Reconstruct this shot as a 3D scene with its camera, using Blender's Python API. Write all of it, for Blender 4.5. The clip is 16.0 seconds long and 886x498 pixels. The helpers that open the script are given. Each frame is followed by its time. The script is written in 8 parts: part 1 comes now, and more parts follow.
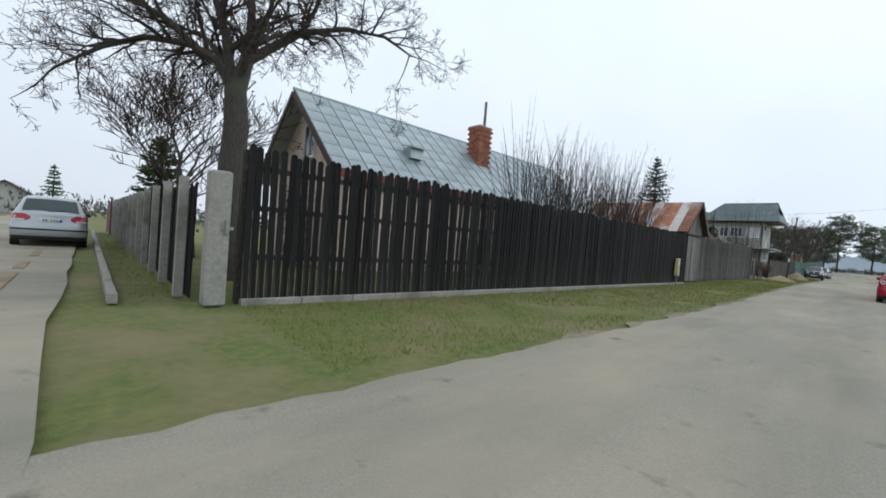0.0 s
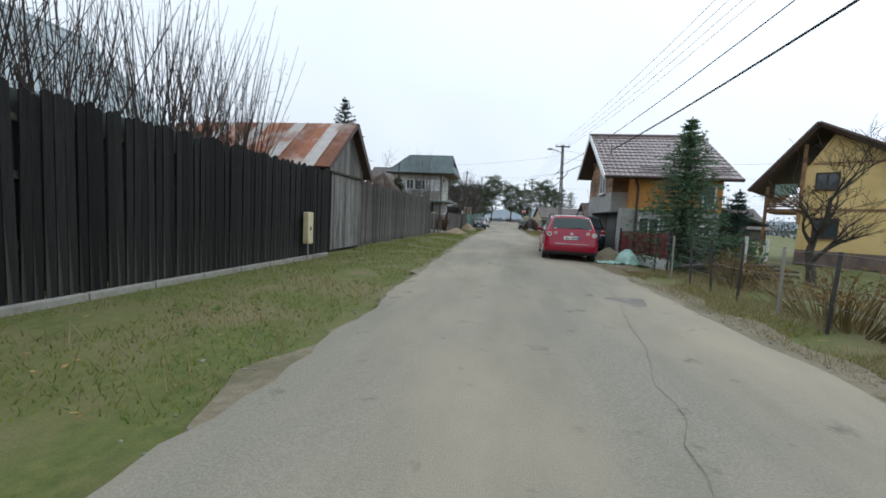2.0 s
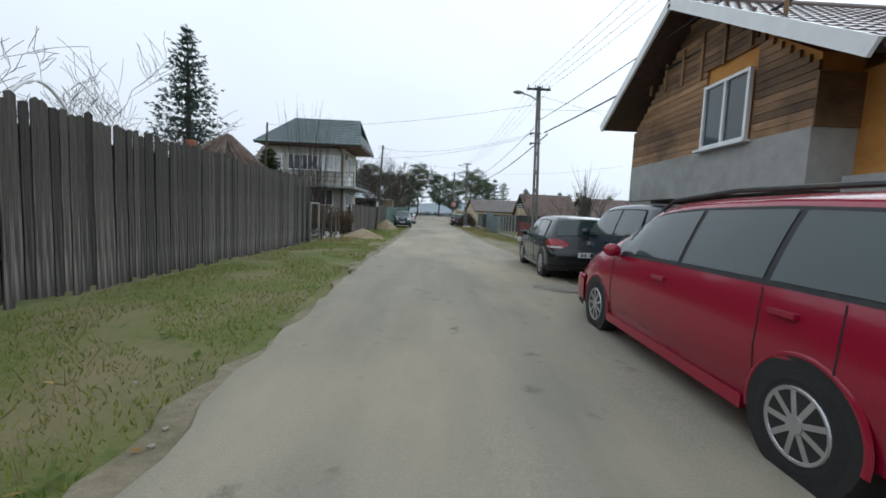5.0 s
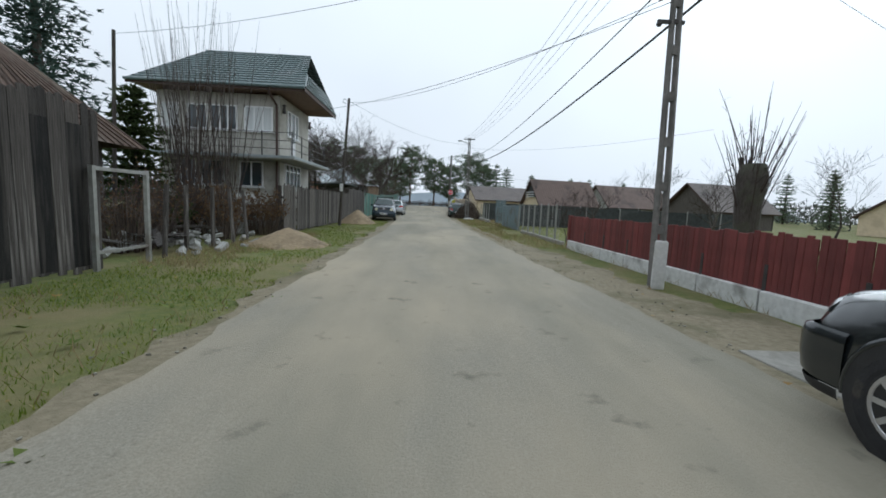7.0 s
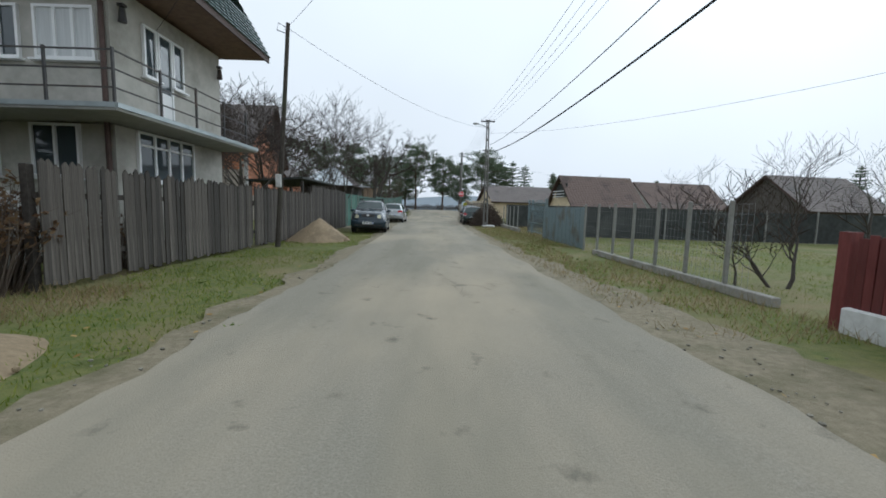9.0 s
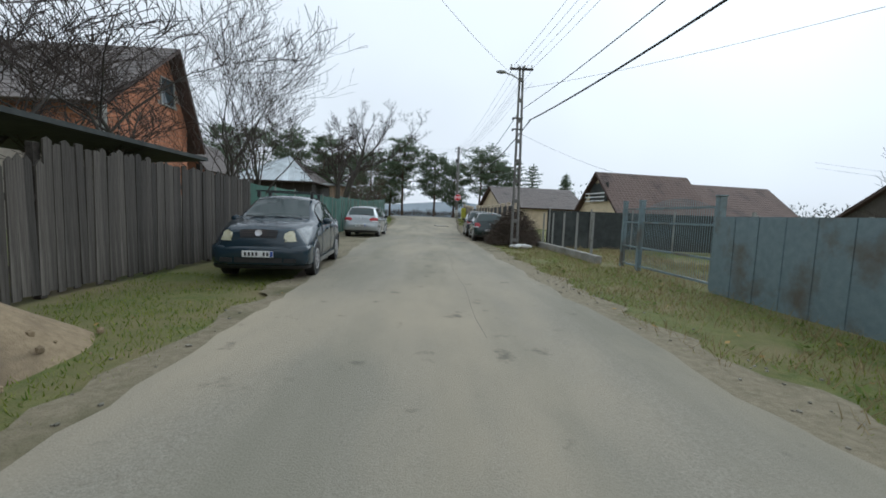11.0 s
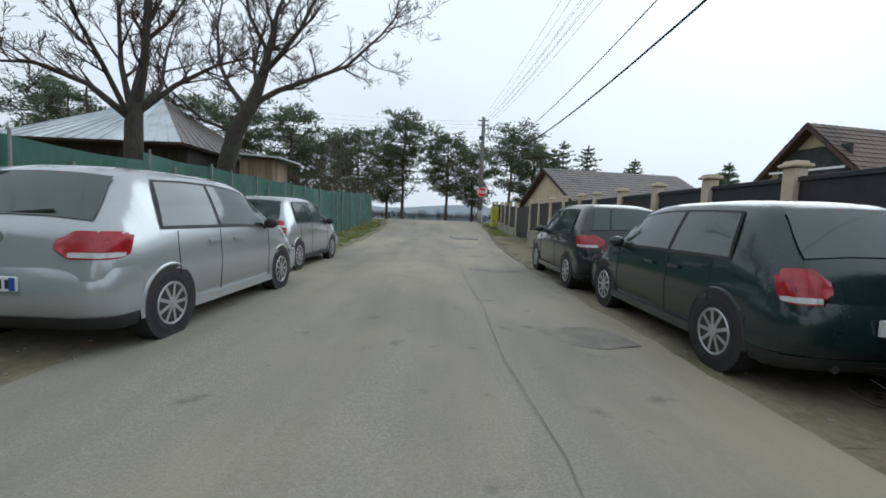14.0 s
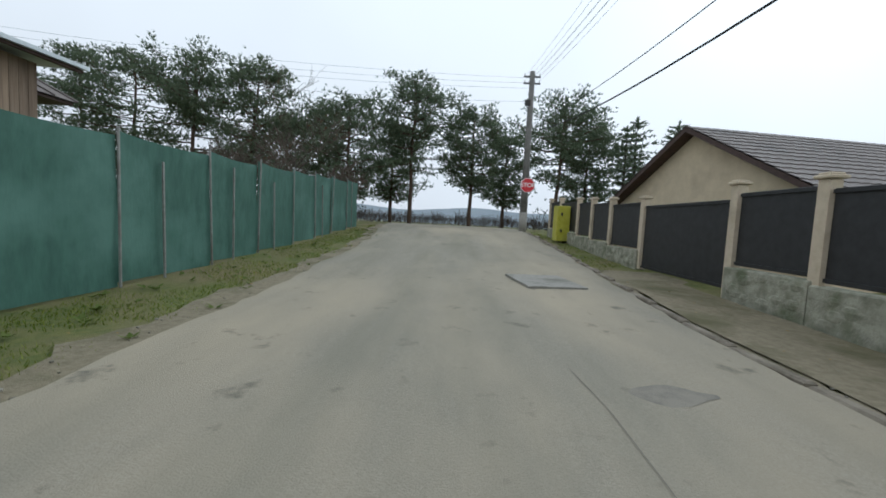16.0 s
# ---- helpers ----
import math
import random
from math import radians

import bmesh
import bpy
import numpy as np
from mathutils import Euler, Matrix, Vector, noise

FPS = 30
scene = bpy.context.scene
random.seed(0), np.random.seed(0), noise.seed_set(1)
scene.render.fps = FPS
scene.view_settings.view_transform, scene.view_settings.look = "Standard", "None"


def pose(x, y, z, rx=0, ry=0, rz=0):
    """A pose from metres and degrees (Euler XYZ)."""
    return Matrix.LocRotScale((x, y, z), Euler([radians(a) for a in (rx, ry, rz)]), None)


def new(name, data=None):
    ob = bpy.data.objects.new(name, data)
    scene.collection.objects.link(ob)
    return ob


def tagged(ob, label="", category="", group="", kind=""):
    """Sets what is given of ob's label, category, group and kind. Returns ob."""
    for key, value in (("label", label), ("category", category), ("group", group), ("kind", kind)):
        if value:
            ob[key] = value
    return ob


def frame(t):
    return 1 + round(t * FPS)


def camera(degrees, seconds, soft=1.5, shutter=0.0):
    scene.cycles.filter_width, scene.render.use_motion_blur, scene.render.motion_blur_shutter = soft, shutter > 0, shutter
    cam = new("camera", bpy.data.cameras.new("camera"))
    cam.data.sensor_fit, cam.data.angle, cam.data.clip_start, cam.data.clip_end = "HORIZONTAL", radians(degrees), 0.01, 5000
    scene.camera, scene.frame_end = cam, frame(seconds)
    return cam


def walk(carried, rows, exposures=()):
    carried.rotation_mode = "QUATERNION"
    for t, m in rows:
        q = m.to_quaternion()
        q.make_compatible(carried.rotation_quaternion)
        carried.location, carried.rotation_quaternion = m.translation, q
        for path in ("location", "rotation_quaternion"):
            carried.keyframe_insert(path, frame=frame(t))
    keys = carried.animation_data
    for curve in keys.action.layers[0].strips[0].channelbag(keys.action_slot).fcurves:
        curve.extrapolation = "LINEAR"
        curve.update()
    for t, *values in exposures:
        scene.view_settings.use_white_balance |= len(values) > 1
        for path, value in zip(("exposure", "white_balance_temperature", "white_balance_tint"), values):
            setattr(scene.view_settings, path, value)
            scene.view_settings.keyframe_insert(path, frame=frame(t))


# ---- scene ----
# ---------- camera and its walk ----------
cam = camera(96.48, 16.0, soft=1.7)
PATH = [
    (0, 2.27, 6.22, 1.30, 47.84, -1.43, 4.58),
    (0.5, 1.84, 9.60, 1.30, 38.06, -3.93, 5.26),
    (1, 1.87, 11.76, 1.33, 27.49, -4.59, 4.18),
    (1.5, 1.30, 14.94, 1.29, 16.49, -4.03, 3.62),
    (2, 1.03, 17.74, 1.32, 9.37, -4.57, 2.86),
    (2.5, 0.90, 20.17, 1.30, 5.76, -4.47, 2.99),
    (3, 0.82, 22.49, 1.30, 3.69, -4.04, 2.81),
    (3.5, 0.50, 24.55, 1.28, 0.80, -5.34, 3.10),
    (4, 0.40, 26.53, 1.38, -0.60, -4.06, 2.45),
    (4.2, 0.29, 27.30, 1.40, -1.10, -5.20, 2.10),
    (6.3, 0.32, 37.16, 1.32, -1.58, -4.43, 2.65),
    (6.5, 0.38, 38.26, 1.31, -1.81, -4.71, 2.48),
    (7, 0.46, 40.78, 1.32, -2.12, -6.38, 2.52),
    (7.5, 0.67, 42.96, 1.32, -1.97, -4.99, 2.17),
    (8, 0.62, 45.52, 1.31, -2.18, -5.56, 1.61),
    (8.5, 0.65, 47.77, 1.30, -1.32, -5.72, 1.22),
    (9, 0.61, 49.99, 1.30, -0.68, -5.88, 1.51),
    (9.2, 0.60, 50.98, 1.31, 0.00, -5.52, 1.18),
    (11.3, 0.14, 63.72, 1.31, -2.87, -4.68, 2.49),
    (11.5, 0.19, 64.77, 1.31, -2.93, -4.46, 2.78),
    (12, 0.16, 67.52, 1.26, -2.71, -5.28, 2.05),
    (12.5, 0.21, 70.27, 1.24, -2.24, -4.94, 1.83),
    (13, 0.07, 73.33, 1.25, -2.03, -4.69, 2.02),
    (13.5, 0.10, 76.25, 1.22, -1.48, -5.18, 2.11),
    (14, 0.12, 79.37, 1.24, -1.05, -4.51, 2.14),
    (14.5, 0.07, 82.54, 1.34, -0.28, -4.31, 1.49),
    (15, 0.05, 86.08, 1.29, 0.86, -4.45, 0.44),
    (15.5, -0.16, 89.07, 1.29, 1.25, -3.95, 1.66),
    (16, -0.35, 91.69, 1.34, 0.99, -4.20, 2.96),
]
walk(cam, [(t, pose(x, y, z, 90 + p, 0, yw) @ pose(0, 0, 0, 0, 0, r)) for t, x, y, z, yw, p, r in PATH], exposures=[(0, 0.02, 5600, 3.0), (4, 0.08, 5560, 2.5), (6.5, -0.05, 5580, 2.0), (16, -0.08, 5580, 2.0)])

# ---------- overcast sky, soft sun ----------
world = bpy.data.worlds.new("overcast_sky")
scene.world = world
world.use_nodes = True
wt = world.node_tree
wt.nodes.clear()
sky = wt.nodes.new("ShaderNodeTexSky")
sky.sky_type = "NISHITA"
sky.sun_disc = False
sky.sun_elevation = radians(32)
sky.sun_rotation = radians(40)
sky.dust_density = 4.0
veil = wt.nodes.new("ShaderNodeHueSaturation")
veil.inputs["Saturation"].default_value = 0.06
cloud = wt.nodes.new("ShaderNodeMix")
cloud.data_type = "RGBA"
cloud.inputs[0].default_value = 0.94
cloud.inputs[7].default_value = (8.0, 7.95, 8.0, 1)
way = wt.nodes.new("ShaderNodeTexCoord")
fold = wt.nodes.new("ShaderNodeTexNoise")
fold.inputs["Scale"].default_value, fold.inputs["Detail"].default_value = 1.6, 3.0
bank = wt.nodes.new("ShaderNodeMix")
bank.data_type = "RGBA"
bank.inputs[6].default_value = (6.75, 6.45, 6.5, 1)
bank.inputs[7].default_value = (9.5, 9.2, 9.2, 1)
span = wt.nodes.new("ShaderNodeMapRange")
span.inputs["From Min"].default_value, span.inputs["From Max"].default_value = 0.32, 0.68
wt.links.new(way.outputs["Generated"], fold.inputs["Vector"])
wt.links.new(fold.outputs["Fac"], span.inputs["Value"])
height = wt.nodes.new("ShaderNodeSeparateXYZ")
lift = wt.nodes.new("ShaderNodeMapRange")
lift.inputs["From Min"].default_value, lift.inputs["From Max"].default_value = 0.0, 0.55
both = wt.nodes.new("ShaderNodeMix")
both.inputs[0].default_value = 0.6
wt.links.new(way.outputs["Generated"], height.inputs[0])
wt.links.new(height.outputs[2], lift.inputs["Value"])
wt.links.new(span.outputs[0], both.inputs[2])
wt.links.new(lift.outputs[0], both.inputs[3])
wt.links.new(both.outputs[0], bank.inputs[0])
wt.links.new(bank.outputs[2], cloud.inputs[7])
bg = wt.nodes.new("ShaderNodeBackground")
bg.inputs["Strength"].default_value = 0.117
wout = wt.nodes.new("ShaderNodeOutputWorld")
wt.links.new(sky.outputs[0], veil.inputs["Color"])
wt.links.new(veil.outputs[0], cloud.inputs[6])
wt.links.new(cloud.outputs[2], bg.inputs["Color"])
wt.links.new(bg.outputs[0], wout.inputs[0])
sun_data = bpy.data.lights.new("sun", "SUN")
sun_data.energy, sun_data.angle, sun_data.color = 0.7, radians(40), (1.0, 0.97, 0.93)
sun = new("sun", sun_data)
sun.matrix_world = pose(0, 0, 60, 58, 0, 140)
scene.view_settings.exposure = 0.0


# ---------- materials ----------
def shader(name):
    m = bpy.data.materials.new(name)
    m.use_nodes = True
    return m, m.node_tree, m.node_tree.nodes["Principled BSDF"]


def noise_node(tree, scale, detail=4.0, stretch=(1, 1, 1), rough=0.6):
    co = tree.nodes.new("ShaderNodeTexCoord")
    mp = tree.nodes.new("ShaderNodeMapping")
    mp.inputs["Scale"].default_value = stretch
    n = tree.nodes.new("ShaderNodeTexNoise")
    n.inputs["Scale"].default_value, n.inputs["Detail"].default_value = scale, detail
    n.inputs["Roughness"].default_value = rough
    tree.links.new(co.outputs["Object"], mp.inputs["Vector"])
    tree.links.new(mp.outputs[0], n.inputs["Vector"])
    return n


def ramp(tree, source, low, high):
    r = tree.nodes.new("ShaderNodeMapRange")
    r.inputs["From Min"].default_value, r.inputs["From Max"].default_value = low, high
    tree.links.new(source, r.inputs["Value"])
    return r.outputs[0]


def mixed(tree, fac, a, b, blend="MIX"):
    m = tree.nodes.new("ShaderNodeMix")
    m.data_type, m.blend_type = "RGBA", blend
    if isinstance(fac, float):
        m.inputs[0].default_value = fac
    else:
        tree.links.new(fac, m.inputs[0])
    for slot, v in ((6, a), (7, b)):
        if isinstance(v, tuple):
            m.inputs[slot].default_value = (*v, 1)
        else:
            tree.links.new(v, m.inputs[slot])
    return m.outputs[2]


def surface(name, c1, c2, scale=6.0, stain=None, stain_scale=0.7, rough=0.85, bump=0.3, bump_scale=40.0,
            stretch=(1, 1, 1), metal=0.0, vary=0.0, coat=0.0, stain_low=0.5, stain_high=0.68, spec=0.5):
    """A surface with a fine and a coarse variation, relief, and a shift from piece to piece."""
    m, t, b = shader(name)
    fine = noise_node(t, scale, 6, stretch)
    col = mixed(t, ramp(t, fine.outputs["Fac"], 0.32, 0.68), c1, c2)
    if stain:
        big = noise_node(t, stain_scale, 5, stretch if stretch[2] < 0.5 else (1, 1, 1))
        col = mixed(t, ramp(t, big.outputs["Fac"], stain_low, stain_high), col, stain)
    if vary:
        info = t.nodes.new("ShaderNodeObjectInfo")
        hs = t.nodes.new("ShaderNodeHueSaturation")
        v = t.nodes.new("ShaderNodeMapRange")
        v.inputs["To Min"].default_value, v.inputs["To Max"].default_value = 1 - vary, 1 + vary
        t.links.new(info.outputs["Random"], v.inputs["Value"])
        t.links.new(v.outputs[0], hs.inputs["Value"])
        t.links.new(col, hs.inputs["Color"])
        col = hs.outputs[0]
    t.links.new(col, b.inputs["Base Color"])
    b.inputs["Roughness"].default_value, b.inputs["Metallic"].default_value = rough, metal
    b.inputs["Coat Weight"].default_value = coat
    b.inputs["Specular IOR Level"].default_value = spec
    if bump:
        bn = noise_node(t, bump_scale, 5, stretch)
        bp = t.nodes.new("ShaderNodeBump")
        bp.inputs["Strength"].default_value, bp.inputs["Distance"].default_value = bump, 0.02
        t.links.new(bn.outputs["Fac"], bp.inputs["Height"])
        t.links.new(bp.outputs[0], b.inputs["Normal"])
    return m


def island_surface(name, c1, c2, rough=0.9, thin=0.0):
    """For leaves, blades and twigs: each loose piece has its own shade."""
    m, t, b = shader(name)
    g = t.nodes.new("ShaderNodeNewGeometry")
    t.links.new(mixed(t, g.outputs["Random Per Island"], c1, c2), b.inputs["Base Color"])
    b.inputs["Roughness"].default_value = rough
    b.inputs["Specular IOR Level"].default_value = 0.25
    if thin:
        back = t.nodes.new("ShaderNodeBsdfTranslucent")
        mix = t.nodes.new("ShaderNodeMixShader")
        mix.inputs[0].default_value = thin
        end = [n for n in t.nodes if n.bl_idname == "ShaderNodeOutputMaterial"][0]
        t.links.new(b.inputs["Base Color"].links[0].from_socket, back.inputs["Color"])
        t.links.new(b.outputs[0], mix.inputs[1])
        t.links.new(back.outputs[0], mix.inputs[2])
        t.links.new(mix.outputs[0], end.inputs["Surface"])
    return m


def glass(name, tint=(0.03, 0.04, 0.045), rough=0.04):
    m, t, b = shader(name)
    n = noise_node(t, 0.8, 3)
    t.links.new(mixed(t, n.outputs["Fac"], tint, tuple(min(1, c * 2.2 + 0.01) for c in tint)), b.inputs["Base Color"])
    b.inputs["Roughness"].default_value = rough
    b.inputs["IOR"].default_value = 1.55
    b.inputs["Coat Weight"].default_value = 0.15
    return m


M = {}


def road_surface():
    m, t, b = shader("worn_asphalt")
    grain = noise_node(t, 55, 6)
    col = mixed(t, ramp(t, grain.outputs["Fac"], 0.3, 0.7), (0.236, 0.216, 0.170), (0.348, 0.322, 0.259))
    streak = noise_node(t, 1.1, 5, (1.0, 0.10, 1.0))
    col = mixed(t, ramp(t, streak.outputs["Fac"], 0.42, 0.66), col, (0.240, 0.226, 0.174))
    dust = noise_node(t, 0.28, 6, (1.3, 0.5, 1))
    col = mixed(t, ramp(t, dust.outputs["Fac"], 0.44, 0.68), col, (0.40, 0.348, 0.258))
    spot = noise_node(t, 2.6, 6)
    col = mixed(t, ramp(t, spot.outputs["Fac"], 0.62, 0.72), col, (0.185, 0.172, 0.134))
    t.links.new(col, b.inputs["Base Color"])
    b.inputs["Roughness"].default_value = 0.92
    b.inputs["Specular IOR Level"].default_value = 0.3
    bp = t.nodes.new("ShaderNodeBump")
    bp.inputs["Strength"].default_value, bp.inputs["Distance"].default_value = 0.55, 0.02
    t.links.new(noise_node(t, 85, 5).outputs["Fac"], bp.inputs["Height"])
    t.links.new(bp.outputs[0], b.inputs["Normal"])
    return m


M["asphalt"] = road_surface()
M["asphalt_dark"] = surface("asphalt_patch", (0.165, 0.152, 0.128), (0.225, 0.208, 0.175), 30, (0.26, 0.238, 0.195), 2.2, 0.92, 0.5, 90, stain_low=0.42, stain_high=0.58)
M["crack_line"] = surface("crack_line", (0.09, 0.083, 0.07), (0.15, 0.138, 0.115), 30, (0.22, 0.2, 0.165), 2.5, 0.95, 0.3, 60, stain_low=0.45, stain_high=0.6)
M["dirt"] = surface("sandy_dirt", (0.185, 0.158, 0.10), (0.275, 0.238, 0.16), 12, (0.115, 0.105, 0.05), 0.9, 0.95, 0.8, 45)
M["sand"] = surface("heaped_sand", (0.25, 0.19, 0.115), (0.36, 0.28, 0.175), 14, (0.19, 0.145, 0.09), 1.6, 0.95, 0.9, 60)
M["grass_soil"] = surface("mown_grass", (0.085, 0.115, 0.024), (0.165, 0.172, 0.046), 9, (0.21, 0.175, 0.085), 0.55, 0.95, 0.9, 50, stain_low=0.44, stain_high=0.66)
M["far_field"] = surface("far_field", (0.10, 0.105, 0.055), (0.15, 0.135, 0.08), 0.6, (0.09, 0.085, 0.06), 0.05, 0.95, 0.3, 3)
M["blade"] = island_surface("grass_blades", (0.085, 0.145, 0.012), (0.27, 0.295, 0.06), thin=0.4)
M["blade_dry"] = island_surface("dry_grass_blades", (0.20, 0.155, 0.075), (0.36, 0.29, 0.16), thin=0.4)
M["weed"] = island_surface("broad_weeds", (0.10, 0.15, 0.03), (0.19, 0.23, 0.07), thin=0.4)
M["leaf_dry"] = island_surface("fallen_leaves", (0.22, 0.13, 0.04), (0.38, 0.26, 0.10))
M["stone_bits"] = island_surface("gravel_bits", (0.15, 0.14, 0.11), (0.32, 0.30, 0.25))
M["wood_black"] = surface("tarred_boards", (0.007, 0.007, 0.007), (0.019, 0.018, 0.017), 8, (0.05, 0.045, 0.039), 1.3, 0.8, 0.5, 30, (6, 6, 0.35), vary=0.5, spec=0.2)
M["wood_grey"] = surface("weathered_boards", (0.031, 0.027, 0.024), (0.088, 0.077, 0.067), 7, (0.22, 0.205, 0.185), 1.9, 0.9, 0.6, 30, (9, 9, 0.3), vary=0.5, stain_low=0.53, stain_high=0.72)
M["wood_brown"] = surface("brown_boards", (0.045, 0.039, 0.033), (0.105, 0.093, 0.08), 7, (0.17, 0.155, 0.135), 1.5, 0.88, 0.5, 30, (8, 8, 0.3), vary=0.45, stain_low=0.56, stain_high=0.76)
M["plank_new"] = surface("sawn_planks", (0.22, 0.125, 0.06), (0.34, 0.21, 0.11), 5, (0.13, 0.08, 0.045), 1.3, 0.75, 0.4, 25, (0.5, 0.5, 6), vary=0.45)
M["shed_board"] = surface("pale_shed_boards", (0.26, 0.185, 0.125), (0.38, 0.285, 0.20), 6, (0.18, 0.125, 0.085), 1.4, 0.85, 0.4, 25, (8, 8, 0.3), vary=0.25)
M["wood_pale"] = surface("streaked_old_boards", (0.10, 0.096, 0.088), (0.27, 0.26, 0.24), 7, (0.035, 0.033, 0.03), 2.2, 0.9, 0.6, 30, (9, 9, 0.35), vary=0.4, stain_low=0.50, stain_high=0.66)
M["rail"] = surface("fence_rail", (0.03, 0.026, 0.022), (0.07, 0.06, 0.05), 6, None, 1, 0.9, 0.4, 30, (3, 3, 3))
M["concrete"] = surface("rough_concrete", (0.25, 0.24, 0.21), (0.34, 0.325, 0.29), 14, (0.17, 0.165, 0.135), 1.5, 0.9, 0.5, 60)
M["concrete_white"] = surface("limewashed_concrete", (0.55, 0.55, 0.53), (0.70, 0.70, 0.68), 12, (0.30, 0.29, 0.27), 1.6, 0.9, 0.4, 50, stain_low=0.55, stain_high=0.72)
M["pole_concrete"] = surface("pole_concrete", (0.14, 0.135, 0.125), (0.21, 0.20, 0.185), 10, (0.09, 0.088, 0.08), 1.2, 0.9, 0.4, 60)
M["plaster_pink"] = surface("pink_plaster", (0.60, 0.47, 0.39), (0.68, 0.55, 0.47), 5, (0.42, 0.31, 0.22), 1.0, 0.9, 0.2, 60, stain_low=0.58)
M["plaster_grey"] = surface("grey_render", (0.33, 0.33, 0.31), (0.41, 0.41, 0.385), 5, (0.27, 0.265, 0.24), 0.7, 0.92, 0.3, 70)
M["plaster_old"] = surface("bare_grey_render", (0.40, 0.39, 0.345), (0.50, 0.485, 0.44), 4, (0.29, 0.28, 0.24), 0.8, 0.92, 0.3, 60)
M["plaster_yellow"] = surface("yellow_plaster", (0.72, 0.54, 0.23), (0.77, 0.60, 0.28), 4, (0.62, 0.46, 0.19), 0.7, 0.85, 0.15, 80)
M["plaster_beige"] = surface("beige_plaster", (0.60, 0.50, 0.34), (0.68, 0.57, 0.40), 4, (0.50, 0.41, 0.28), 0.7, 0.88, 0.15, 80)
M["orange_board"] = surface("orange_sheathing", (0.52, 0.235, 0.05), (0.60, 0.30, 0.08), 6, (0.40, 0.18, 0.045), 1.1, 0.85, 0.25, 60)
M["yellow_trim"] = surface("yellow_foam_trim", (0.62, 0.50, 0.10), (0.70, 0.58, 0.16), 8, None, 1, 0.8, 0.2, 60)
M["foundation"] = surface("dark_plinth", (0.16, 0.12, 0.10), (0.21, 0.16, 0.135), 8, (0.11, 0.09, 0.08), 1.2, 0.9, 0.3, 60)
M["zinc"] = surface("grey_sheet_metal", (0.33, 0.375, 0.385), (0.40, 0.445, 0.455), 2.2, (0.25, 0.285, 0.285), 0.9, 0.42, 0.15, 12, metal=0.35, vary=0.12)
M["zinc_white"] = surface("pale_sheet_metal", (0.55, 0.60, 0.62), (0.66, 0.71, 0.73), 2.0, (0.42, 0.46, 0.47), 0.8, 0.45, 0.15, 12, metal=0.25, vary=0.12)
M["rust"] = surface("rusted_sheet", (0.20, 0.075, 0.035), (0.30, 0.13, 0.07), 3.0, (0.42, 0.37, 0.33), 0.9, 0.75, 0.3, 25, (1, 1, 1), vary=0.5, stain_low=0.5, stain_high=0.7)
M["sheet_pale"] = surface("pale_worn_sheet", (0.42, 0.39, 0.36), (0.52, 0.49, 0.46), 3.0, (0.28, 0.14, 0.09), 0.9, 0.6, 0.2, 25, vary=0.25)
M["rust_tin"] = surface("rusted_tin_roof", (0.10, 0.068, 0.052), (0.16, 0.115, 0.09), 3, (0.22, 0.19, 0.155), 1.2, 0.8, 0.3, 25, vary=0.35)
M["tile_brownred"] = surface("brown_metal_tile", (0.145, 0.105, 0.10), (0.20, 0.15, 0.145), 5, (0.11, 0.082, 0.08), 0.7, 0.42, 0.1, 30, coat=0.15)
M["tile_green"] = surface("green_metal_tile", (0.085, 0.125, 0.125), (0.125, 0.17, 0.17), 4, (0.16, 0.19, 0.19), 0.6, 0.4, 0.1, 30, coat=0.15)
M["tile_brown"] = surface("brown_roof_tile", (0.125, 0.088, 0.072), (0.175, 0.125, 0.105), 5, (0.09, 0.066, 0.056), 0.6, 0.7, 0.2, 30)
M["tile_grey"] = surface("grey_brown_roof", (0.145, 0.125, 0.115), (0.20, 0.175, 0.16), 5, (0.10, 0.09, 0.085), 0.6, 0.7, 0.2, 30)
M["soffit_wood"] = surface("brown_soffit_boards", (0.13, 0.08, 0.055), (0.20, 0.13, 0.09), 8, None, 1, 0.65, 0.3, 30)
M["eave_dark"] = surface("dark_eave_boards", (0.05, 0.03, 0.024), (0.085, 0.052, 0.042), 8, None, 1, 0.7, 0.3, 30)
M["eave_wine"] = surface("dark_red_eave", (0.13, 0.022, 0.022), (0.19, 0.035, 0.035), 8, (0.08, 0.02, 0.02), 1, 0.6, 0.2, 30)
M["fence_red"] = surface("dark_red_paint", (0.12, 0.024, 0.022), (0.18, 0.042, 0.038), 6, (0.09, 0.028, 0.026), 1.4, 0.65, 0.2, 30, (3, 3, 0.4), vary=0.28)
M["net_green"] = surface("green_shade_net", (0.036, 0.10, 0.074), (0.06, 0.148, 0.112), 3, (0.095, 0.20, 0.16), 0.5, 0.75, 0.35, 12, (2, 2, 0.6))
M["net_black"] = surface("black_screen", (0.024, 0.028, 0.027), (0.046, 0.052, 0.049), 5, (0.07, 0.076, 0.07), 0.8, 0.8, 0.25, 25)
M["panel_dark"] = surface("anthracite_panel", (0.018, 0.018, 0.019), (0.032, 0.032, 0.034), 6, None, 1, 0.55, 0.1, 25)
M["pillar_cream"] = surface("cream_pillar_render", (0.55, 0.46, 0.33), (0.63, 0.54, 0.41), 8, (0.44, 0.37, 0.27), 1.6, 0.88, 0.3, 60)
M["kerb_worn"] = surface("soiled_kerb_stone", (0.17, 0.145, 0.11), (0.29, 0.255, 0.20), 7, (0.10, 0.085, 0.06), 1.5, 0.92, 0.5, 40)
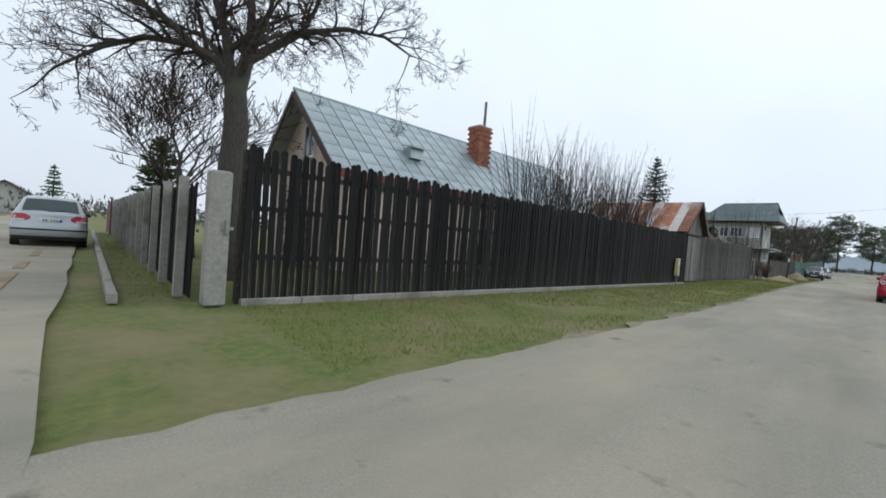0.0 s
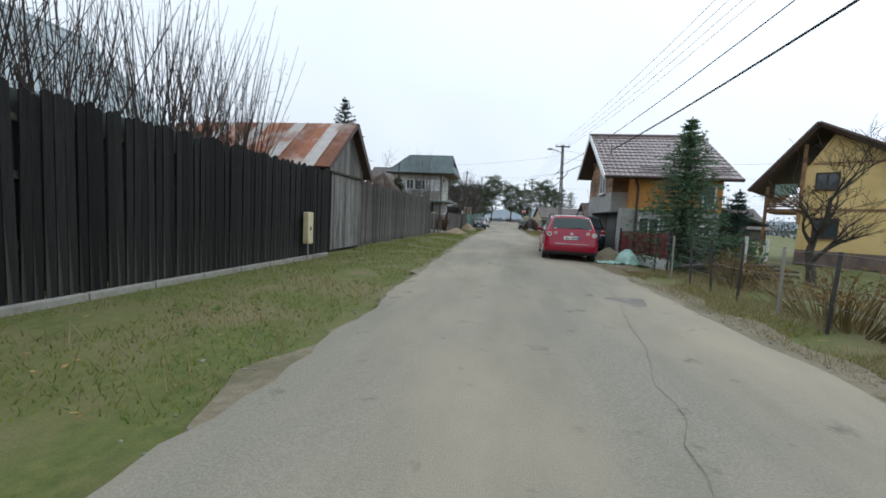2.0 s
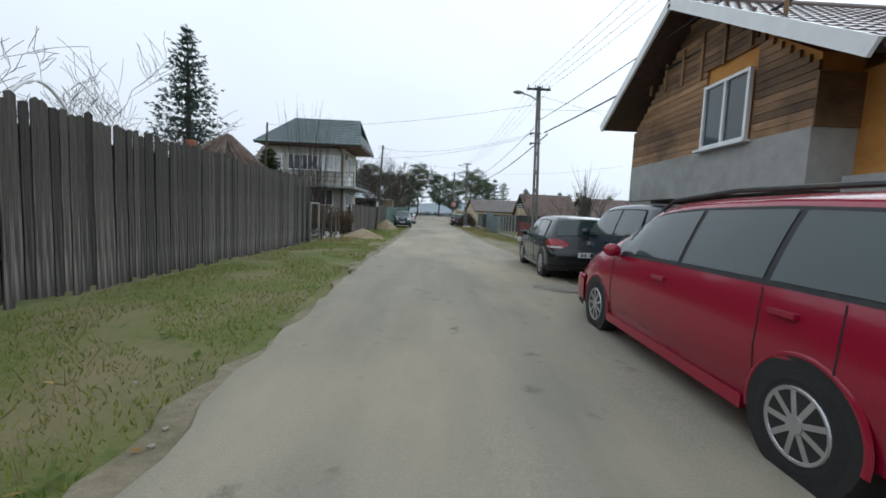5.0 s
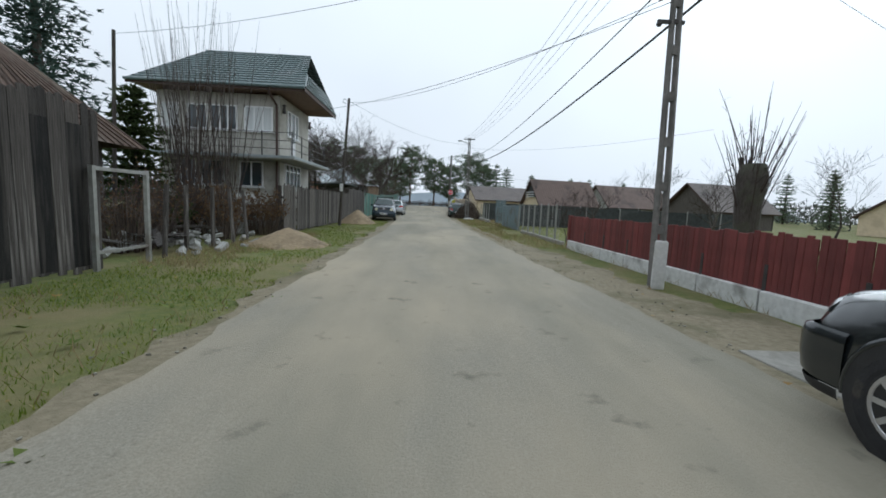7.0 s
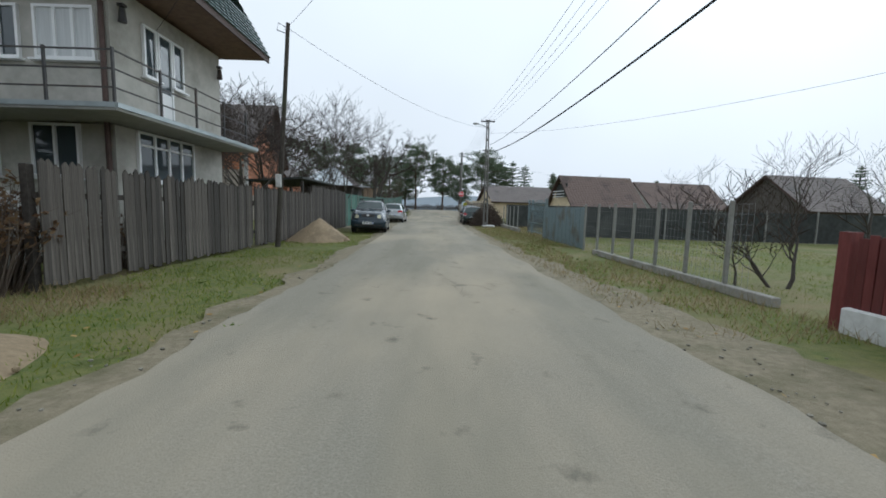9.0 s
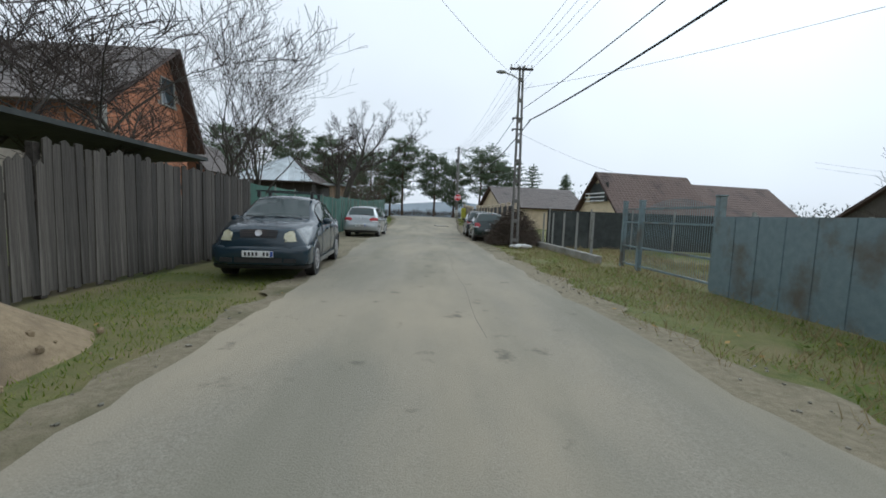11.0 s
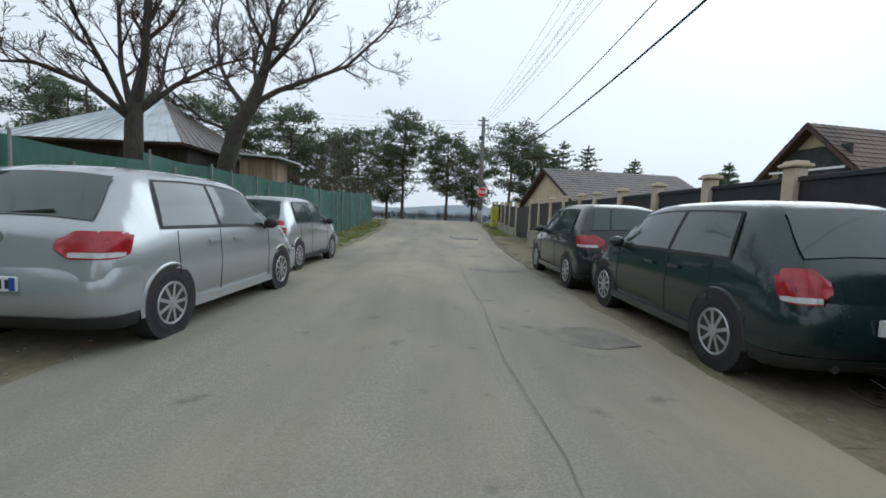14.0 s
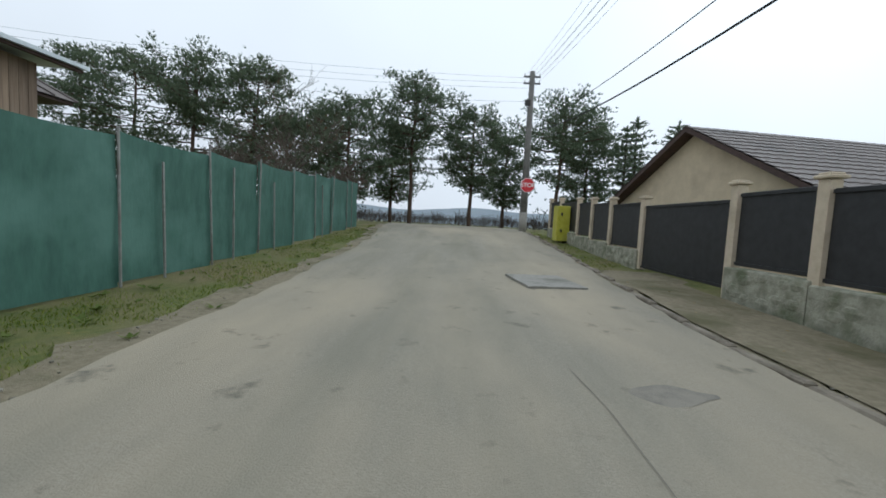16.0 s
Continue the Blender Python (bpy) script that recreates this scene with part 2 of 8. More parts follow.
M["stone_base"] = surface("lichened_stone_base", (0.21, 0.21, 0.155), (0.43, 0.415, 0.33), 5, (0.15, 0.165, 0.10), 2.2, 0.92, 0.6, 30)
M["steel_blue"] = surface("grey_blue_steel", (0.16, 0.215, 0.235), (0.21, 0.27, 0.29), 8, (0.13, 0.12, 0.10), 1.3, 0.5, 0.15, 40, metal=0.2)
M["steel_grey"] = surface("galvanised_post", (0.23, 0.23, 0.21), (0.32, 0.32, 0.30), 10, (0.16, 0.14, 0.12), 1.5, 0.55, 0.2, 40, metal=0.4)
M["iron_dark"] = surface("dark_iron", (0.022, 0.022, 0.022), (0.05, 0.047, 0.045), 10, (0.09, 0.06, 0.045), 1.5, 0.6, 0.2, 40)
M["white_pvc"] = surface("white_window_frame", (0.74, 0.75, 0.75), (0.82, 0.83, 0.83), 4, None, 1, 0.35, 0.05, 40)
M["curtain"] = surface("pale_curtain", (0.50, 0.52, 0.52), (0.66, 0.68, 0.68), 3, None, 1, 0.9, 0.2, 20, (8, 8, 0.2))
M["pane"] = glass("window_glass")
M["car_glass"] = glass("car_window", (0.018, 0.03, 0.029), 0.05)
M["brick"] = surface("red_brick", (0.26, 0.085, 0.045), (0.36, 0.14, 0.08), 9, (0.16, 0.075, 0.055), 2.5, 0.9, 0.4, 60, vary=0.35)
M["mortar"] = surface("grey_mortar", (0.30, 0.26, 0.22), (0.38, 0.34, 0.29), 14, None, 1, 0.95, 0.4, 60)
M["hollow_brick"] = surface("hollow_clay_block", (0.36, 0.145, 0.075), (0.45, 0.20, 0.11), 5, (0.36, 0.29, 0.23), 0.8, 0.9, 0.4, 40, vary=0.3, stain_low=0.6)
M["bark"] = surface("grey_bark", (0.045, 0.038, 0.032), (0.09, 0.078, 0.066), 14, (0.075, 0.082, 0.05), 2, 0.95, 1.0, 40, (2, 2, 0.5))
M["bark_pine"] = surface("pine_bark", (0.07, 0.05, 0.038), (0.13, 0.085, 0.06), 12, None, 1, 0.95, 1.0, 30, (2, 2, 0.5))
M["twig"] = island_surface("bare_twigs", (0.036, 0.028, 0.024), (0.08, 0.063, 0.053))
M["twig_red"] = island_surface("reddish_twigs", (0.07, 0.054, 0.043), (0.15, 0.12, 0.095))
M["needle"] = island_surface("pine_needles", (0.10, 0.138, 0.09), (0.20, 0.24, 0.15), thin=0.45)
M["needle_spruce"] = island_surface("spruce_needles", (0.10, 0.165, 0.10), (0.20, 0.28, 0.165), thin=0.5)
M["needle_blue"] = island_surface("fir_needles", (0.04, 0.068, 0.055), (0.10, 0.14, 0.115), thin=0.4)
M["thuja"] = island_surface("thuja_sprays", (0.035, 0.055, 0.018), (0.085, 0.11, 0.04), thin=0.4)
M["bronze_leaf"] = island_surface("withered_leaves", (0.10, 0.055, 0.035), (0.22, 0.15, 0.08), thin=0.4)
M["rubber"] = surface("tyre_rubber", (0.016, 0.016, 0.017), (0.028, 0.028, 0.029), 10, (0.07, 0.062, 0.05), 3, 0.9, 0.3, 60, stain_low=0.6)
M["alloy"] = surface("alloy_rim", (0.48, 0.48, 0.49), (0.60, 0.60, 0.61), 6, (0.30, 0.28, 0.25), 3, 0.35, 0.05, 40, metal=0.75)
M["trim_black"] = surface("black_trim", (0.014, 0.014, 0.015), (0.024, 0.024, 0.025), 9, None, 1, 0.6, 0.1, 60)
M["chrome"] = surface("chrome", (0.6, 0.6, 0.62), (0.72, 0.72, 0.74), 5, None, 1, 0.18, 0, 40, metal=1.0)
M["lamp_red"] = surface("red_lamp", (0.25, 0.006, 0.012), (0.40, 0.016, 0.022), 14, None, 1, 0.15, 0, 40, coat=0.4)
M["lamp_clear"] = surface("clear_lamp", (0.48, 0.50, 0.50), (0.68, 0.70, 0.70), 12, None, 1, 0.1, 0, 40, coat=0.9)
M["lamp_amber"] = surface("yellowed_lamp", (0.50, 0.47, 0.30), (0.62, 0.60, 0.45), 12, None, 1, 0.15, 0, 40, coat=0.8)
M["plate_white"] = surface("number_plate", (0.66, 0.67, 0.66), (0.74, 0.75, 0.74), 12, None, 1, 0.4, 0, 40)
M["ink"] = surface("black_characters", (0.02, 0.02, 0.02), (0.035, 0.035, 0.035), 12, None, 1, 0.6, 0, 40)
M["eu_blue"] = surface("blue_band", (0.02, 0.06, 0.30), (0.03, 0.08, 0.36), 12, None, 1, 0.5, 0, 40)
M["sign_red"] = surface("sign_red", (0.55, 0.02, 0.03), (0.65, 0.04, 0.05), 8, None, 1, 0.4, 0.05, 40)
M["sign_white"] = surface("sign_white", (0.75, 0.75, 0.75), (0.82, 0.82, 0.82), 8, None, 1, 0.45, 0.05, 40)
M["gas_yellow"] = surface("yellow_box_paint", (0.42, 0.40, 0.03), (0.52, 0.50, 0.06), 6, (0.30, 0.29, 0.05), 1.5, 0.55, 0.1, 40)
M["box_cream"] = surface("cream_meter_box", (0.50, 0.44, 0.25), (0.60, 0.54, 0.34), 6, (0.36, 0.30, 0.15), 2, 0.6, 0.1, 40)
M["tarp"] = surface("pale_green_tarpaulin", (0.35, 0.55, 0.46), (0.50, 0.68, 0.60), 4, (0.26, 0.42, 0.36), 2, 0.5, 0.4, 14)
M["sack"] = surface("white_woven_sack", (0.58, 0.58, 0.56), (0.72, 0.72, 0.70), 12, (0.42, 0.40, 0.36), 2, 0.7, 0.4, 40)
M["wire"] = surface("black_cable", (0.012, 0.012, 0.012), (0.02, 0.02, 0.02), 5, None, 1, 0.7, 0, 40)
M["wire_bare"] = surface("dull_aluminium_wire", (0.20, 0.20, 0.20), (0.27, 0.27, 0.27), 5, None, 1, 0.6, 0, 40)
M["ceramic"] = surface("white_insulator", (0.5, 0.5, 0.48), (0.6, 0.6, 0.58), 5, None, 1, 0.3, 0, 40)
M["far_wood"] = island_surface("far_trees", (0.075, 0.085, 0.07), (0.13, 0.13, 0.11))
M["far_hill"] = surface("far_hill", (0.23, 0.27, 0.30), (0.28, 0.32, 0.35), 0.01, None, 1, 1.0, 0, 1)


# ---------- mesh helpers ----------
class Shape:
    """Collects faces for one mesh."""

    def __init__(self):
        self.v, self.f = [], []

    def add(self, verts, faces):
        n = len(self.v)
        self.v.extend(tuple(p) for p in verts)
        self.f.extend(tuple(i + n for i in f) for f in faces)
        return self

    def box(self, c, s, turn=None, taper=1.0):
        """A box by centre and size; turn is a 3x3 or 4x4 matrix."""
        out = []
        for k in (-1, 1):
            q = taper if k == 1 else 1.0
            for i, j in ((-1, -1), (1, -1), (1, 1), (-1, 1)):
                p = Vector((i * s[0] / 2 * q, j * s[1] / 2 * q, k * s[2] / 2))
                out.append((turn.to_3x3() @ p if turn else p) + Vector(c))
        return self.add(out, [(3, 2, 1, 0), (4, 5, 6, 7), (0, 1, 5, 4), (1, 2, 6, 5), (2, 3, 7, 6), (3, 0, 4, 7)])

    def slab(self, c, s, bevel=0.01):
        """A box with bevelled upright and upper edges."""
        x, y, z = s[0] / 2, s[1] / 2, s[2] / 2
        b = min(bevel, x * 0.6, y * 0.6, z * 0.6)
        def ring(dx, dy, h):
            return [(c[0] + i * (x - dx) , c[1] + j * (y - dy), c[2] + h) for i, j in ((-1, -1), (1, -1), (1, 1), (-1, 1))]
        rings = [ring(b, b, -z), ring(0, 0, -z + b), ring(0, 0, z - b), ring(b, b, z)]
        vs = [p for r in rings for p in r]
        fs = [(3, 2, 1, 0), (12, 13, 14, 15)]
        for k in range(3):
            for i in range(4):
                j = (i + 1) % 4
                fs.append((4 * k + i, 4 * k + j, 4 * k + 4 + j, 4 * k + 4 + i))
        return self.add(vs, fs)

    def tube(self, a, b, r0, r1=None, n=6, caps=True):
        a, b = Vector(a), Vector(b)
        r1 = r0 if r1 is None else r1
        d = (b - a).normalized()
        u = d.cross(Vector((0, 0, 1)) if abs(d.z) < 0.9 else Vector((1, 0, 0))).normalized()
        w = d.cross(u)
        vs = []
        for p, r in ((a, r0), (b, r1)):
            for i in range(n):
                q = 2 * math.pi * i / n
                vs.append(p + u * (r * math.cos(q)) + w * (r * math.sin(q)))
        fs = [(i, (i + 1) % n, n + (i + 1) % n, n + i) for i in range(n)]
        if caps:
            fs += [tuple(range(n - 1, -1, -1)), tuple(range(n, 2 * n))]
        return self.add(vs, fs)

    def chain(self, pts, radii, n=5):
        """A bent, tapering tube through points."""
        pts = [Vector(p) for p in pts]
        vs, fs = [], []
        for k, p in enumerate(pts):
            d = (pts[min(k + 1, len(pts) - 1)] - pts[max(k - 1, 0)]).normalized()
            u = d.cross(Vector((0.13, 0.97, 0.2))).normalized()
            w = d.cross(u)
            for i in range(n):
                q = 2 * math.pi * i / n
                vs.append(p + (u * math.cos(q) + w * math.sin(q)) * radii[k])
        for k in range(len(pts) - 1):
            for i in range(n):
                j = (i + 1) % n
                fs.append((k * n + i, k * n + j, k * n + n + j, k * n + n + i))
        fs.append(tuple(range((len(pts) - 1) * n, len(pts) * n)))
        return self.add(vs, fs)

    def prism(self, outline, depth, place):
        """A flat outline (x, z) given a depth along y, then placed by a matrix."""
        n = len(outline)
        vs = [place @ Vector((x, 0, z)) for x, z in outline] + [place @ Vector((x, depth, z)) for x, z in outline]
        fs = [tuple(range(n)), tuple(range(2 * n - 1, n - 1, -1))]
        fs += [(i, n + i, n + (i + 1) % n, (i + 1) % n) for i in range(n)]
        return self.add(vs, fs)

    def ball(self, c, r, n=8, m=5, squash=(1, 1, 1)):
        vs, fs = [(c[0], c[1], c[2] - r * squash[2])], []
        for k in range(1, m):
            a = -math.pi / 2 + math.pi * k / m
            for i in range(n):
                q = 2 * math.pi * i / n
                vs.append((c[0] + r * squash[0] * math.cos(a) * math.cos(q), c[1] + r * squash[1] * math.cos(a) * math.sin(q), c[2] + r * squash[2] * math.sin(a)))
        vs.append((c[0], c[1], c[2] + r * squash[2]))
        for i in range(n):
            j = (i + 1) % n
            fs.append((0, 1 + j, 1 + i))
            for k in range(m - 2):
                fs.append((1 + k * n + i, 1 + k * n + j, 1 + k * n + n + j, 1 + k * n + n + i))
            fs.append((1 + (m - 2) * n + i, 1 + (m - 2) * n + j, len(vs) - 1))
        return self.add(vs, fs)

    def mesh(self, name, material, smooth=False):
        me = bpy.data.meshes.new(name)
        me.from_pydata(self.v, [], self.f)
        me.materials.append(M[material])
        if smooth:
            me.polygons.foreach_set("use_smooth", [True] * len(me.polygons))
        me.update()
        return me


def thing(name, at, label, category, group="", kind="", turn=0.0):
    """The empty at a thing's base."""
    ob = new(name)
    ob.empty_display_size = 0.2
    ob.matrix_basis = pose(at[0], at[1], at[2], 0, 0, turn)
    return tagged(ob, label, category, group, kind)


def part(name, shape, material, parent, label="", smooth=False, kind=""):
    ob = new(name, shape if isinstance(shape, bpy.types.Mesh) else shape.mesh(name, material, smooth))
    ob.parent = parent
    return tagged(ob, label, kind=kind)


def piece(name, me, parent, at, turn=(0, 0, 0), size=(1, 1, 1)):
    """One of many alike pieces on a shared mesh."""
    ob = new(name, me)
    ob.parent = parent
    ob.matrix_basis = pose(*at, *turn) @ Matrix.Diagonal((*size, 1))
    return ob


def setting(name, shape, material, label, category, smooth=False, kind="structure"):
    ob = new(name, shape.mesh(name, material, smooth))
    return tagged(ob, label, category, kind=kind)


def rise(y):
    """The height of the ground along the street: level, up to a crest, then down into the valley."""
    ys = (-3000, 90, 97, 104, 111, 117, 128, 150, 240, 420, 3000)
    zs = (0, 0, 0.10, 0.38, 0.75, 0.88, 0.88, 0.2, -6, -12, -12)
    return float(np.interp(y, ys, zs))


R = random.Random(7)

# ---------- ground, road, verges ----------
g = Shape()
xs = [-2500, -600, -150, -60, -40, -30, -24, -20, -16, -12, -9, -7, -5, -3, -1, 1, 3, 5, 7, 9, 12, 16, 20, 26, 34, 60, 150, 600, 2500]
ys = [-2500, -400, -60, -20, -8] + list(range(-4, 132, 2)) + [136, 142, 150, 165, 190, 240, 320, 420, 700, 1400, 2600]
vs = [(x, y, rise(y) + (0.03 * noise.noise((x * 0.5, y * 0.5, 0)) if abs(x) < 40 else 0) - 0.03) for y in ys for x in xs]
fs = [(j * len(xs) + i, j * len(xs) + i + 1, (j + 1) * len(xs) + i + 1, (j + 1) * len(xs) + i) for j in range(len(ys) - 1) for i in range(len(xs) - 1)]
g.add(vs, fs)
setting("ground", g, "grass_soil", "short patchy winter grass and bare soil", "ground", True)


def left_edge(y):
    return float(np.interp(y, (-60, 12, 20, 28, 40, 52, 60, 68, 80, 95, 106, 130), (-0.6, -0.6, -0.7, -1.0, -1.55, -1.6, -1.65, -1.9, -2.6, -3.05, -3.3, -6.0)))


def right_edge(y):
    return float(np.interp(y, (-60, 20, 28, 36, 46, 53, 62, 74, 88, 96, 104, 112, 122, 130), (4.1, 4.1, 3.95, 3.3, 3.3, 2.95, 2.65, 2.4, 2.45, 2.7, 3.3, 3.7, 4.6, 8.0)))


def ribbon(inner, outer, y0, y1, step, cols, lift, rough=0.0, seed=0.0, crown=0.0):
    """A strip of surface between two edge lines, with frayed edges."""
    s = Shape()
    n = int((y1 - y0) / step) + 1
    vs = []
    for k in range(n):
        y = y0 + (y1 - y0) * k / (n - 1)
        a = inner(y) + rough * noise.noise((y * 0.9, seed, 1.3)) + rough * 0.6 * noise.noise((y * 3.7, seed, 4.3))
        b = outer(y) + rough * noise.noise((y * 0.9, seed, 7.7)) + rough * 0.6 * noise.noise((y * 3.3, seed, 9.1))
        for i in range(cols + 1):
            q = i / cols
            x = a + (b - a) * q
            vs.append((x, y, rise(y) + lift + crown * 4 * q * (1 - q) + 0.012 * noise.noise((x * 0.8, y * 0.8, seed))))
    fs = [(k * (cols + 1) + i, k * (cols + 1) + i + 1, (k + 1) * (cols + 1) + i + 1, (k + 1) * (cols + 1) + i) for k in range(n - 1) for i in range(cols)]
    return s.add(vs, fs)


setting("dirt_shoulder_left", ribbon(lambda y: left_edge(y) - float(np.interp(y, (36, 60), (0.1, 0.45))), lambda y: left_edge(y) + 0.5, 10, 118, 0.25, 5, 0.012, 0.3, 2.0), "dirt", "bare sandy dirt strip beside the road", "verge")
setting("dirt_shoulder_right", ribbon(lambda y: right_edge(y) - 0.5, lambda y: right_edge(y) + float(np.interp(y, (38, 42, 53, 60, 78, 84, 90), (0.6, 1.3, 1.3, 0.65, 0.65, 1.0, 0.3))), 8, 118, 0.25, 6, 0.010, 0.35, 5.0), "dirt", "worn sandy dirt strip beside the road", "verge")
setting("road", ribbon(left_edge, right_edge, -60, 123, 0.3, 14, 0.03, 0.13, 3.0, 0.03), "asphalt", "worn pale grey asphalt village street", "road", True)


def bay(inner, outer, y0, y1):
    return ribbon(inner, outer, y0, y1, 0.25, 5, 0.016, 0.25, 11.0)


setting("parking_bay_left", bay(lambda y: -5.15, lambda y: left_edge(y) + 0.3, 73.0, 92.0), "dirt", "bare earth parking strip under the green fence", "verge")
setting("parking_bay_right", bay(lambda y: right_edge(y) - 0.3, lambda y: 4.9, 81.5, 91.5), "dirt", "bare earth parking strip", "verge")
setting("parking_bay_house", bay(lambda y: right_edge(y) - 0.3, lambda y: 5.1, 30.0, 46.0), "dirt", "bare earth strip before the orange house", "verge")
# the side street that meets the road at its start
side = Shape()
sv, sf = [], []
for k in range(90):
    x = 2.5 - k * 1.6
    for i in range(9):
        yy = -0.4 + 6.4 * i / 8
        sv.append((x, yy + (0.12 * noise.noise((x * 0.9, i, 0)) if i in (0, 8) else 0), 0.035))
for k in range(89):
    for i in range(8):
        sf.append((k * 9 + i, k * 9 + i + 1, k * 9 + i + 10, k * 9 + i + 9))
setting("side_road", side.add(sv, sf), "asphalt", "grey asphalt side street", "road", True)
line = Shape()
for a, b in ((-6.2, -8.4), (-9.2, -10.6), (-12.2, -14.4)):
    line.box(((a + b) / 2, 5.25, 0.044), (abs(a - b), 0.16, 0.012))
setting("trench_patch", line, "sand", "pale filled trench along the side street", "road")
side_kerb = Shape()
for k in range(24):
    side_kerb.slab((-5.6 - k * 1.02, 6.55 + 0.01 * R.uniform(-1, 1), 0.06), (1.0, 0.12, 0.16), 0.015)
setting("side_kerb", side_kerb, "concrete", "low concrete kerb of the side street", "kerb")

# patches and cracks in the road
def blot(cx, cy, rx, ry, lift=0.052, n=22, seed=0):
    s = Shape()
    ring = [(cx, cy, rise(cy) + lift + 0.006)]
    for i in range(n):
        q = 2 * math.pi * i / n
        k = 1 + 0.35 * noise.noise((math.cos(q) * 1.7 + seed, math.sin(q) * 1.7, seed))
        y = cy + ry * k * math.sin(q)
        ring.append((cx + rx * k * math.cos(q), y, rise(y) + lift))
    return s.add(ring, [(0, 1 + i, 1 + (i + 1) % n) for i in range(n)])


for i, (cx, cy, rx, ry) in enumerate(((1.9, 80.6, 0.42, 0.3), (1.7, 83.4, 0.5, 0.35), (1.4, 88.6, 0.7, 0.3), (0.95, 91.6, 0.8, 0.22), (2.3, 22.6, 0.35, 0.3), (1.2, 94.6, 0.5, 0.18), (2.9, 24.9, 0.55, 0.5), (3.2, 38.2, 1.0, 0.35))):
    setting("road_patch", blot(cx, cy, rx, ry, seed=i), "asphalt_dark", "dark patched pothole in the asphalt", "road patch")


def crack(points, width=0.009):
    s = Shape()
    vs = []
    for k, (x, y) in enumerate(points):
        w = width * (0.5 + 0.8 * abs(noise.noise((k * 1.7, x, y))))
        vs += [(x - w / 2, y - w / 2, rise(y) + 0.0655), (x + w / 2, y + w / 2, rise(y) + 0.0655)]
    fs = [(2 * k, 2 * k + 1, 2 * k + 3, 2 * k + 2) for k in range(len(points) - 1)]
    return s.add(vs, fs)


def wander(a, b, n, amp, seed):
    return [(a[0] + (b[0] - a[0]) * k / n + amp * noise.noise((k * 0.6, seed, 0)), a[1] + (b[1] - a[1]) * k / n + amp * noise.noise((k * 0.6, seed, 5))) for k in range(n + 1)]


for i, (a, b, amp) in enumerate((((-1.2, 56.0), (2.4, 56.6), 0.35), ((0.5, 57.8), (1.1, 55.4), 0.3), ((0.85, 66.0), (0.72, 95.0), 0.12), ((0.9, 55.4), (2.2, 57.4), 0.3),
                                ((-2.8, 99.6), (2.2, 100.3), 0.3), ((2.4, 30.0), (3.1, 36.0), 0.2), ((1.8, 18.0), (3.6, 29.0), 0.15), ((1.6, 40.5), (3.2, 40.0), 0.2), ((0.6, 90.0), (2.3, 90.6), 0.3))):
    setting("road_crack", crack(wander(a, b, 40, amp, i * 3.1)), "crack_line", "thin dark crack in the asphalt", "crack")
slabm = Shape()
slabm.box((1.5, 99.3, rise(99.3) + 0.062), (1.15, 1.2, 0.05), pose(0, 0, 0, 2.3, 0.6, 12))
tagged(new("concrete_slab", slabm.mesh("concrete_slab", "concrete")), "broken pale slab set into the road", "slab")

# kerb, path and grass on the right before the pillared fence
kerb = thing("kerb", (0, 0, 0), "low worn concrete kerb stones beside the road", "kerb", kind="structure")
stone = Shape().slab((0, 0, 0), (0.12, 0.96, 0.14), 0.02).mesh("kerb_stone", "kerb_worn")
for k in range(26):
    y = 88.5 + k
    x = right_edge(y) + 0.1
    piece("kerb_stone", stone, kerb, (x, y, rise(y) - 0.02), (R.uniform(-1, 1), R.uniform(-3, 3), math.degrees(math.atan2(right_edge(y - 0.5) - right_edge(y + 0.5), 1))))
setting("footpath", ribbon(lambda y: right_edge(y) + 0.25, lambda y: 4.55 + (0.3 if y > 100 else 0), 91, 101.5, 0.3, 4, 0.03, 0.05, 8.0), "dirt", "dusty earth footpath under the stone base", "path")


# ---------- grass blades, weeds, stones ----------
def blades(name, label, spots, material, height, per, lean=0.35, width=0.012):
    s = Shape()
    for x0, x1, y0, y1, count in spots:
        for _ in range(int(count * per)):
            x, y = R.uniform(x0, x1), R.uniform(y0, y1)
            if callable(spots_mask) and not spots_mask(x, y):
                continue
            h = height * R.uniform(0.4, 1.3)
            q = R.uniform(0, 6.28)
            dx, dy = math.cos(q), math.sin(q)
            z = rise(y) - 0.03
            bx, by = x + R.gauss(0, lean) * h, y + R.gauss(0, lean) * h
            s.add([(x - dy * width, y + dx * width, z), (x + dy * width, y - dx * width, z), (bx, by, z + h)], [(0, 1, 2)])
    return setting(name, s, material, label, "grass", kind="stuff")


def spots_mask(x, y):
    if left_edge(y) - 0.25 < x < right_edge(y) + 0.2:
        return False
    return noise.noise((x * 0.7, y * 0.7, 3.0)) > -0.28


blades("verge_grass", "short green grass tufts on the verge", [(-4.6, -0.6, 8, 30, 9000), (-4.9, -1.2, 30, 48, 9000), (-4.9, -1.9, 47, 70, 8000), (2.8, 5.6, 54, 79, 7000), (-5.1, -2.8, 91, 116, 9000), (2.9, 4.8, 101, 116, 3000), (5.6, 15, 56, 80, 9000), (4.0, 5.4, 22, 31, 2500), (-30, -5, 6.8, 7.4, 1200)], "blade", 0.055, 2.6, 0.5, 0.006)
blades("dry_grass", "dry straw-coloured grass beside the wire fence", [(3.9, 8.0, 18, 31, 9000), (5.6, 9.0, 70, 80, 3500), (5.2, 5.9, 46, 55, 800), (-5.0, -3.6, 48, 56, 1800), (2.9, 5.6, 54, 79, 5000), (-4.6, -1.0, 10, 46, 2200)], "blade_dry", 0.17, 1.6, 0.6, 0.006)
weeds = Shape()
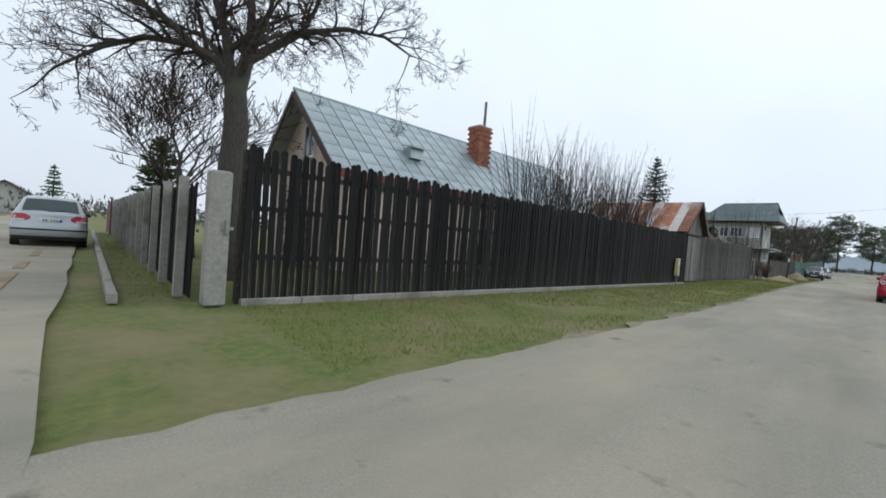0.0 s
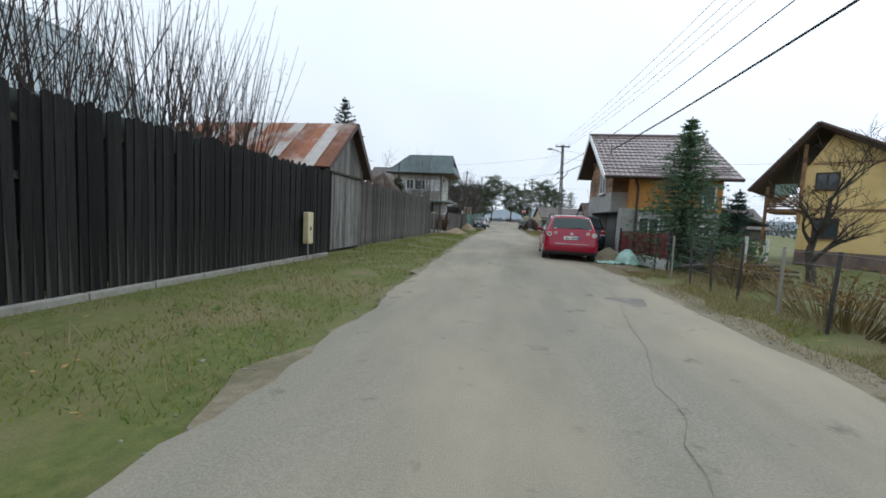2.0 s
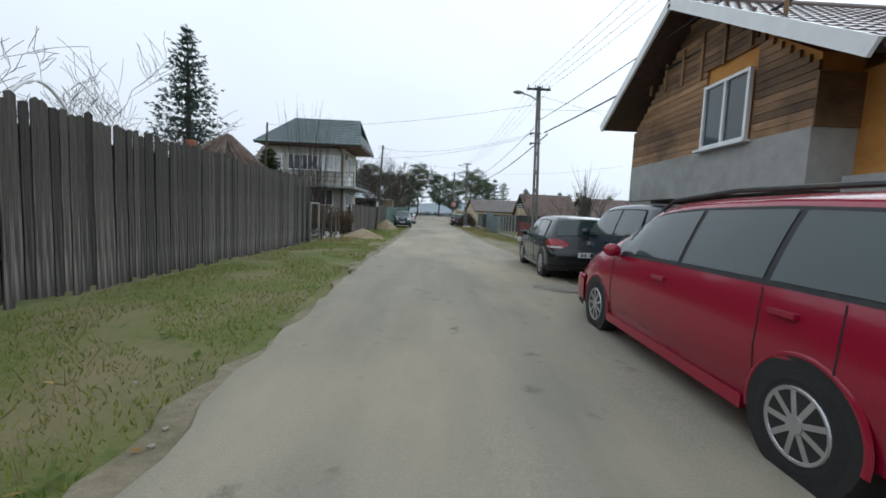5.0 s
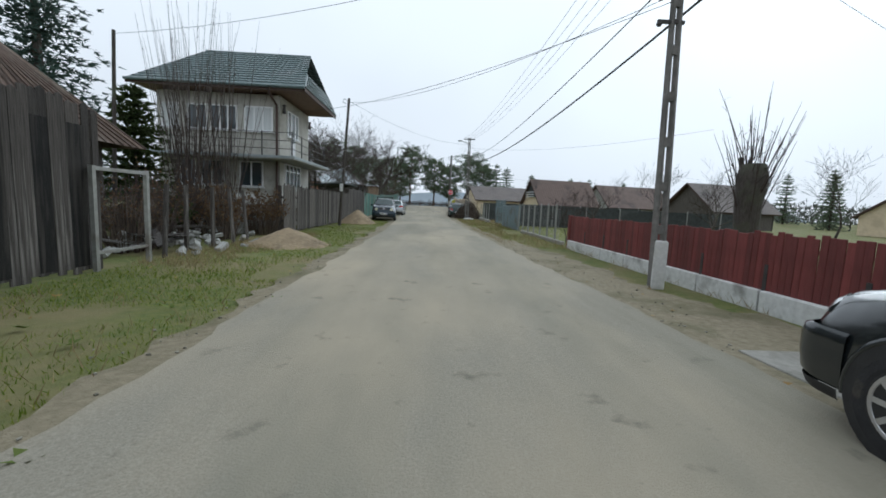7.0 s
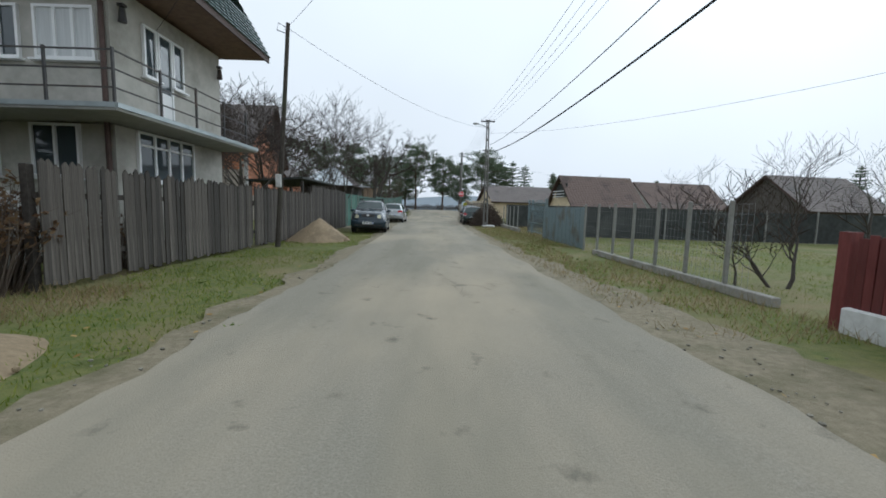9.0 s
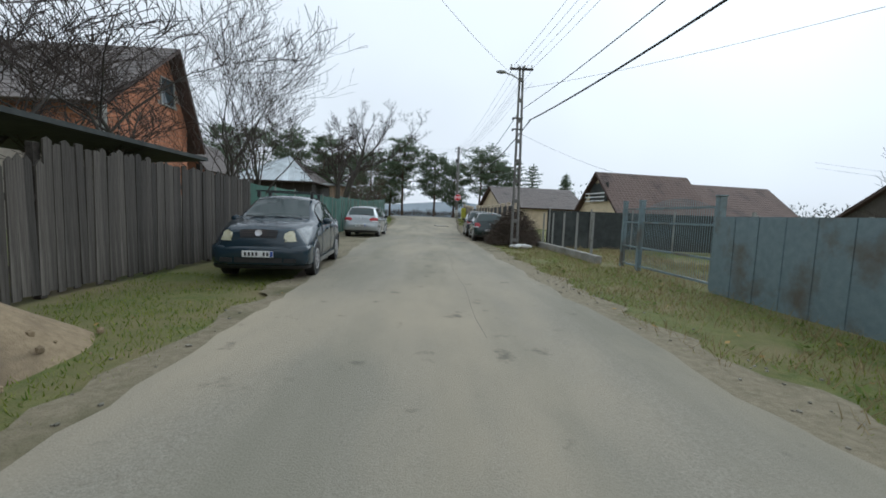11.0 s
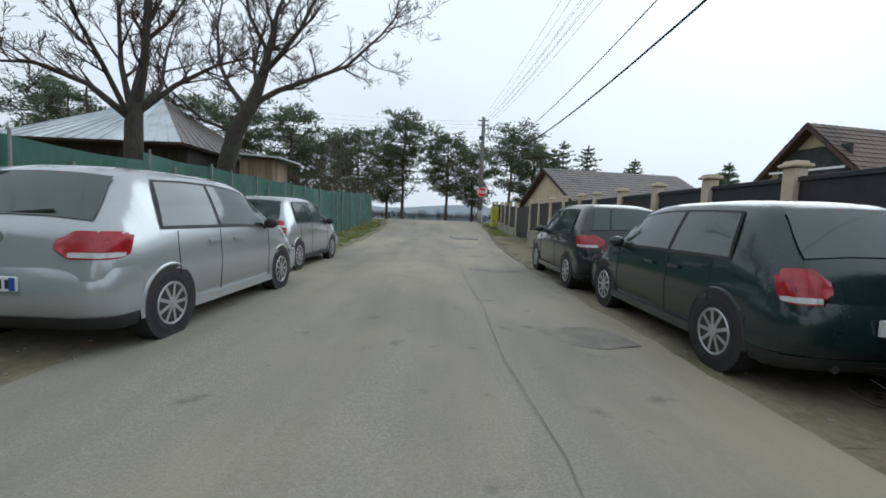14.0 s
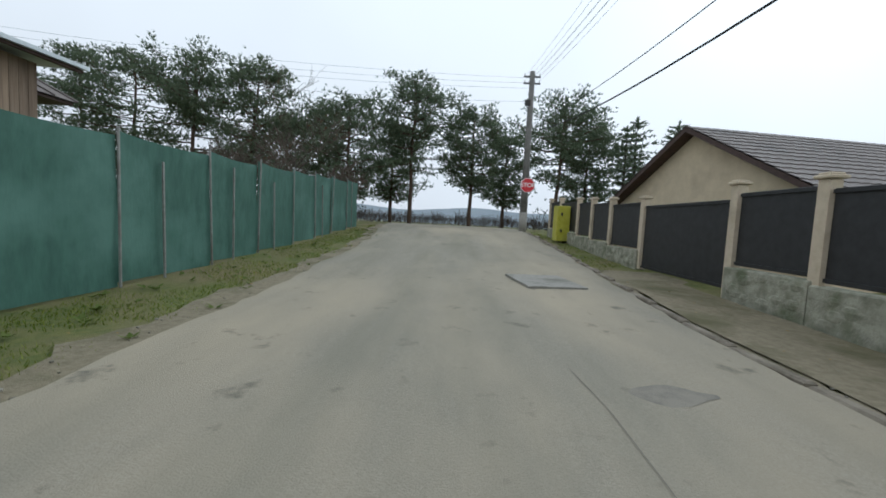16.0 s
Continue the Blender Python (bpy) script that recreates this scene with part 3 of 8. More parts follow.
for _ in range(300):
    x, y = R.choice(((R.uniform(-4.2, -1.4), R.uniform(14, 60)), (R.uniform(3.4, 5.6), R.uniform(56, 79)), (R.uniform(-5, -3.2), R.uniform(92, 112))))
    for k in range(R.randint(3, 6)):
        q = R.uniform(0, 6.28)
        l, w = R.uniform(0.05, 0.13), R.uniform(0.015, 0.035)
        d, u = Vector((math.cos(q), math.sin(q), 0.5)), Vector((-math.sin(q), math.cos(q), 0))
        p = Vector((x, y, rise(y)))
        weeds.add([p, p + d * l * 0.5 + u * w, p + d * l, p + d * l * 0.5 - u * w], [(0, 1, 2, 3)])
setting("verge_weeds", weeds, "weed", "low broad-leaved weeds in the verge", "weeds", kind="stuff")
bits = Shape()
for _ in range(1500):
    side_x = R.random()
    y = R.uniform(12, 112)
    x = left_edge(y) - abs(R.gauss(0, 0.35)) if side_x < 0.4 else right_edge(y) + abs(R.gauss(0.1, 0.5))
    r = R.uniform(0.006, 0.022)
    bits.ball((x, y, rise(y) + 0.02), r, 5, 3, (R.uniform(0.7, 1.4), R.uniform(0.7, 1.4), 0.6))
setting("road_gravel", bits, "stone_bits", "loose gravel along the road edges", "gravel", kind="stuff")
leaves = Shape()
for _ in range(900):
    y = R.uniform(10, 112)
    x = R.choice((R.uniform(-4.4, -1.2), R.uniform(2.9, 5.2)))
    q, l = R.uniform(0, 6.28), R.uniform(0.02, 0.05)
    p = Vector((x, y, rise(y) + 0.03))
    d, u = Vector((math.cos(q), math.sin(q), R.uniform(-0.2, 0.3))) * l, Vector((-math.sin(q), math.cos(q), 0.2)) * l * 0.5
    leaves.add([p - d, p + u, p + d, p - u], [(0, 1, 2, 3)])
setting("fallen_leaves", leaves, "leaf_dry", "scattered dry fallen leaves", "leaves", kind="stuff")


# ---------- building helpers ----------
def tile_sheet(a, e, u, rows, period=0.22, wave=0.018, step=0.03):
    """Overlapping rows of wavy tiles from the eave corner a, along e, up the slope u."""
    a, e, u = Vector(a), Vector(e), Vector(u)
    n = e.cross(u).normalized()
    m = max(8, int(e.length / period * 4))
    s = Shape()
    for k in range(rows):
        vs = []
        for up, lift in ((k / rows, step), ((k + 1.08) / rows, 0.004)):
            for i in range(m + 1):
                q = i / m
                vs.append(a + e * q + u * min(up, 1.0) + n * (lift + wave * (0.5 + 0.5 * math.sin(2 * math.pi * q * e.length / period))))
        low = [p - n * (step + wave) for p in vs[: m + 1]]
        vs += low
        fs = [(i, i + 1, m + 2 + i, m + 1 + i) for i in range(m)] + [(2 * m + 2 + i, 2 * m + 3 + i, i + 1, i) for i in range(m)]
        s.add(vs, fs)
    return s


def deck(a, e, u, thick=0.12):
    """The boarding under a roof slope."""
    a, e, u = Vector(a), Vector(e), Vector(u)
    n = e.cross(u).normalized()
    top = [a, a + e, a + e + u, a + u]
    return Shape().add([p - n * 0.01 for p in top] + [p - n * thick for p in top], [(0, 1, 2, 3), (7, 6, 5, 4), (0, 4, 5, 1), (1, 5, 6, 2), (2, 6, 7, 3), (3, 7, 4, 0)])


def window(parent, at, w, h, turn=0.0, mullions=1, frame_material="white_pvc", backing="pane", transom=False, sill=True, name="window"):
    """A window that faces -y before it is turned."""
    m = pose(*at, 0, 0, turn)
    b = 0.055
    rim = []
    for y in (-0.055, 0.015):
        for q in (0.0, b):
            rim += [m @ Vector((i * (w / 2 - q), y, j * (h / 2 - q))) for i, j in ((-1, -1), (1, -1), (1, 1), (-1, 1))]
    fs = []
    for i in range(4):
        k = (i + 1) % 4
        fs += [(i, k, 4 + k, 4 + i), (8 + k, 8 + i, 12 + i, 12 + k), (k, i, 8 + i, 8 + k), (4 + i, 4 + k, 12 + k, 12 + i)]
    ob = part(name, Shape().add(rim, fs), frame_material, parent)
    n = mullions + 1
    pw = (w - 2 * b) / n
    for k in range(mullions):
        part("mullion", Shape().box(m @ Vector((-w / 2 + b + pw * (k + 1), -0.022, 0)), (b, 0.07, h - 2 * b), m), frame_material, ob)
    if transom:
        for k in range(n):
            part("transom", Shape().box(m @ Vector((-w / 2 + b + pw * (k + 0.5), -0.02, h * 0.22)), (pw - b, 0.06, b * 0.9), m), frame_material, ob)
    for k in range(n):
        part("pane", Shape().box(m @ Vector((-w / 2 + b + pw * (k + 0.5), -0.006, 0)), (pw, 0.02, h - 2 * b), m), backing, ob)
    if sill:
        part("sill", Shape().box(m @ Vector((0, -0.06, -h / 2 - 0.025)), (w + 0.14, 0.14, 0.04), m), frame_material if frame_material != "iron_dark" else "concrete", ob)
    return ob


def wall_box(x0, x1, y0, y1, z0, z1):
    return Shape().box(((x0 + x1) / 2, (y0 + y1) / 2, (z0 + z1) / 2), (x1 - x0, y1 - y0, z1 - z0))


def gable_wall(axis, at, thick, lo, hi, base, eave, peak_at, peak):
    """A wall with a gable: axis 'x' means the wall lies in a plane of constant x."""
    out = [(lo, base), (hi, base), (hi, eave), (peak_at, peak), (lo, eave)]
    s = Shape()
    n = len(out)
    if axis == "x":
        vs = [(at, q, z) for q, z in out] + [(at + thick, q, z) for q, z in out]
    else:
        vs = [(q, at, z) for q, z in out] + [(q, at + thick, z) for q, z in out]
    fs = [tuple(range(n)), tuple(range(2 * n - 1, n - 1, -1))] + [(i, n + i, n + (i + 1) % n, (i + 1) % n) for i in range(n)]
    return s.add(vs, fs)


def board_mesh(w, h, d, material, top="flat", seed=0):
    """One fence board standing on z = 0; its face looks to +x and -x."""
    rr = random.Random(seed)
    if top == "round":
        prof = [(-w / 2, 0), (w / 2, 0), (w / 2, h - w * 0.35), (w * 0.3, h - 0.02), (0, h), (-w * 0.3, h - 0.02), (-w / 2, h - w * 0.35)]
    elif top == "point":
        prof = [(-w / 2, 0), (w / 2, 0), (w / 2, h - w * 0.6), (0, h), (-w / 2, h - w * 0.6)]
    else:
        prof = [(-w / 2, 0), (w / 2, 0), (w / 2, h - rr.uniform(0, 0.05)), (0, h), (-w / 2, h - rr.uniform(0, 0.05))]
    n = len(prof)
    vs = [(-d / 2, a, z) for a, z in prof] + [(d / 2, a, z) for a, z in prof]
    fs = [tuple(range(n - 1, -1, -1)), tuple(range(n, 2 * n))] + [(i, (i + 1) % n, n + (i + 1) % n, n + i) for i in range(n)]
    return Shape().add(vs, fs).mesh("board", material)


def board_fence(name, label, x_of, y0, y1, height, pitch, width, material, top, posts=2.4, post_material="rail", rails=(0.35, 0.8), jitter=0.03, gap_chance=0.0, base=0.03, rail_side=-1, group=""):
    ob = thing(name, (x_of(y0), y0, 0), label, "fence", group)
    kinds = [board_mesh(width * k, height * q, 0.024, material, top, i) for i, (k, q) in enumerate(((1, 1), (0.94, 0.985), (1.05, 1.01), (0.9, 0.97), (1, 0.992)))]
    n = int((y1 - y0) / pitch)
    for k in range(n):
        y = y0 + (k + 0.5) * pitch
        if R.random() < gap_chance:
            continue
        piece("board", R.choice(kinds), ob, (x_of(y) - x_of(y0) + R.uniform(-0.008, 0.008), y - y0, rise(y) + base + R.uniform(-jitter, jitter)), (R.gauss(0, 0.5), 0, R.gauss(0, 1.2)))
    for q in rails:
        m = max(1, int((y1 - y0) / posts))
        for k in range(m):
            s = Shape()
            a, b = y0 + (y1 - y0) * k / m, y0 + (y1 - y0) * (k + 1) / m
            s.box((x_of((a + b) / 2) - x_of(y0) + rail_side * 0.045, (a + b) / 2 - y0, rise((a + b) / 2) + height * q), (0.05, b - a, 0.09))
            part("rail", s, post_material, ob)
    m = max(1, int((y1 - y0) / posts))
    post = Shape().slab((0, 0, height * 0.5), (0.1, 0.1, height), 0.012).mesh("post", post_material)
    for k in range(m + 1):
        y = y0 + (y1 - y0) * k / m
        piece("post", post, ob, (x_of(y) - x_of(y0) + rail_side * 0.12, y - y0, rise(y) - 0.02))
    return ob


# ---------- left side: tarred board fence and gate post ----------
dark = board_fence("board_fence", "tall tarred black board fence with rounded tops", lambda y: -4.62 + 0.006 * (y - 8), 8.1, 29.4, 2.52, 0.128, 0.108, "wood_black", "round", 2.1, "rail", (0.3, 0.62, 0.88), 0.02, 0.0, 0.06)
foot = Shape()
for k in range(21):
    foot.slab((-4.58 + 0.006 * k, 8.6 + k * 1.0, 0.01), (0.14, 0.98, 0.14), 0.015)
setting("fence_footing", foot, "concrete", "narrow concrete footing under the black fence", "footing")
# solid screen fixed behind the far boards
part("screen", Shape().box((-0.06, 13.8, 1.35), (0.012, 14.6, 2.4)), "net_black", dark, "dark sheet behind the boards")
gp = thing("gate_post", (-4.62, 7.72, 0), "square mossy concrete gate post", "gate post")
part("shaft", Shape().slab((0, 0, 1.03), (0.27, 0.30, 2.08), 0.03), "concrete", gp)
part("hinge", Shape().tube((0.155, 0.1, 1.1), (0.155, 0.1, 1.32), 0.025).box((0.13, 0.12, 1.2), (0.05, 0.16, 0.05)), "steel_grey", gp, "bright steel hinge")
mb = thing("meter_box", (-4.36, 27.75, 0.42), "narrow cream metal meter box on the black fence", "meter box")
part("case", Shape().slab((0, 0, 0.43), (0.14, 0.28, 0.86), 0.02), "box_cream", mb)
part("lock_plate", Shape().box((0.075, 0.0, 0.42), (0.012, 0.07, 0.09)), "iron_dark", mb, "black lock plate")
part("conduit", Shape().tube((0, 0, -0.42), (0, 0, 0.02), 0.025), "steel_grey", mb)

# fence along the side street
sf_ob = thing("panel_fence", (-5.0, 7.45, 0), "dark board fence with pale concrete posts", "fence")
for k in range(14):
    part("post", Shape().slab((-0.5 - k * 1.75, -0.06, 1.0), (0.13, 0.13, 2.0), 0.012), "concrete", sf_ob)
pm = [board_mesh(0.14 * q, 1.85 * h, 0.024, "wood_black", "flat", i) for i, (q, h) in enumerate(((1, 1), (0.95, 0.98), (1.04, 1.01)))]
for k in range(160):
    piece("board", R.choice(pm), sf_ob, (-0.2 - k * 0.15, 0.05, 0.03), (0, R.gauss(0, 0.5), 90))
red_gate = thing("red_gate", (-30.5, 7.3, 0), "dull red metal gate", "gate")
part("leaf", Shape().slab((0, 0, 1.0), (4.2, 0.06, 1.9), 0.01), "fence_red", red_gate)
part("frame", Shape().box((-2.15, 0, 1.05), (0.1, 0.1, 2.1)).box((2.15, 0, 1.05), (0.1, 0.1, 2.1)), "iron_dark", red_gate)

# ---------- left: long house with grey sheet-metal roof ----------
bx0, bx1, by0, by1, beave, bpeak, bmid = -16.0, -9.35, 12.3, 28.2, 3.35, 6.35, -12.6
barn = thing("long_house", (0, 0, 0), "long pink-plastered house under a worn grey sheet-metal roof", "house")
part("wall", wall_box(bx1 - 0.3, bx1, by0 + 0.3, by1, 0, beave), "plaster_pink", barn)
part("wall", wall_box(bx0, bx0 + 0.3, by0 + 0.3, by1, 0, beave), "plaster_pink", barn)
gw = part("gable", gable_wall("y", by0, 0.3, bx0, bx1, 0, beave, bmid, bpeak - 0.12), "plaster_pink", barn)
part("gable", gable_wall("y", by1, 0.3, bx0, bx1, 0, beave, bmid, bpeak - 0.12), "plaster_pink", barn)
window(barn, (bmid + 0.35, by0 - 0.01, 4.55), 0.95, 1.25, 0, 1)
slope_e = Vector((bmid - (bx1 + 0.45), 0, bpeak - (beave - 0.2)))
rows, cols, r_len = 7, 27, by1 - by0 + 1.2
part("roof_deck", deck((bx1 + 0.45, by0 - 0.6, beave - 0.2), (0, r_len, 0), slope_e), "eave_dark", barn)
part("roof_deck", deck((bx0 - 0.45, by1 + 0.6, beave - 0.2), (0, -r_len, 0), (bmid - bx0 + 0.45, 0, bpeak - beave + 0.2)), "zinc", barn)
part("fascia", Shape().box((bx1 + 0.47, (by0 + by1) / 2, beave - 0.26), (0.05, r_len, 0.26)), "eave_wine", barn, "dark red eave board")
part("verge_board", Shape().box((bmid + (bx1 + 0.45 - bmid) / 2, by0 - 0.62, (beave - 0.3 + bpeak) / 2 - 0.05), (slope_e.length, 0.05, 0.2), Matrix.Rotation(-math.atan2(slope_e.z, slope_e.x) + math.pi, 4, "Y")), "eave_dark", barn)
part("verge_board", Shape().box((bmid + (bx0 - 0.45 - bmid) / 2, by0 - 0.62, (beave - 0.3 + bpeak) / 2 - 0.05), (slope_e.length, 0.05, 0.2), Matrix.Rotation(-math.atan2(slope_e.z, -slope_e.x), 4, "Y")), "eave_dark", barn)
sw, sh = r_len / cols, slope_e.length / rows
sheet_kinds = []
for q in (1.0, 0.985):
    s = Shape().box((0, 0, 0.012), (sw * q - 0.02, sh - 0.015, 0.022))
    s.box((-sw / 2, 0, 0.026), (0.018, sh, 0.05)).box((0, -sh / 2 + 0.01, 0.016), (sw, 0.02, 0.03))
    sheet_kinds.append(s.mesh("roof_sheet", "zinc"))
ex, uy = Vector((0, 1, 0)), slope_e.normalized()
nz = ex.cross(uy)
base_turn = Matrix((ex, uy, nz)).transposed().to_4x4()
for r in range(rows):
    for c in range(cols):
        p = Vector((bx1 + 0.45, by0 - 0.6, beave - 0.2)) + ex * (sw * (c + 0.5)) + uy * (sh * (r + 0.5)) + nz * 0.012
        ob = new("roof_sheet", R.choice(sheet_kinds))
        ob.parent = barn
        ob.matrix_basis = Matrix.Translation(p) @ base_turn @ pose(0, 0, 0, 0, 0, R.gauss(0, 0.3))
part("ridge_cap", Shape().tube((bmid, by0 - 0.65, bpeak + 0.03), (bmid, by1 + 0.6, bpeak + 0.03), 0.07, n=8), "zinc", barn)
# brick chimney with a pipe
chim = thing("chimney", (-11.3, 20.35, 4.75), "red brick chimney with a rusty stove pipe", "chimney")
part("core", Shape().box((0, 0, 1.02), (0.66, 0.76, 2.05)), "mortar", chim)
bk = Shape().slab((0, 0, 0), (0.245, 0.075, 0.105), 0.008).mesh("brick", "brick")
for r in range(17):
    z = 0.1 + r * 0.12
    grow = 0.03 if r in (15, 16) else 0.0
    for k in range(3):
        o = (k - 1) * 0.26 + (0.06 if r % 2 else -0.06)
        for sgn in (-1, 1):
            piece("brick", bk, chim, (o * 0.98, sgn * (0.38 + grow), z), (0, 0, R.gauss(0, 1)))
            piece("brick", bk, chim, (sgn * (0.335 + grow), o, z), (0, 0, 90 + R.gauss(0, 1)))
part("cap", Shape().slab((0, 0, 2.1), (0.80, 0.90, 0.08), 0.02), "mortar", chim)
part("pipe", Shape().tube((0.1, 0.15, 2.1), (0.1, 0.15, 3.4), 0.07, 0.065, 10), "rust_tin", chim, "rusty stove pipe")
dorm = thing("roof_hatch", (-10.35, 15.6, 4.42), "small pale sheet-metal roof hatch", "roof hatch")
part("box", Shape().box((0.1, 0, 0.1), (0.5, 0.62, 0.42)), "zinc", dorm)
part("lid", Shape().box((0.15, 0, 0.36), (0.75, 0.78, 0.05), pose(0, 0, 0, 0, 12, 0)), "zinc_white", dorm, "pale metal lid")

# ---------- left: old shed with rusty striped roof ----------
sx0, sx1, sy0, sy1, seave, speak, smid = -11.5, -4.78, 29.5, 32.6, 2.78, 4.45, 31.3
shed = thing("shed", (0, 0, 0), "old weathered wooden shed with a rusty striped tin roof", "shed")
part("wall", wall_box(sx0, sx1 - 0.05, sy0, sy0 + 0.08, 0, seave), "wood_black", shed)
part("wall", wall_box(sx0, sx1 - 0.05, sy1 - 0.08, sy1, 0, seave), "wood_grey", shed)
part("wall", gable_wall("x", sx0, 0.08, sy0, sy1, 0, seave, smid, speak - 0.1), "wood_grey", shed)
part("lining", gable_wall("x", sx1 - 0.08, 0.04, sy0, sy1, 0, seave, smid, speak - 0.1), "wood_black", shed)
for k in range(21):
    y = sy0 + 0.075 + k * 0.148
    top = min(float(np.interp(q, (sy0 - 0.35, smid, sy1 + 0.3), (seave - 0.1, speak, seave - 0.1))) for q in (y - 0.07, y + 0.07)) - 0.03
    low = Shape().box((sx1, y, 1.32), (0.03, 0.14, 2.5))
    part("board", low, "wood_pale", shed)
    if top > 2.75:
        part("board", Shape().box((sx1 + 0.03, y, (2.66 + top) / 2), (0.03, 0.14, top - 2.66)), "wood_pale", shed)
part("ledge", Shape().box((sx1 + 0.05, (sy0 + sy1) / 2, 2.62), (0.07, sy1 - sy0, 0.06)), "rail", shed)
for side_y, sgn in ((sy0 - 0.35, 1), (sy1 + 0.3, -1)):
    up = Vector((0, smid - side_y, speak - (seave - 0.1)))
    e = Vector((sx1 + 0.3 - sx0, 0, 0))
    a = Vector((sx0, side_y, seave - 0.1)) if sgn == 1 else Vector((sx1 + 0.3, side_y, seave - 0.1))
    e = e if sgn == 1 else -e
    part("roof_deck", deck(a, e, up, 0.06), "eave_dark", shed)
    n_c = 15
    nrm = e.cross(up).normalized()
    for c in range(n_c):
        s = Shape()
        q0, q1 = a + e * (c / n_c), a + e * ((c + 1) / n_c)
        s.add([q0 + nrm * 0.02, q1 + nrm * 0.02, q1 + up + nrm * 0.02, q0 + up + nrm * 0.02, q0 - nrm * 0.005, q1 - nrm * 0.005, q1 + up - nrm * 0.005, q0 + up - nrm * 0.005], [(0, 1, 2, 3), (0, 4, 5, 1), (1, 5, 6, 2), (2, 6, 7, 3), (3, 7, 4, 0)])
        s.tube(q0 + nrm * 0.03, q0 + up + nrm * 0.03, 0.022, n=5)
        part("roof_sheet", s, "rust" if c % 3 != 1 else "sheet_pale", shed)
part("verge_board", Shape().box((sx1 + 0.31, (sy1 + 0.3 + smid) / 2, (seave - 0.1 + speak) / 2 - 0.05), (0.06, math.hypot(sy1 + 0.3 - smid, speak - seave + 0.1), 0.2), Matrix.Rotation(math.atan2(seave - 0.1 - speak, sy1 + 0.3 - smid), 4, "X")), "eave_dark", shed)
part("verge_board", Shape().box((sx1 + 0.31, (sy0 - 0.35 + smid) / 2, (seave - 0.1 + speak) / 2 - 0.05), (0.06, math.hypot(smid - sy0 + 0.35, speak - seave + 0.1), 0.1), Matrix.Rotation(math.atan2(speak - seave + 0.1, smid - sy0 + 0.35), 4, "X")), "eave_dark", shed)
part("bracket", Shape().tube((-7.5, 29.2, 2.6), (-7.5, 29.2, 3.05), 0.025).tube((-7.5, 29.2, 3.05), (-9.6, 29.2, 3.2), 0.022), "rust_tin", shed, "rusty bent pipe")

# ---------- left: weathered board fence, hoop, low rusty roof ----------
grey = board_fence("board_fence", "tall weathered grey board fence", lambda y: -4.95 - 0.004 * (y - 33), 32.7, 47.6, 2.62, 0.135, 0.125, "wood_grey", "flat", 2.3, "rail", (0.25, 0.78), 0.05, 0.0, 0.03)
# added near-black sheet: gives the gaps between the boards their shade by colour
part("screen", Shape().box((-0.05, 7.4, 1.2), (0.012, 14.4, 2.2)), "wood_black", grey, "added dark sheet that shades the gaps between the boards")
hoop = thing("hoop", (-6.3, 37.5, 0), "bent white plastic pipe hoop behind the fence", "hoop")
part("pipe", Shape().chain([(0, -0.75 + 1.5 * k / 14, 2.55 + 0.75 * math.sin(math.pi * k / 14)) for k in range(15)], [0.03] * 15, 6), "sign_white", hoop)
part("stake", Shape().tube((0, -0.75, -0.05), (0, -0.75, 2.57), 0.03).tube((0, 0.75, -0.05), (0, 0.75, 2.57), 0.03), "sign_white", hoop)
tin = thing("low_house", (0, 0, 0), "low house with a rusty ribbed tin hip roof", "house")
part("wall", wall_box(-12.2, -8.7, 49.1, 52.3, -0.6, 2.6), "wood_brown", tin)
apex_a, apex_b = Vector((-9.65, 49.9, 4.75)), Vector((-9.65, 50.3, 4.75))
cn = [Vector((-12.9, 48.4, 2.55)), Vector((-8.0, 48.4, 2.55)), Vector((-8.0, 53.0, 2.55)), Vector((-12.9, 53.0, 2.55))]
for quad in ((cn[0], cn[1], apex_a, apex_a), (cn[1], cn[2], apex_b, apex_a), (cn[2], cn[3], apex_b, apex_b), (cn[3], cn[0], apex_a, apex_b)):
    nseg = 16
    for k in range(nseg):
        s = Shape()
        a0, a1 = quad[0].lerp(quad[1], k / nseg), quad[0].lerp(quad[1], (k + 1) / nseg)
        b0, b1 = quad[3].lerp(quad[2], k / nseg), quad[3].lerp(quad[2], (k + 1) / nseg)
        nn = (a1 - a0).cross(b0 - a0).normalized()
        s.add([a0, a1, b1, b0], [(0, 1, 2, 3)])
        s.tube(a0 + nn * 0.02, b0 + nn * 0.02, 0.03, n=4)
        part("roof_sheet", s, "rust_tin", tin)
part("chimney", Shape().slab((-11.0, 49.4, 3.95), (0.36, 0.36, 0.75), 0.015), "brick", tin)
part("flue", Shape().tube((-11.0, 49.4, 4.25), (-10.93, 49.4, 5.15), 0.045, n=8).tube((-10.93, 49.4, 5.18), (-10.92, 49.4, 5.24), 0.075, 0.03, 8), "iron_dark", tin, "thin dark stove pipe")
for k in range(7):
    top = apex_a.lerp(cn[1], 0.12 + 0.1 * k) + Vector((-0.12 * (k % 3), -0.05 - 0.03 * k, 0.1))
    low = top.lerp(cn[1] + Vector((-0.5 * (k % 2) - 0.2, 0.2 * (k % 3), 0.1)), 0.3)
    part("lath", Shape().tube(top, low, 0.022, n=4), "rail", tin, "loose weathered lath on the roof")


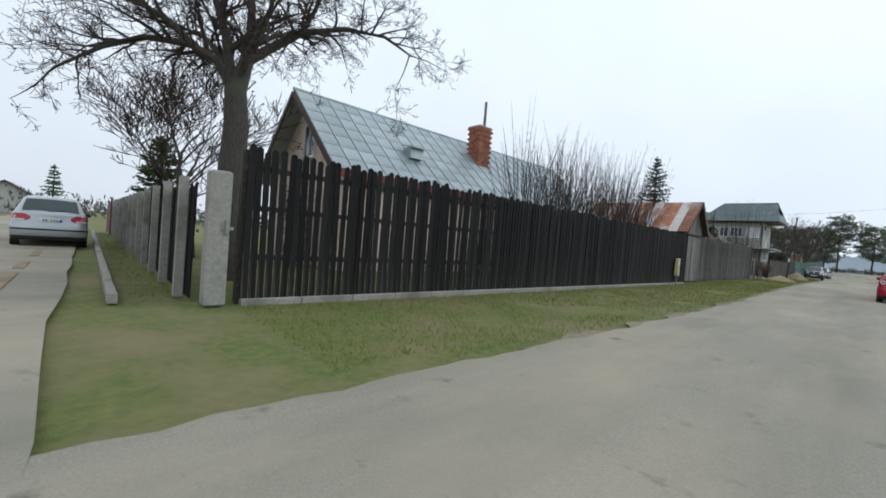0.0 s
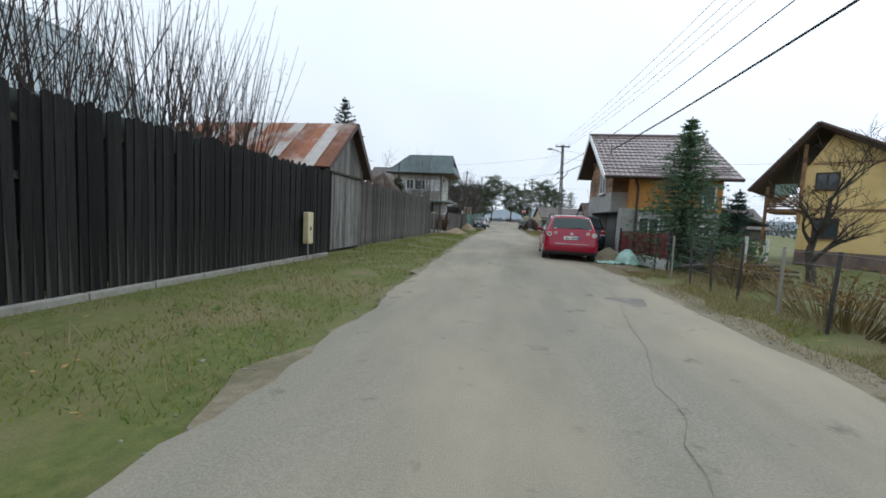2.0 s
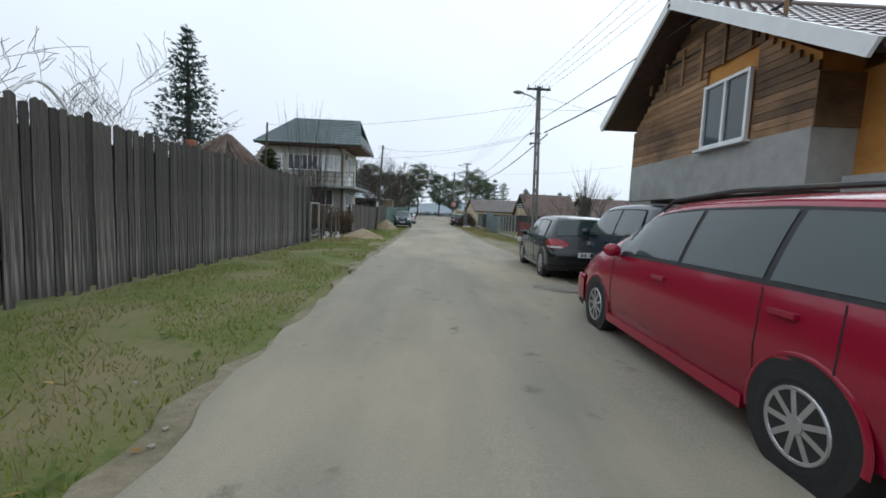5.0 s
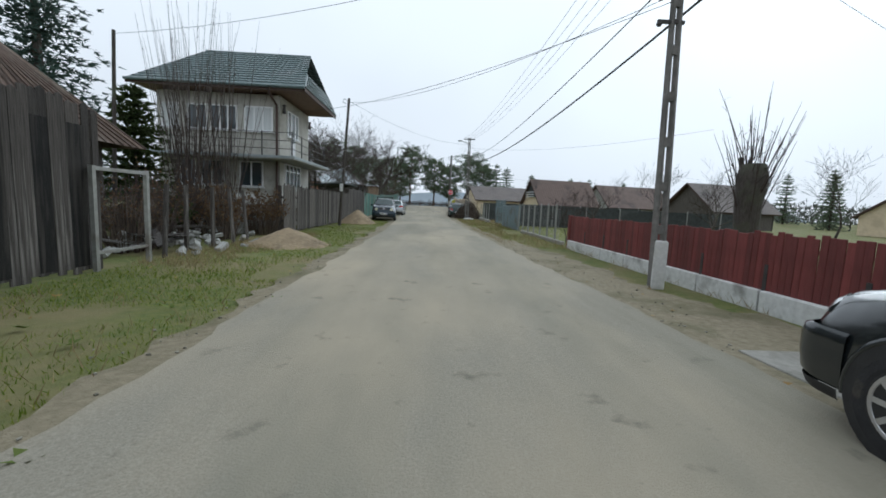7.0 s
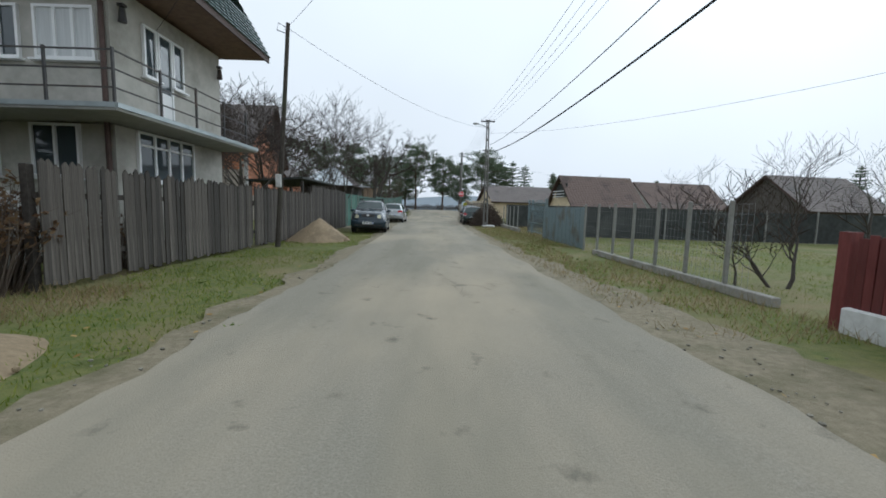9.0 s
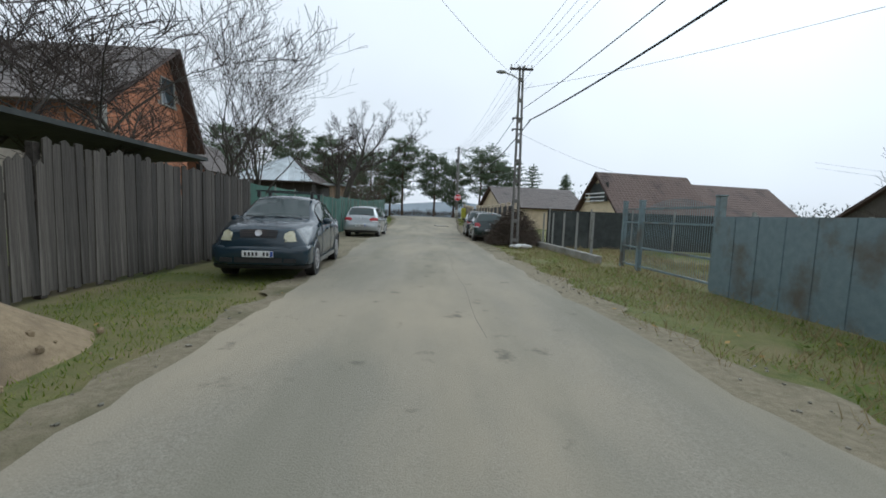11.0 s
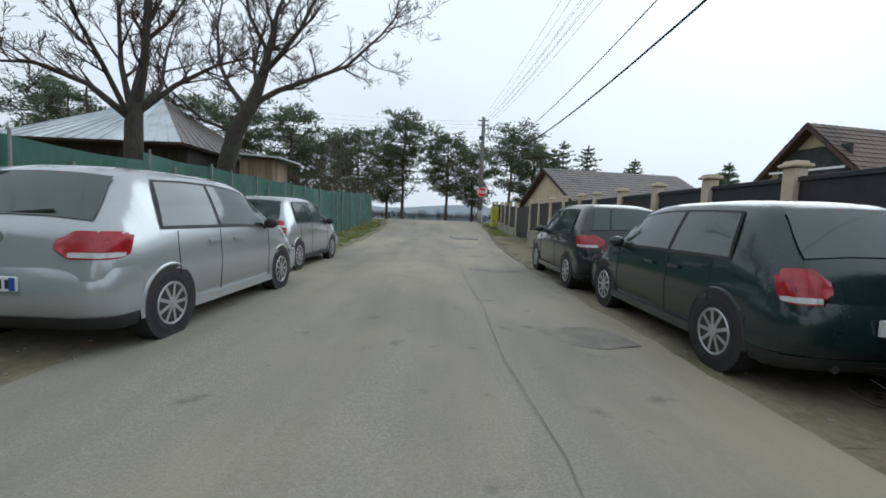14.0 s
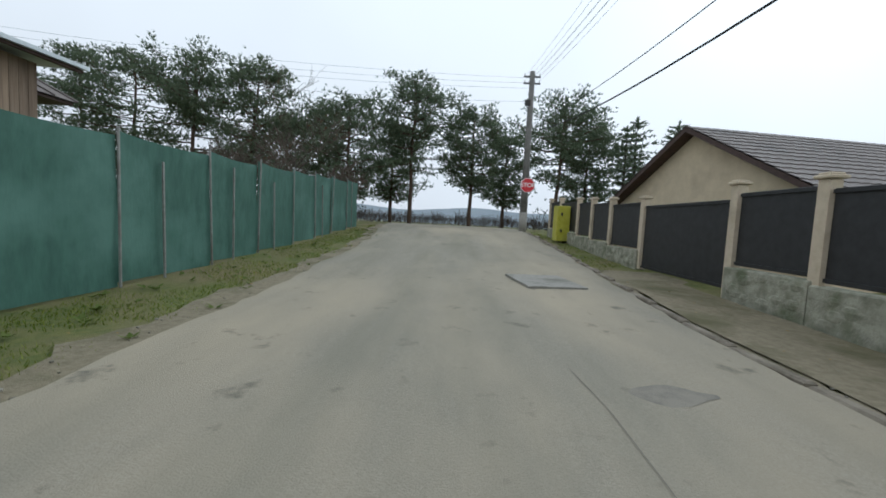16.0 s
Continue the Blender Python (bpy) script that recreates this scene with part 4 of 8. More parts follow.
# ---------- left: grey two-storey house with balcony ----------
oh = thing("two_storey_house", (0, 0, 0), "unpainted grey two-storey house with a green tile roof", "house")
hx0, hx1, hy0, hy1, slab_z, top_z = -11.2, -6.1, 58.4, 62.4, 3.0, 5.62
part("ground_wall", wall_box(hx0, hx1, hy0, hy1, 0, slab_z - 0.16), "plaster_old", oh)
part("upper_wall", wall_box(hx0, hx1, hy0, hy1, slab_z, top_z), "plaster_old", oh)
part("balcony_slab", Shape().slab(((hx0 - 5.1) / 2, 59.9, slab_z - 0.07), (-5.1 - hx0, 5.4, 0.14), 0.01), "plaster_grey", oh)
part("slab_edge", Shape().box(((hx0 - 5.1) / 2, 57.19, slab_z - 0.045), (-5.1 - hx0, 0.03, 0.09)).box((-5.08, 59.9, slab_z - 0.045), (0.03, 5.4, 0.09)), "zinc", oh, "pale grey metal slab edge")
# balcony rails
for z in (0.28, 0.6, 0.92):
    part("rail", Shape().box(((hx0 - 5.2) / 2, 57.3, slab_z + z), (-5.2 - hx0, 0.025, 0.025)), "iron_dark", oh)
    part("rail", Shape().box((-5.2, 59.8, slab_z + z), (0.025, 5.0, 0.025)), "iron_dark", oh)
for k in range(5):
    part("baluster", Shape().box((-5.2 - k * 1.2, 57.3, slab_z + 0.48), (0.04, 0.04, 0.96)), "iron_dark", oh)
for k in range(4):
    part("baluster", Shape().box((-5.2, 57.3 + (k + 1) * 1.2, slab_z + 0.48), (0.04, 0.04, 0.96)), "iron_dark", oh)
for x, w, n, back in ((-6.97, 1.2, 2, "curtain"), (-8.42, 1.1, 2, "pane"), (-9.52, 0.82, 1, "pane"), (-10.66, 0.7, 1, "curtain")):
    window(oh, (x, hy0 - 0.01, 4.6), w, 1.04, 0, n, backing=back)
for x, w, n in ((-7.3, 1.0, 1), (-8.95, 0.95, 1), (-9.95, 0.7, 1)):
    window(oh, (x, hy0 - 0.01, 2.28), w, 1.1, 0, n)
window(oh, (hx1 + 0.01, 59.47, 4.63), 0.42, 1.12, 90, 0, name="balcony_window")
window(oh, (hx1 + 0.012, 59.95, 4.14), 0.5, 2.1, 90, 0, sill=False, name="balcony_door")
part("door_panel", Shape().slab((hx1 + 0.03, 59.95, 3.5), (0.03, 0.38, 0.72), 0.01), "white_pvc", oh, "white lower door panel")
window(oh, (hx1 + 0.01, 60.43, 4.63), 0.42, 1.12, 90, 0, name="balcony_window")
window(oh, (hx1 + 0.01, 59.95, 2.28), 2.0, 1.1, 90, 3, transom=True)
for p in ((hx1 + 0.12, hy0 + 0.2, 5.2), (hx1 + 0.12, hy1 - 0.2, 5.2)):
    lamp = part("wall_lantern", Shape().tube(p, (p[0], p[1], p[2] - 0.28), 0.05, 0.08, 6).box((p[0], p[1], p[2] + 0.05), (0.12, 0.12, 0.05)), "iron_dark", oh, "small black wall lantern")
part("downpipe", Shape().chain([(-6.25, 57.6, 5.72), (-6.25, 57.75, 5.5), (-6.2, hy0 - 0.07, 5.2), (-6.2, hy0 - 0.07, 0.1)], [0.05] * 4, 8), "eave_dark", oh)
# hip roof with a gablet
ez, rz = 5.8, 7.9
c0, c1, c2, c3 = Vector((-11.9, 57.6, ez)), Vector((-4.8, 57.6, ez)), Vector((-4.8, 62.9, ez)), Vector((-11.9, 62.9, ez))
rl, rr_ = Vector((-10.2, 60.4, rz)), Vector((-5.4, 60.4, rz))
def quad_tiles(a, b, c, d, rows=14, period=0.3):
    """Tiles on a slope that narrows upwards: a, b along the eave, d, c above."""
    n = (b - a).cross(d - a).normalized()
    m = int((b - a).length / period * 4)
    for k in range(rows):
        vs = []
        for up, lift in ((k / rows, 0.04), (min(1, (k + 1.06) / rows), 0.004)):
            p, q = a.lerp(d, up), b.lerp(c, up)
            for i in range(m + 1):
                vs.append(p.lerp(q, i / m) + n * (lift + 0.018 * (0.5 + 0.5 * math.sin(i * math.pi / 2))))
        vs += [v - n * 0.055 for v in vs[: m + 1]]
        s = Shape().add(vs, [(i, i + 1, m + 2 + i, m + 1 + i) for i in range(m)] + [(2 * m + 2 + i, 2 * m + 3 + i, i + 1, i) for i in range(m)])
        part("tile_course", s, "tile_green", oh)
quad_tiles(c0, c1, rr_, rl)
quad_tiles(c2, c3, rl, rr_)
gz = 0.36
g0, g1 = c1.lerp(rr_, gz), c2.lerp(rr_, gz)
quad_tiles(c1, c2, g1, g0, 8)
quad_tiles(c3, c0, rl, rl, 12)
part("gablet", Shape().add([g0 - Vector((0.5, 0, 0)), g1 - Vector((0.5, 0, 0)), rr_ - Vector((0.5, 0, 0)), g0 - Vector((0.65, 0, 0)), g1 - Vector((0.65, 0, 0)), rr_ - Vector((0.65, 0, 0))], [(0, 1, 2), (5, 4, 3), (0, 3, 4, 1), (1, 4, 5, 2), (2, 5, 3, 0)]), "eave_dark", oh, "dark boarded gablet")
part("soffit", Shape().box(((c0.x + c1.x) / 2, (c0.y + c2.y) / 2, ez - 0.05), (c1.x - c0.x - 0.06, c2.y - c0.y - 0.06, 0.08)), "soffit_wood", oh, "brown boarded soffit")
part("fascia", Shape().box(((c0.x + c1.x) / 2, c0.y + 0.02, ez - 0.06), (c1.x - c0.x, 0.04, 0.2)).box((c1.x - 0.02, (c1.y + c2.y) / 2, ez - 0.06), (0.04, c2.y - c1.y, 0.2)), "eave_dark", oh)
part("gutter", Shape().tube((c0.x, c0.y - 0.06, ez - 0.02), (c1.x, c1.y - 0.06, ez - 0.02), 0.06, n=8), "tile_green", oh)
part("ridge_cap", Shape().tube(rl, rr_, 0.07, n=6).tube(c1, g0, 0.05, n=6), "tile_green", oh)

# block wall and picket fence before it
bw = thing("block_wall", (-6.2, 54.6, 0), "low bare concrete block wall", "wall")
blk = Shape().slab((0, 0, 0), (0.2, 0.48, 0.19), 0.012).mesh("block", "plaster_grey")
for r in range(7):
    for k in range(4):
        piece("block", blk, bw, (0, 0.25 + k * 0.5 + (0.12 if r % 2 else -0.12), 0.1 + r * 0.2), (0, 0, R.gauss(0, 0.6)))
board_fence("picket_fence", "weathered dark picket fence", lambda y: -4.9, 55.5, 67.5, 1.78, 0.125, 0.112, "wood_brown", "point", 2.2, "rail", (0.25, 0.75), 0.04, 0.02, 0.04, group="fences")
board_fence("board_fence", "dark stained board fence beside the parked car", lambda y: -5.0, 67.6, 73.9, 2.1, 0.13, 0.125, "wood_brown", "flat", 2.1, "rail", (0.25, 0.8), 0.03, 0.0, 0.04)
lean = thing("lean_to_roof", (-6.4, 69.5, 0), "low flat dark lean-to roof behind the fence", "lean-to")
part("roof", Shape().box((0, 0, 2.35), (2.4, 5.0, 0.08), pose(0, 0, 0, 0, -4, 0)), "net_black", lean)
for p in ((-1.1, -2.3), (1.1, -2.3), (-1.1, 2.3), (1.1, 2.3)):
    part("post", Shape().box((p[0], p[1], 1.15), (0.1, 0.1, 2.3)), "rail", lean)
# rough steel gate frame by the building yard
gf = thing("garden_gate", (-4.9, 47.9, 0), "rough grey steel garden gate by the yard", "gate")
part("post", Shape().box((0, -0.6, 0.85), (0.07, 0.07, 1.7)), "steel_grey", gf)
part("post", Shape().box((0, 0.6, 0.85), (0.07, 0.07, 1.72)), "steel_grey", gf)
part("top_rail", Shape().box((0, 0, 1.66), (0.06, 1.2, 0.06)), "steel_grey", gf)
part("lower_rail", Shape().box((0, 0, 0.3), (0.05, 1.14, 0.05)), "steel_grey", gf)
for k in range(5):
    post = thing("stake", (-4.95 + R.uniform(-0.1, 0.1), 49.0 + k * 0.95, 0), "leaning grey timber fence stake", "stake", "stakes before the yard")
    part("shaft", Shape().box((0, 0, 0.75), (0.07, 0.07, 1.5), pose(0, 0, 0, R.gauss(0, 3), R.gauss(0, 3), 0)), "wood_grey", post)
# rubble and boards in the yard
yard = thing("rubble_pile", (-6.2, 51.0, 0), "heap of rubble, blocks and old boards", "rubble")
chunk = [Shape().slab((0, 0, 0), (2.0, 1.0 * q, 0.9), 0.12).mesh("rubble_block", "plaster_grey") for q in (1, 0.8, 1.3)]
for _ in range(90):
    r = R.uniform(0.06, 0.17)
    x, y = R.gauss(0, 0.7), R.gauss(0, 1.6)
    piece("rubble_block", R.choice(chunk), yard, (x, y, max(0.02, 0.35 - 0.2 * (x * x + y * y / 4)) * R.random() + r / 3), (R.uniform(-30, 30), R.uniform(-30, 30), R.uniform(0, 180)), (r, r, r))
plank = Shape().slab((0, 0, 0), (1.0, 0.14, 0.03), 0.006).mesh("old_board", "wood_grey")
for _ in range(16):
    piece("old_board", plank, yard, (R.gauss(0, 0.7), R.gauss(0, 1.4), R.uniform(0.1, 0.5)), (R.uniform(-12, 12), R.uniform(-14, 14), R.uniform(0, 180)), (R.uniform(0.8, 1.8), 1, 1))


def heap(name, at, rx, ry, h, material, label, seed):
    """A loose heap with a rounded, uneven top."""
    ob = thing(name, (at[0], at[1], rise(at[1]) - 0.03), label, "heap")
    s = Shape()
    n, m = 36, 12
    vs = [(0, 0, h * 1.0)]
    for k in range(1, m + 1):
        for i in range(n):
            q, r = 2 * math.pi * i / n, k / m
            w = 1 + 0.16 * noise.noise((math.cos(q) * 1.5 + seed, math.sin(q) * 1.5, seed))
            x, y = rx * r * w * math.cos(q), ry * r * w * math.sin(q)
            z = h * (1 - r) ** 1.15 * (1 + 0.25 * r) + 0.05 * noise.noise((x * 4, y * 4, seed)) * (1 - r)
            vs.append((x, y, z if k < m else -0.02))
    fs = [(0, 1 + i, 1 + (i + 1) % n) for i in range(n)]
    fs += [(1 + k * n + i, 1 + (k + 1) * n + i, 1 + (k + 1) * n + (i + 1) % n, 1 + k * n + (i + 1) % n) for k in range(m - 1) for i in range(n)]
    part("mound", s.add(vs, fs), material, ob, smooth=True)
    c = Shape()
    for _ in range(90):
        q, r = R.uniform(0, 6.28), R.uniform(0.3, 1.1)
        c.ball((rx * r * math.cos(q), ry * r * math.sin(q), max(0.03, h * max(0, 1 - r) ** 1.15)), R.uniform(0.012, 0.04), 5, 3)
    part("clod_mass", c, material, ob, kind="stuff")
    return ob


heap("dirt_heap", (-3.6, 52.4), 1.2, 1.3, 0.5, "sand", "low heap of pale sandy soil on the verge", 1.0)
heap("sand_heap", (-3.9, 65.0), 1.25, 1.3, 0.85, "sand", "heap of yellow building sand beside the road", 4.0)
heap("gravel_heap", (4.75, 33.3), 0.95, 0.9, 0.55, "dirt", "heap of brown gravel before the orange house", 7.0)
tarp = thing("tarpaulin", (4.85, 32.35, 0), "crumpled pale green tarpaulin on the ground", "tarpaulin")
s = Shape()
n = 26
vs = []
for j in range(n):
    for i in range(n):
        u, w = i / (n - 1) - 0.5, j / (n - 1) - 0.5
        z = 0.46 * max(0, 1 - (u * 1.9 - 0.35) ** 2 * 4 - (w * 2) ** 2) + 0.14 * abs(noise.noise((u * 7, w * 7, 2))) + 0.02
        vs.append((u * 1.5 + 0.06 * noise.noise((w * 5, u * 5, 1)), w * 0.85 + 0.08 * noise.noise((u * 6, w * 4, 5)), z))
fs = [(j * n + i, j * n + i + 1, (j + 1) * n + i + 1, (j + 1) * n + i) for j in range(n - 1) for i in range(n - 1)]
part("sheet", s.add(vs, fs), "tarp", tarp)

# ---------- right: orange house under construction ----------
rh = thing("orange_house", (0.35, 0, 0), "half-finished orange and grey house with brown tile roof", "house")
gx, wx1, wy0, wy1 = 4.95, 8.95, 35.2, 41.0
part("ground_wall", wall_box(5.75, wx1, wy0 + 0.05, wy1 - 0.3, 0, 2.06), "plaster_grey", rh)
part("corner_pier", wall_box(4.98, 5.75, 39.9, 40.9, 0, 1.95), "plaster_grey", rh)
part("upper_wall", wall_box(5.6, wx1, wy0, wy1 - 0.2, 2.06, 3.55), "orange_board", rh)
part("oriel", wall_box(gx, 5.62, 36.0, 40.9, 1.93, 2.78), "plaster_grey", rh)
part("oriel_core", gable_wall("x", gx + 0.06, 0.6, 36.02, 40.88, 2.78, 3.75, 38.6, 5.5), "orange_board", rh)
for k in range(21):
    z = 2.84 + k * 0.125
    lo, hi = 36.0, 40.9
    if z > 3.6:
        q = (z - 3.6) / 2.0
        lo, hi = 36.0 + 2.6 * q, 40.9 - 2.3 * q
    if z < 4.3:
        part("plank", Shape().box((gx + 0.03, (lo + 37.05) / 2, z), (0.05, 37.05 - lo, 0.115)), "plank_new", rh)
        part("plank", Shape().box((gx + 0.03, (38.25 + hi) / 2, z), (0.05, hi - 38.25, 0.115)), "plank_new", rh)
    else:
        part("plank", Shape().box((gx + 0.03, (lo + hi) / 2, z), (0.05, max(0.3, hi - lo), 0.115)), "plank_new", rh)
for k in range(7):
    part("batten", Shape().box((gx - 0.02, 36.6 + k * 0.6, 4.6), (0.04, 0.05, 0.9 - abs(k - 3) * 0.16)), "plank_new", rh)
part("oriel_side", wall_box(gx, 5.62, 35.97, 36.0, 2.78, 3.5), "plank_new", rh)
window(rh, (gx - 0.01, 37.65, 3.38), 1.1, 1.15, -90, 1, name="window")
window(rh, (6.3, wy0 + 0.04, 1.12), 0.82, 1.25, 0, 1, name="back_door")
window(rh, (8.4, wy0 + 0.04, 1.3), 0.5, 0.38, 0, 0)
window(rh, (8.45, wy0 - 0.01, 2.65), 0.5, 0.9, 0, 0)
part("trim", Shape().box((7.28, wy0 - 0.015, 2.07), (3.3, 0.05, 0.07)), "yellow_trim", rh, "yellow foam strip")
part("gable", gable_wall("x", 8.7, 0.25, 35.2, 40.8, 3.55, 3.6, 38.6, 5.55), "orange_board", rh)
part("pier", wall_box(5.2, 5.78, wy0 - 0.02, wy0 + 0.55, 0, 2.1), "plaster_grey", rh)
part("downpipe", Shape().chain([(5.55, 34.95, 3.38), (5.7, 35.05, 3.1), (5.75, 35.1, 2.9), (5.75, 35.1, 0.2)], [0.05] * 4, 8), "eave_dark", rh)
roof_e = Vector((wx1 + 0.5 - 4.35, 0, 0))
for a, u, e in ((Vector((4.35, 34.75, 3.32)), Vector((0, 3.85, 2.38)), roof_e), (Vector((4.35 + roof_e.x, 41.5, 3.9)), Vector((0, -2.9, 1.8)), -roof_e)):
    part("roof_deck", deck(a, e, u, 0.1), "eave_dark", rh)
    part("roof_tiles", tile_sheet(a, e, u, 13, 0.2, 0.02, 0.03), "tile_brownred", rh, "glossy brown metal tiles")
part("ridge_cap", Shape().tube((4.3, 38.6, 5.74), (4.4 + roof_e.x, 38.6, 5.74), 0.07, n=8), "tile_brownred", rh)
part("verge_board", Shape().box((4.33, 36.68, 4.46), (0.05, 4.55, 0.2), Matrix.Rotation(math.atan2(2.38, 3.85), 4, "X")).box((4.33, 40.05, 4.76), (0.05, 3.4, 0.2), Matrix.Rotation(math.atan2(-1.8, 2.9), 4, "X")), "white_pvc", rh, "pale verge board")
part("gutter", Shape().tube((4.4, 34.68, 3.3), (4.3 + roof_e.x, 34.68, 3.3), 0.06, n=8), "eave_dark", rh)
part("snow_guard", Shape().tube((5.8, 35.3, 3.78), (9.2, 35.3, 3.78), 0.025).tube((5.8, 35.25, 3.7), (9.2, 35.25, 3.7), 0.02), "tile_brownred", rh)

# red fence on a white base before the orange house
rf0 = thing("red_fence", (5.45, 34.7, 0), "dark red pale fence on a white concrete base", "fence", "red fences")
d0, d1 = Vector((5.45, 34.7)), Vector((6.0, 31.15))
ln = (d1 - d0).length
ang = math.degrees(math.atan2(d1.y - d0.y, d1.x - d0.x))
rf0.matrix_basis = pose(5.45, 34.7, 0, 0, 0, ang)
part("base", Shape().slab((ln / 2 + 0.9, 0, 0.16), (ln - 1.8, 0.16, 0.36), 0.02), "concrete_white", rf0, "limewashed concrete base")
pale = Shape().slab((0, 0, 0.42), (0.085, 0.02, 0.84), 0.008).mesh("pale", "fence_red")
for k in range(int(ln / 0.105)):
    piece("pale", pale, rf0, (0.05 + k * 0.105, 0.03, 0.3), (0, R.gauss(0, 0.6), 0))
part("rail", Shape().box((ln / 2, 0.0, 0.5), (ln, 0.03, 0.05)).box((ln / 2, 0.0, 0.98), (ln, 0.03, 0.05)), "fence_red", rf0)
for k in range(4):
    part("post", Shape().box((0.05 + k * ln / 3 * 0.98, 0, 0.62), (0.06, 0.06, 1.24)), "iron_dark", rf0)

# ---------- right: yellow house ----------
yh = thing("yellow_house", (1.0, 1.7, 0.3), "yellow plastered house with dark eaves and wooden balcony", "house")
yh.matrix_basis = pose(13.9, 37.6, 0.3, 0, 0, -38) @ pose(-12.75, -35.3, 0)
part("wall", gable_wall("y", 36.0, 0.3, 12.4, 17.2, 0.35, 3.9, 13.3, 5.55), "plaster_yellow", yh)
part("wall", wall_box(12.4, 12.7, 36.3, 43.5, 0.35, 4.2), "plaster_yellow", yh)
part("wall", wall_box(16.9, 17.2, 36.3, 43.5, 0.35, 3.6), "plaster_yellow", yh)
part("wall", wall_box(12.7, 16.9, 43.2, 43.5, 0.35, 3.6), "plaster_yellow", yh)
part("plinth", wall_box(12.37, 17.23, 35.97, 43.53, -0.3, 0.36), "foundation", yh, "dark brown plinth")
part("band", Shape().box((14.8, 35.97, 2.2), (4.85, 0.05, 0.09)), "plank_new", yh, "brown wooden band")
part("band", Shape().box((14.8, 35.97, 4.22), (4.3, 0.05, 0.08)), "plank_new", yh, "brown wooden band")
part("corner_post", Shape().box((12.38, 35.96, 3.3), (0.14, 0.1, 3.6)), "plank_new", yh)
window(yh, (13.2, 35.99, 3.45), 0.78, 0.75, 0, 1, "eave_dark")
window(yh, (13.3, 35.99, 1.38), 0.85, 0.88, 0, 1, "eave_dark")
window(yh, (15.6, 35.99, 3.35), 0.78, 0.75, 0, 1, "eave_dark")
window(yh, (15.6, 35.99, 1.38), 0.85, 0.88, 0, 1, "eave_dark")
part("balcony_floor", Shape().box((11.75, 37.6, 2.12), (1.3, 3.3, 0.16)), "plank_new", yh)
part("balcony_wall", wall_box(12.3, 12.42, 36.0, 39.5, 2.2, 4.6), "plaster_yellow", yh)
for k in range(5):
    part("balcony_board", Shape().box((11.75, 35.98, 2.32 + k * 0.1), (1.28, 0.03, 0.075)), "plank_new", yh)
    part("balcony_board", Shape().box((11.1, 37.6, 2.32 + k * 0.1), (0.03, 3.2, 0.075)), "plank_new", yh)
part("post", Shape().box((11.15, 36.05, 1.6), (0.12, 0.12, 3.3)), "plank_new", yh)
part("laundry", Shape().box((11.9, 36.5, 3.15), (0.5, 0.04, 0.5)).box((11.5, 36.6, 3.1), (0.3, 0.04, 0.6)), "tarp", yh, "pale washing on the balcony")
pk = Vector((12.75, 35.3, 5.95))
lo_l, lo_r = Vector((10.55, 35.3, 3.05)), Vector((17.9, 35.3, 3.0))
run = Vector((0, 8.8, 0))
part("roof_deck", deck(lo_l + run, -run, pk - lo_l, 0.16), "eave_dark", yh)
part("roof_tiles", tile_sheet(lo_l + run, -run, pk - lo_l, 12, 0.25), "tile_brown", yh)
part("roof_deck", deck(lo_r, run, pk - lo_r, 0.16), "eave_dark", yh)
part("roof_tiles", tile_sheet(lo_r, run, pk - lo_r, 16, 0.25), "tile_brown", yh)
part("verge_board", Shape().tube(lo_l - Vector((0, 0.02, 0.06)), pk - Vector((0, 0.02, 0.06)), 0.09, n=4).tube(pk - Vector((0, 0.02, 0.06)), lo_r - Vector((0, 0.02, 0.06)), 0.09, n=4), "eave_dark", yh)
part("chimney", Shape().box((16.0, 38.5, 5.2), (0.5, 0.5, 1.5)), "foundation", yh)

# wire fence along the dry grass
for k in range(10):
    y = 20.6 + k * 1.1
    p = thing("fence_post", (5.45 + R.uniform(-0.05, 0.05), y, 0), "thin rusty wire-fence post in dry grass", "fence post", "wire fence posts")
    part("shaft", Shape().box((0, 0, 0.55), (0.035, 0.035, 1.14), pose(0, 0, 0, R.gauss(0, 2), R.gauss(0, 2.5), 0)), "iron_dark" if k % 4 else "concrete", p)
s = Shape()
for z in (0.35, 0.62, 0.9, 1.08):
    s.chain([(5.45, 20.4 + k * 0.55, z + 0.01 * math.sin(k * 2.2)) for k in range(20)], [0.003] * 20, 3)
tagged(new("fence_wire", s.mesh("fence_wire", "wire_bare")), "thin slack fence wires", "wire")
for (x, y, h) in ((8.3, 31.4, 1.2), (9.8, 33.0, 1.1)):
    p = thing("concrete_post", (x, y, 0), "pale concrete fence post in the garden", "fence post")
    part("shaft", Shape().slab((0, 0, h / 2), (0.07, 0.07, h), 0.012), "concrete_white", p)
gs = thing("garden_shelter", (10.2, 37.0, 0), "dark low garden shelter between the houses", "shelter")
part("roof", Shape().box((0, 0, 2.0), (2.4, 2.6, 0.08), pose(0, 0, 0, 0, 18, 0)), "net_black", gs)
part("wall", Shape().box((0.6, 0.8, 0.9), (1.6, 0.06, 1.8)), "wood_brown", gs)
part("post", Shape().box((-1.0, -1.1, 1.1), (0.08, 0.08, 2.2)), "rail", gs)
rub = thing("plank_pile", (7.6, 30.2, 0), "pile of dark old planks and debris in the grass", "plank pile")
for _ in range(18):
    part("plank", Shape().box((R.gauss(0, 0.5), R.gauss(0, 0.35), R.uniform(0.05, 0.4)), (R.uniform(0.8, 1.6), 0.14, 0.05), pose(0, 0, 0, R.uniform(-9, 9), R.uniform(-9, 9), R.uniform(-40, 40))), "wood_brown", rub)

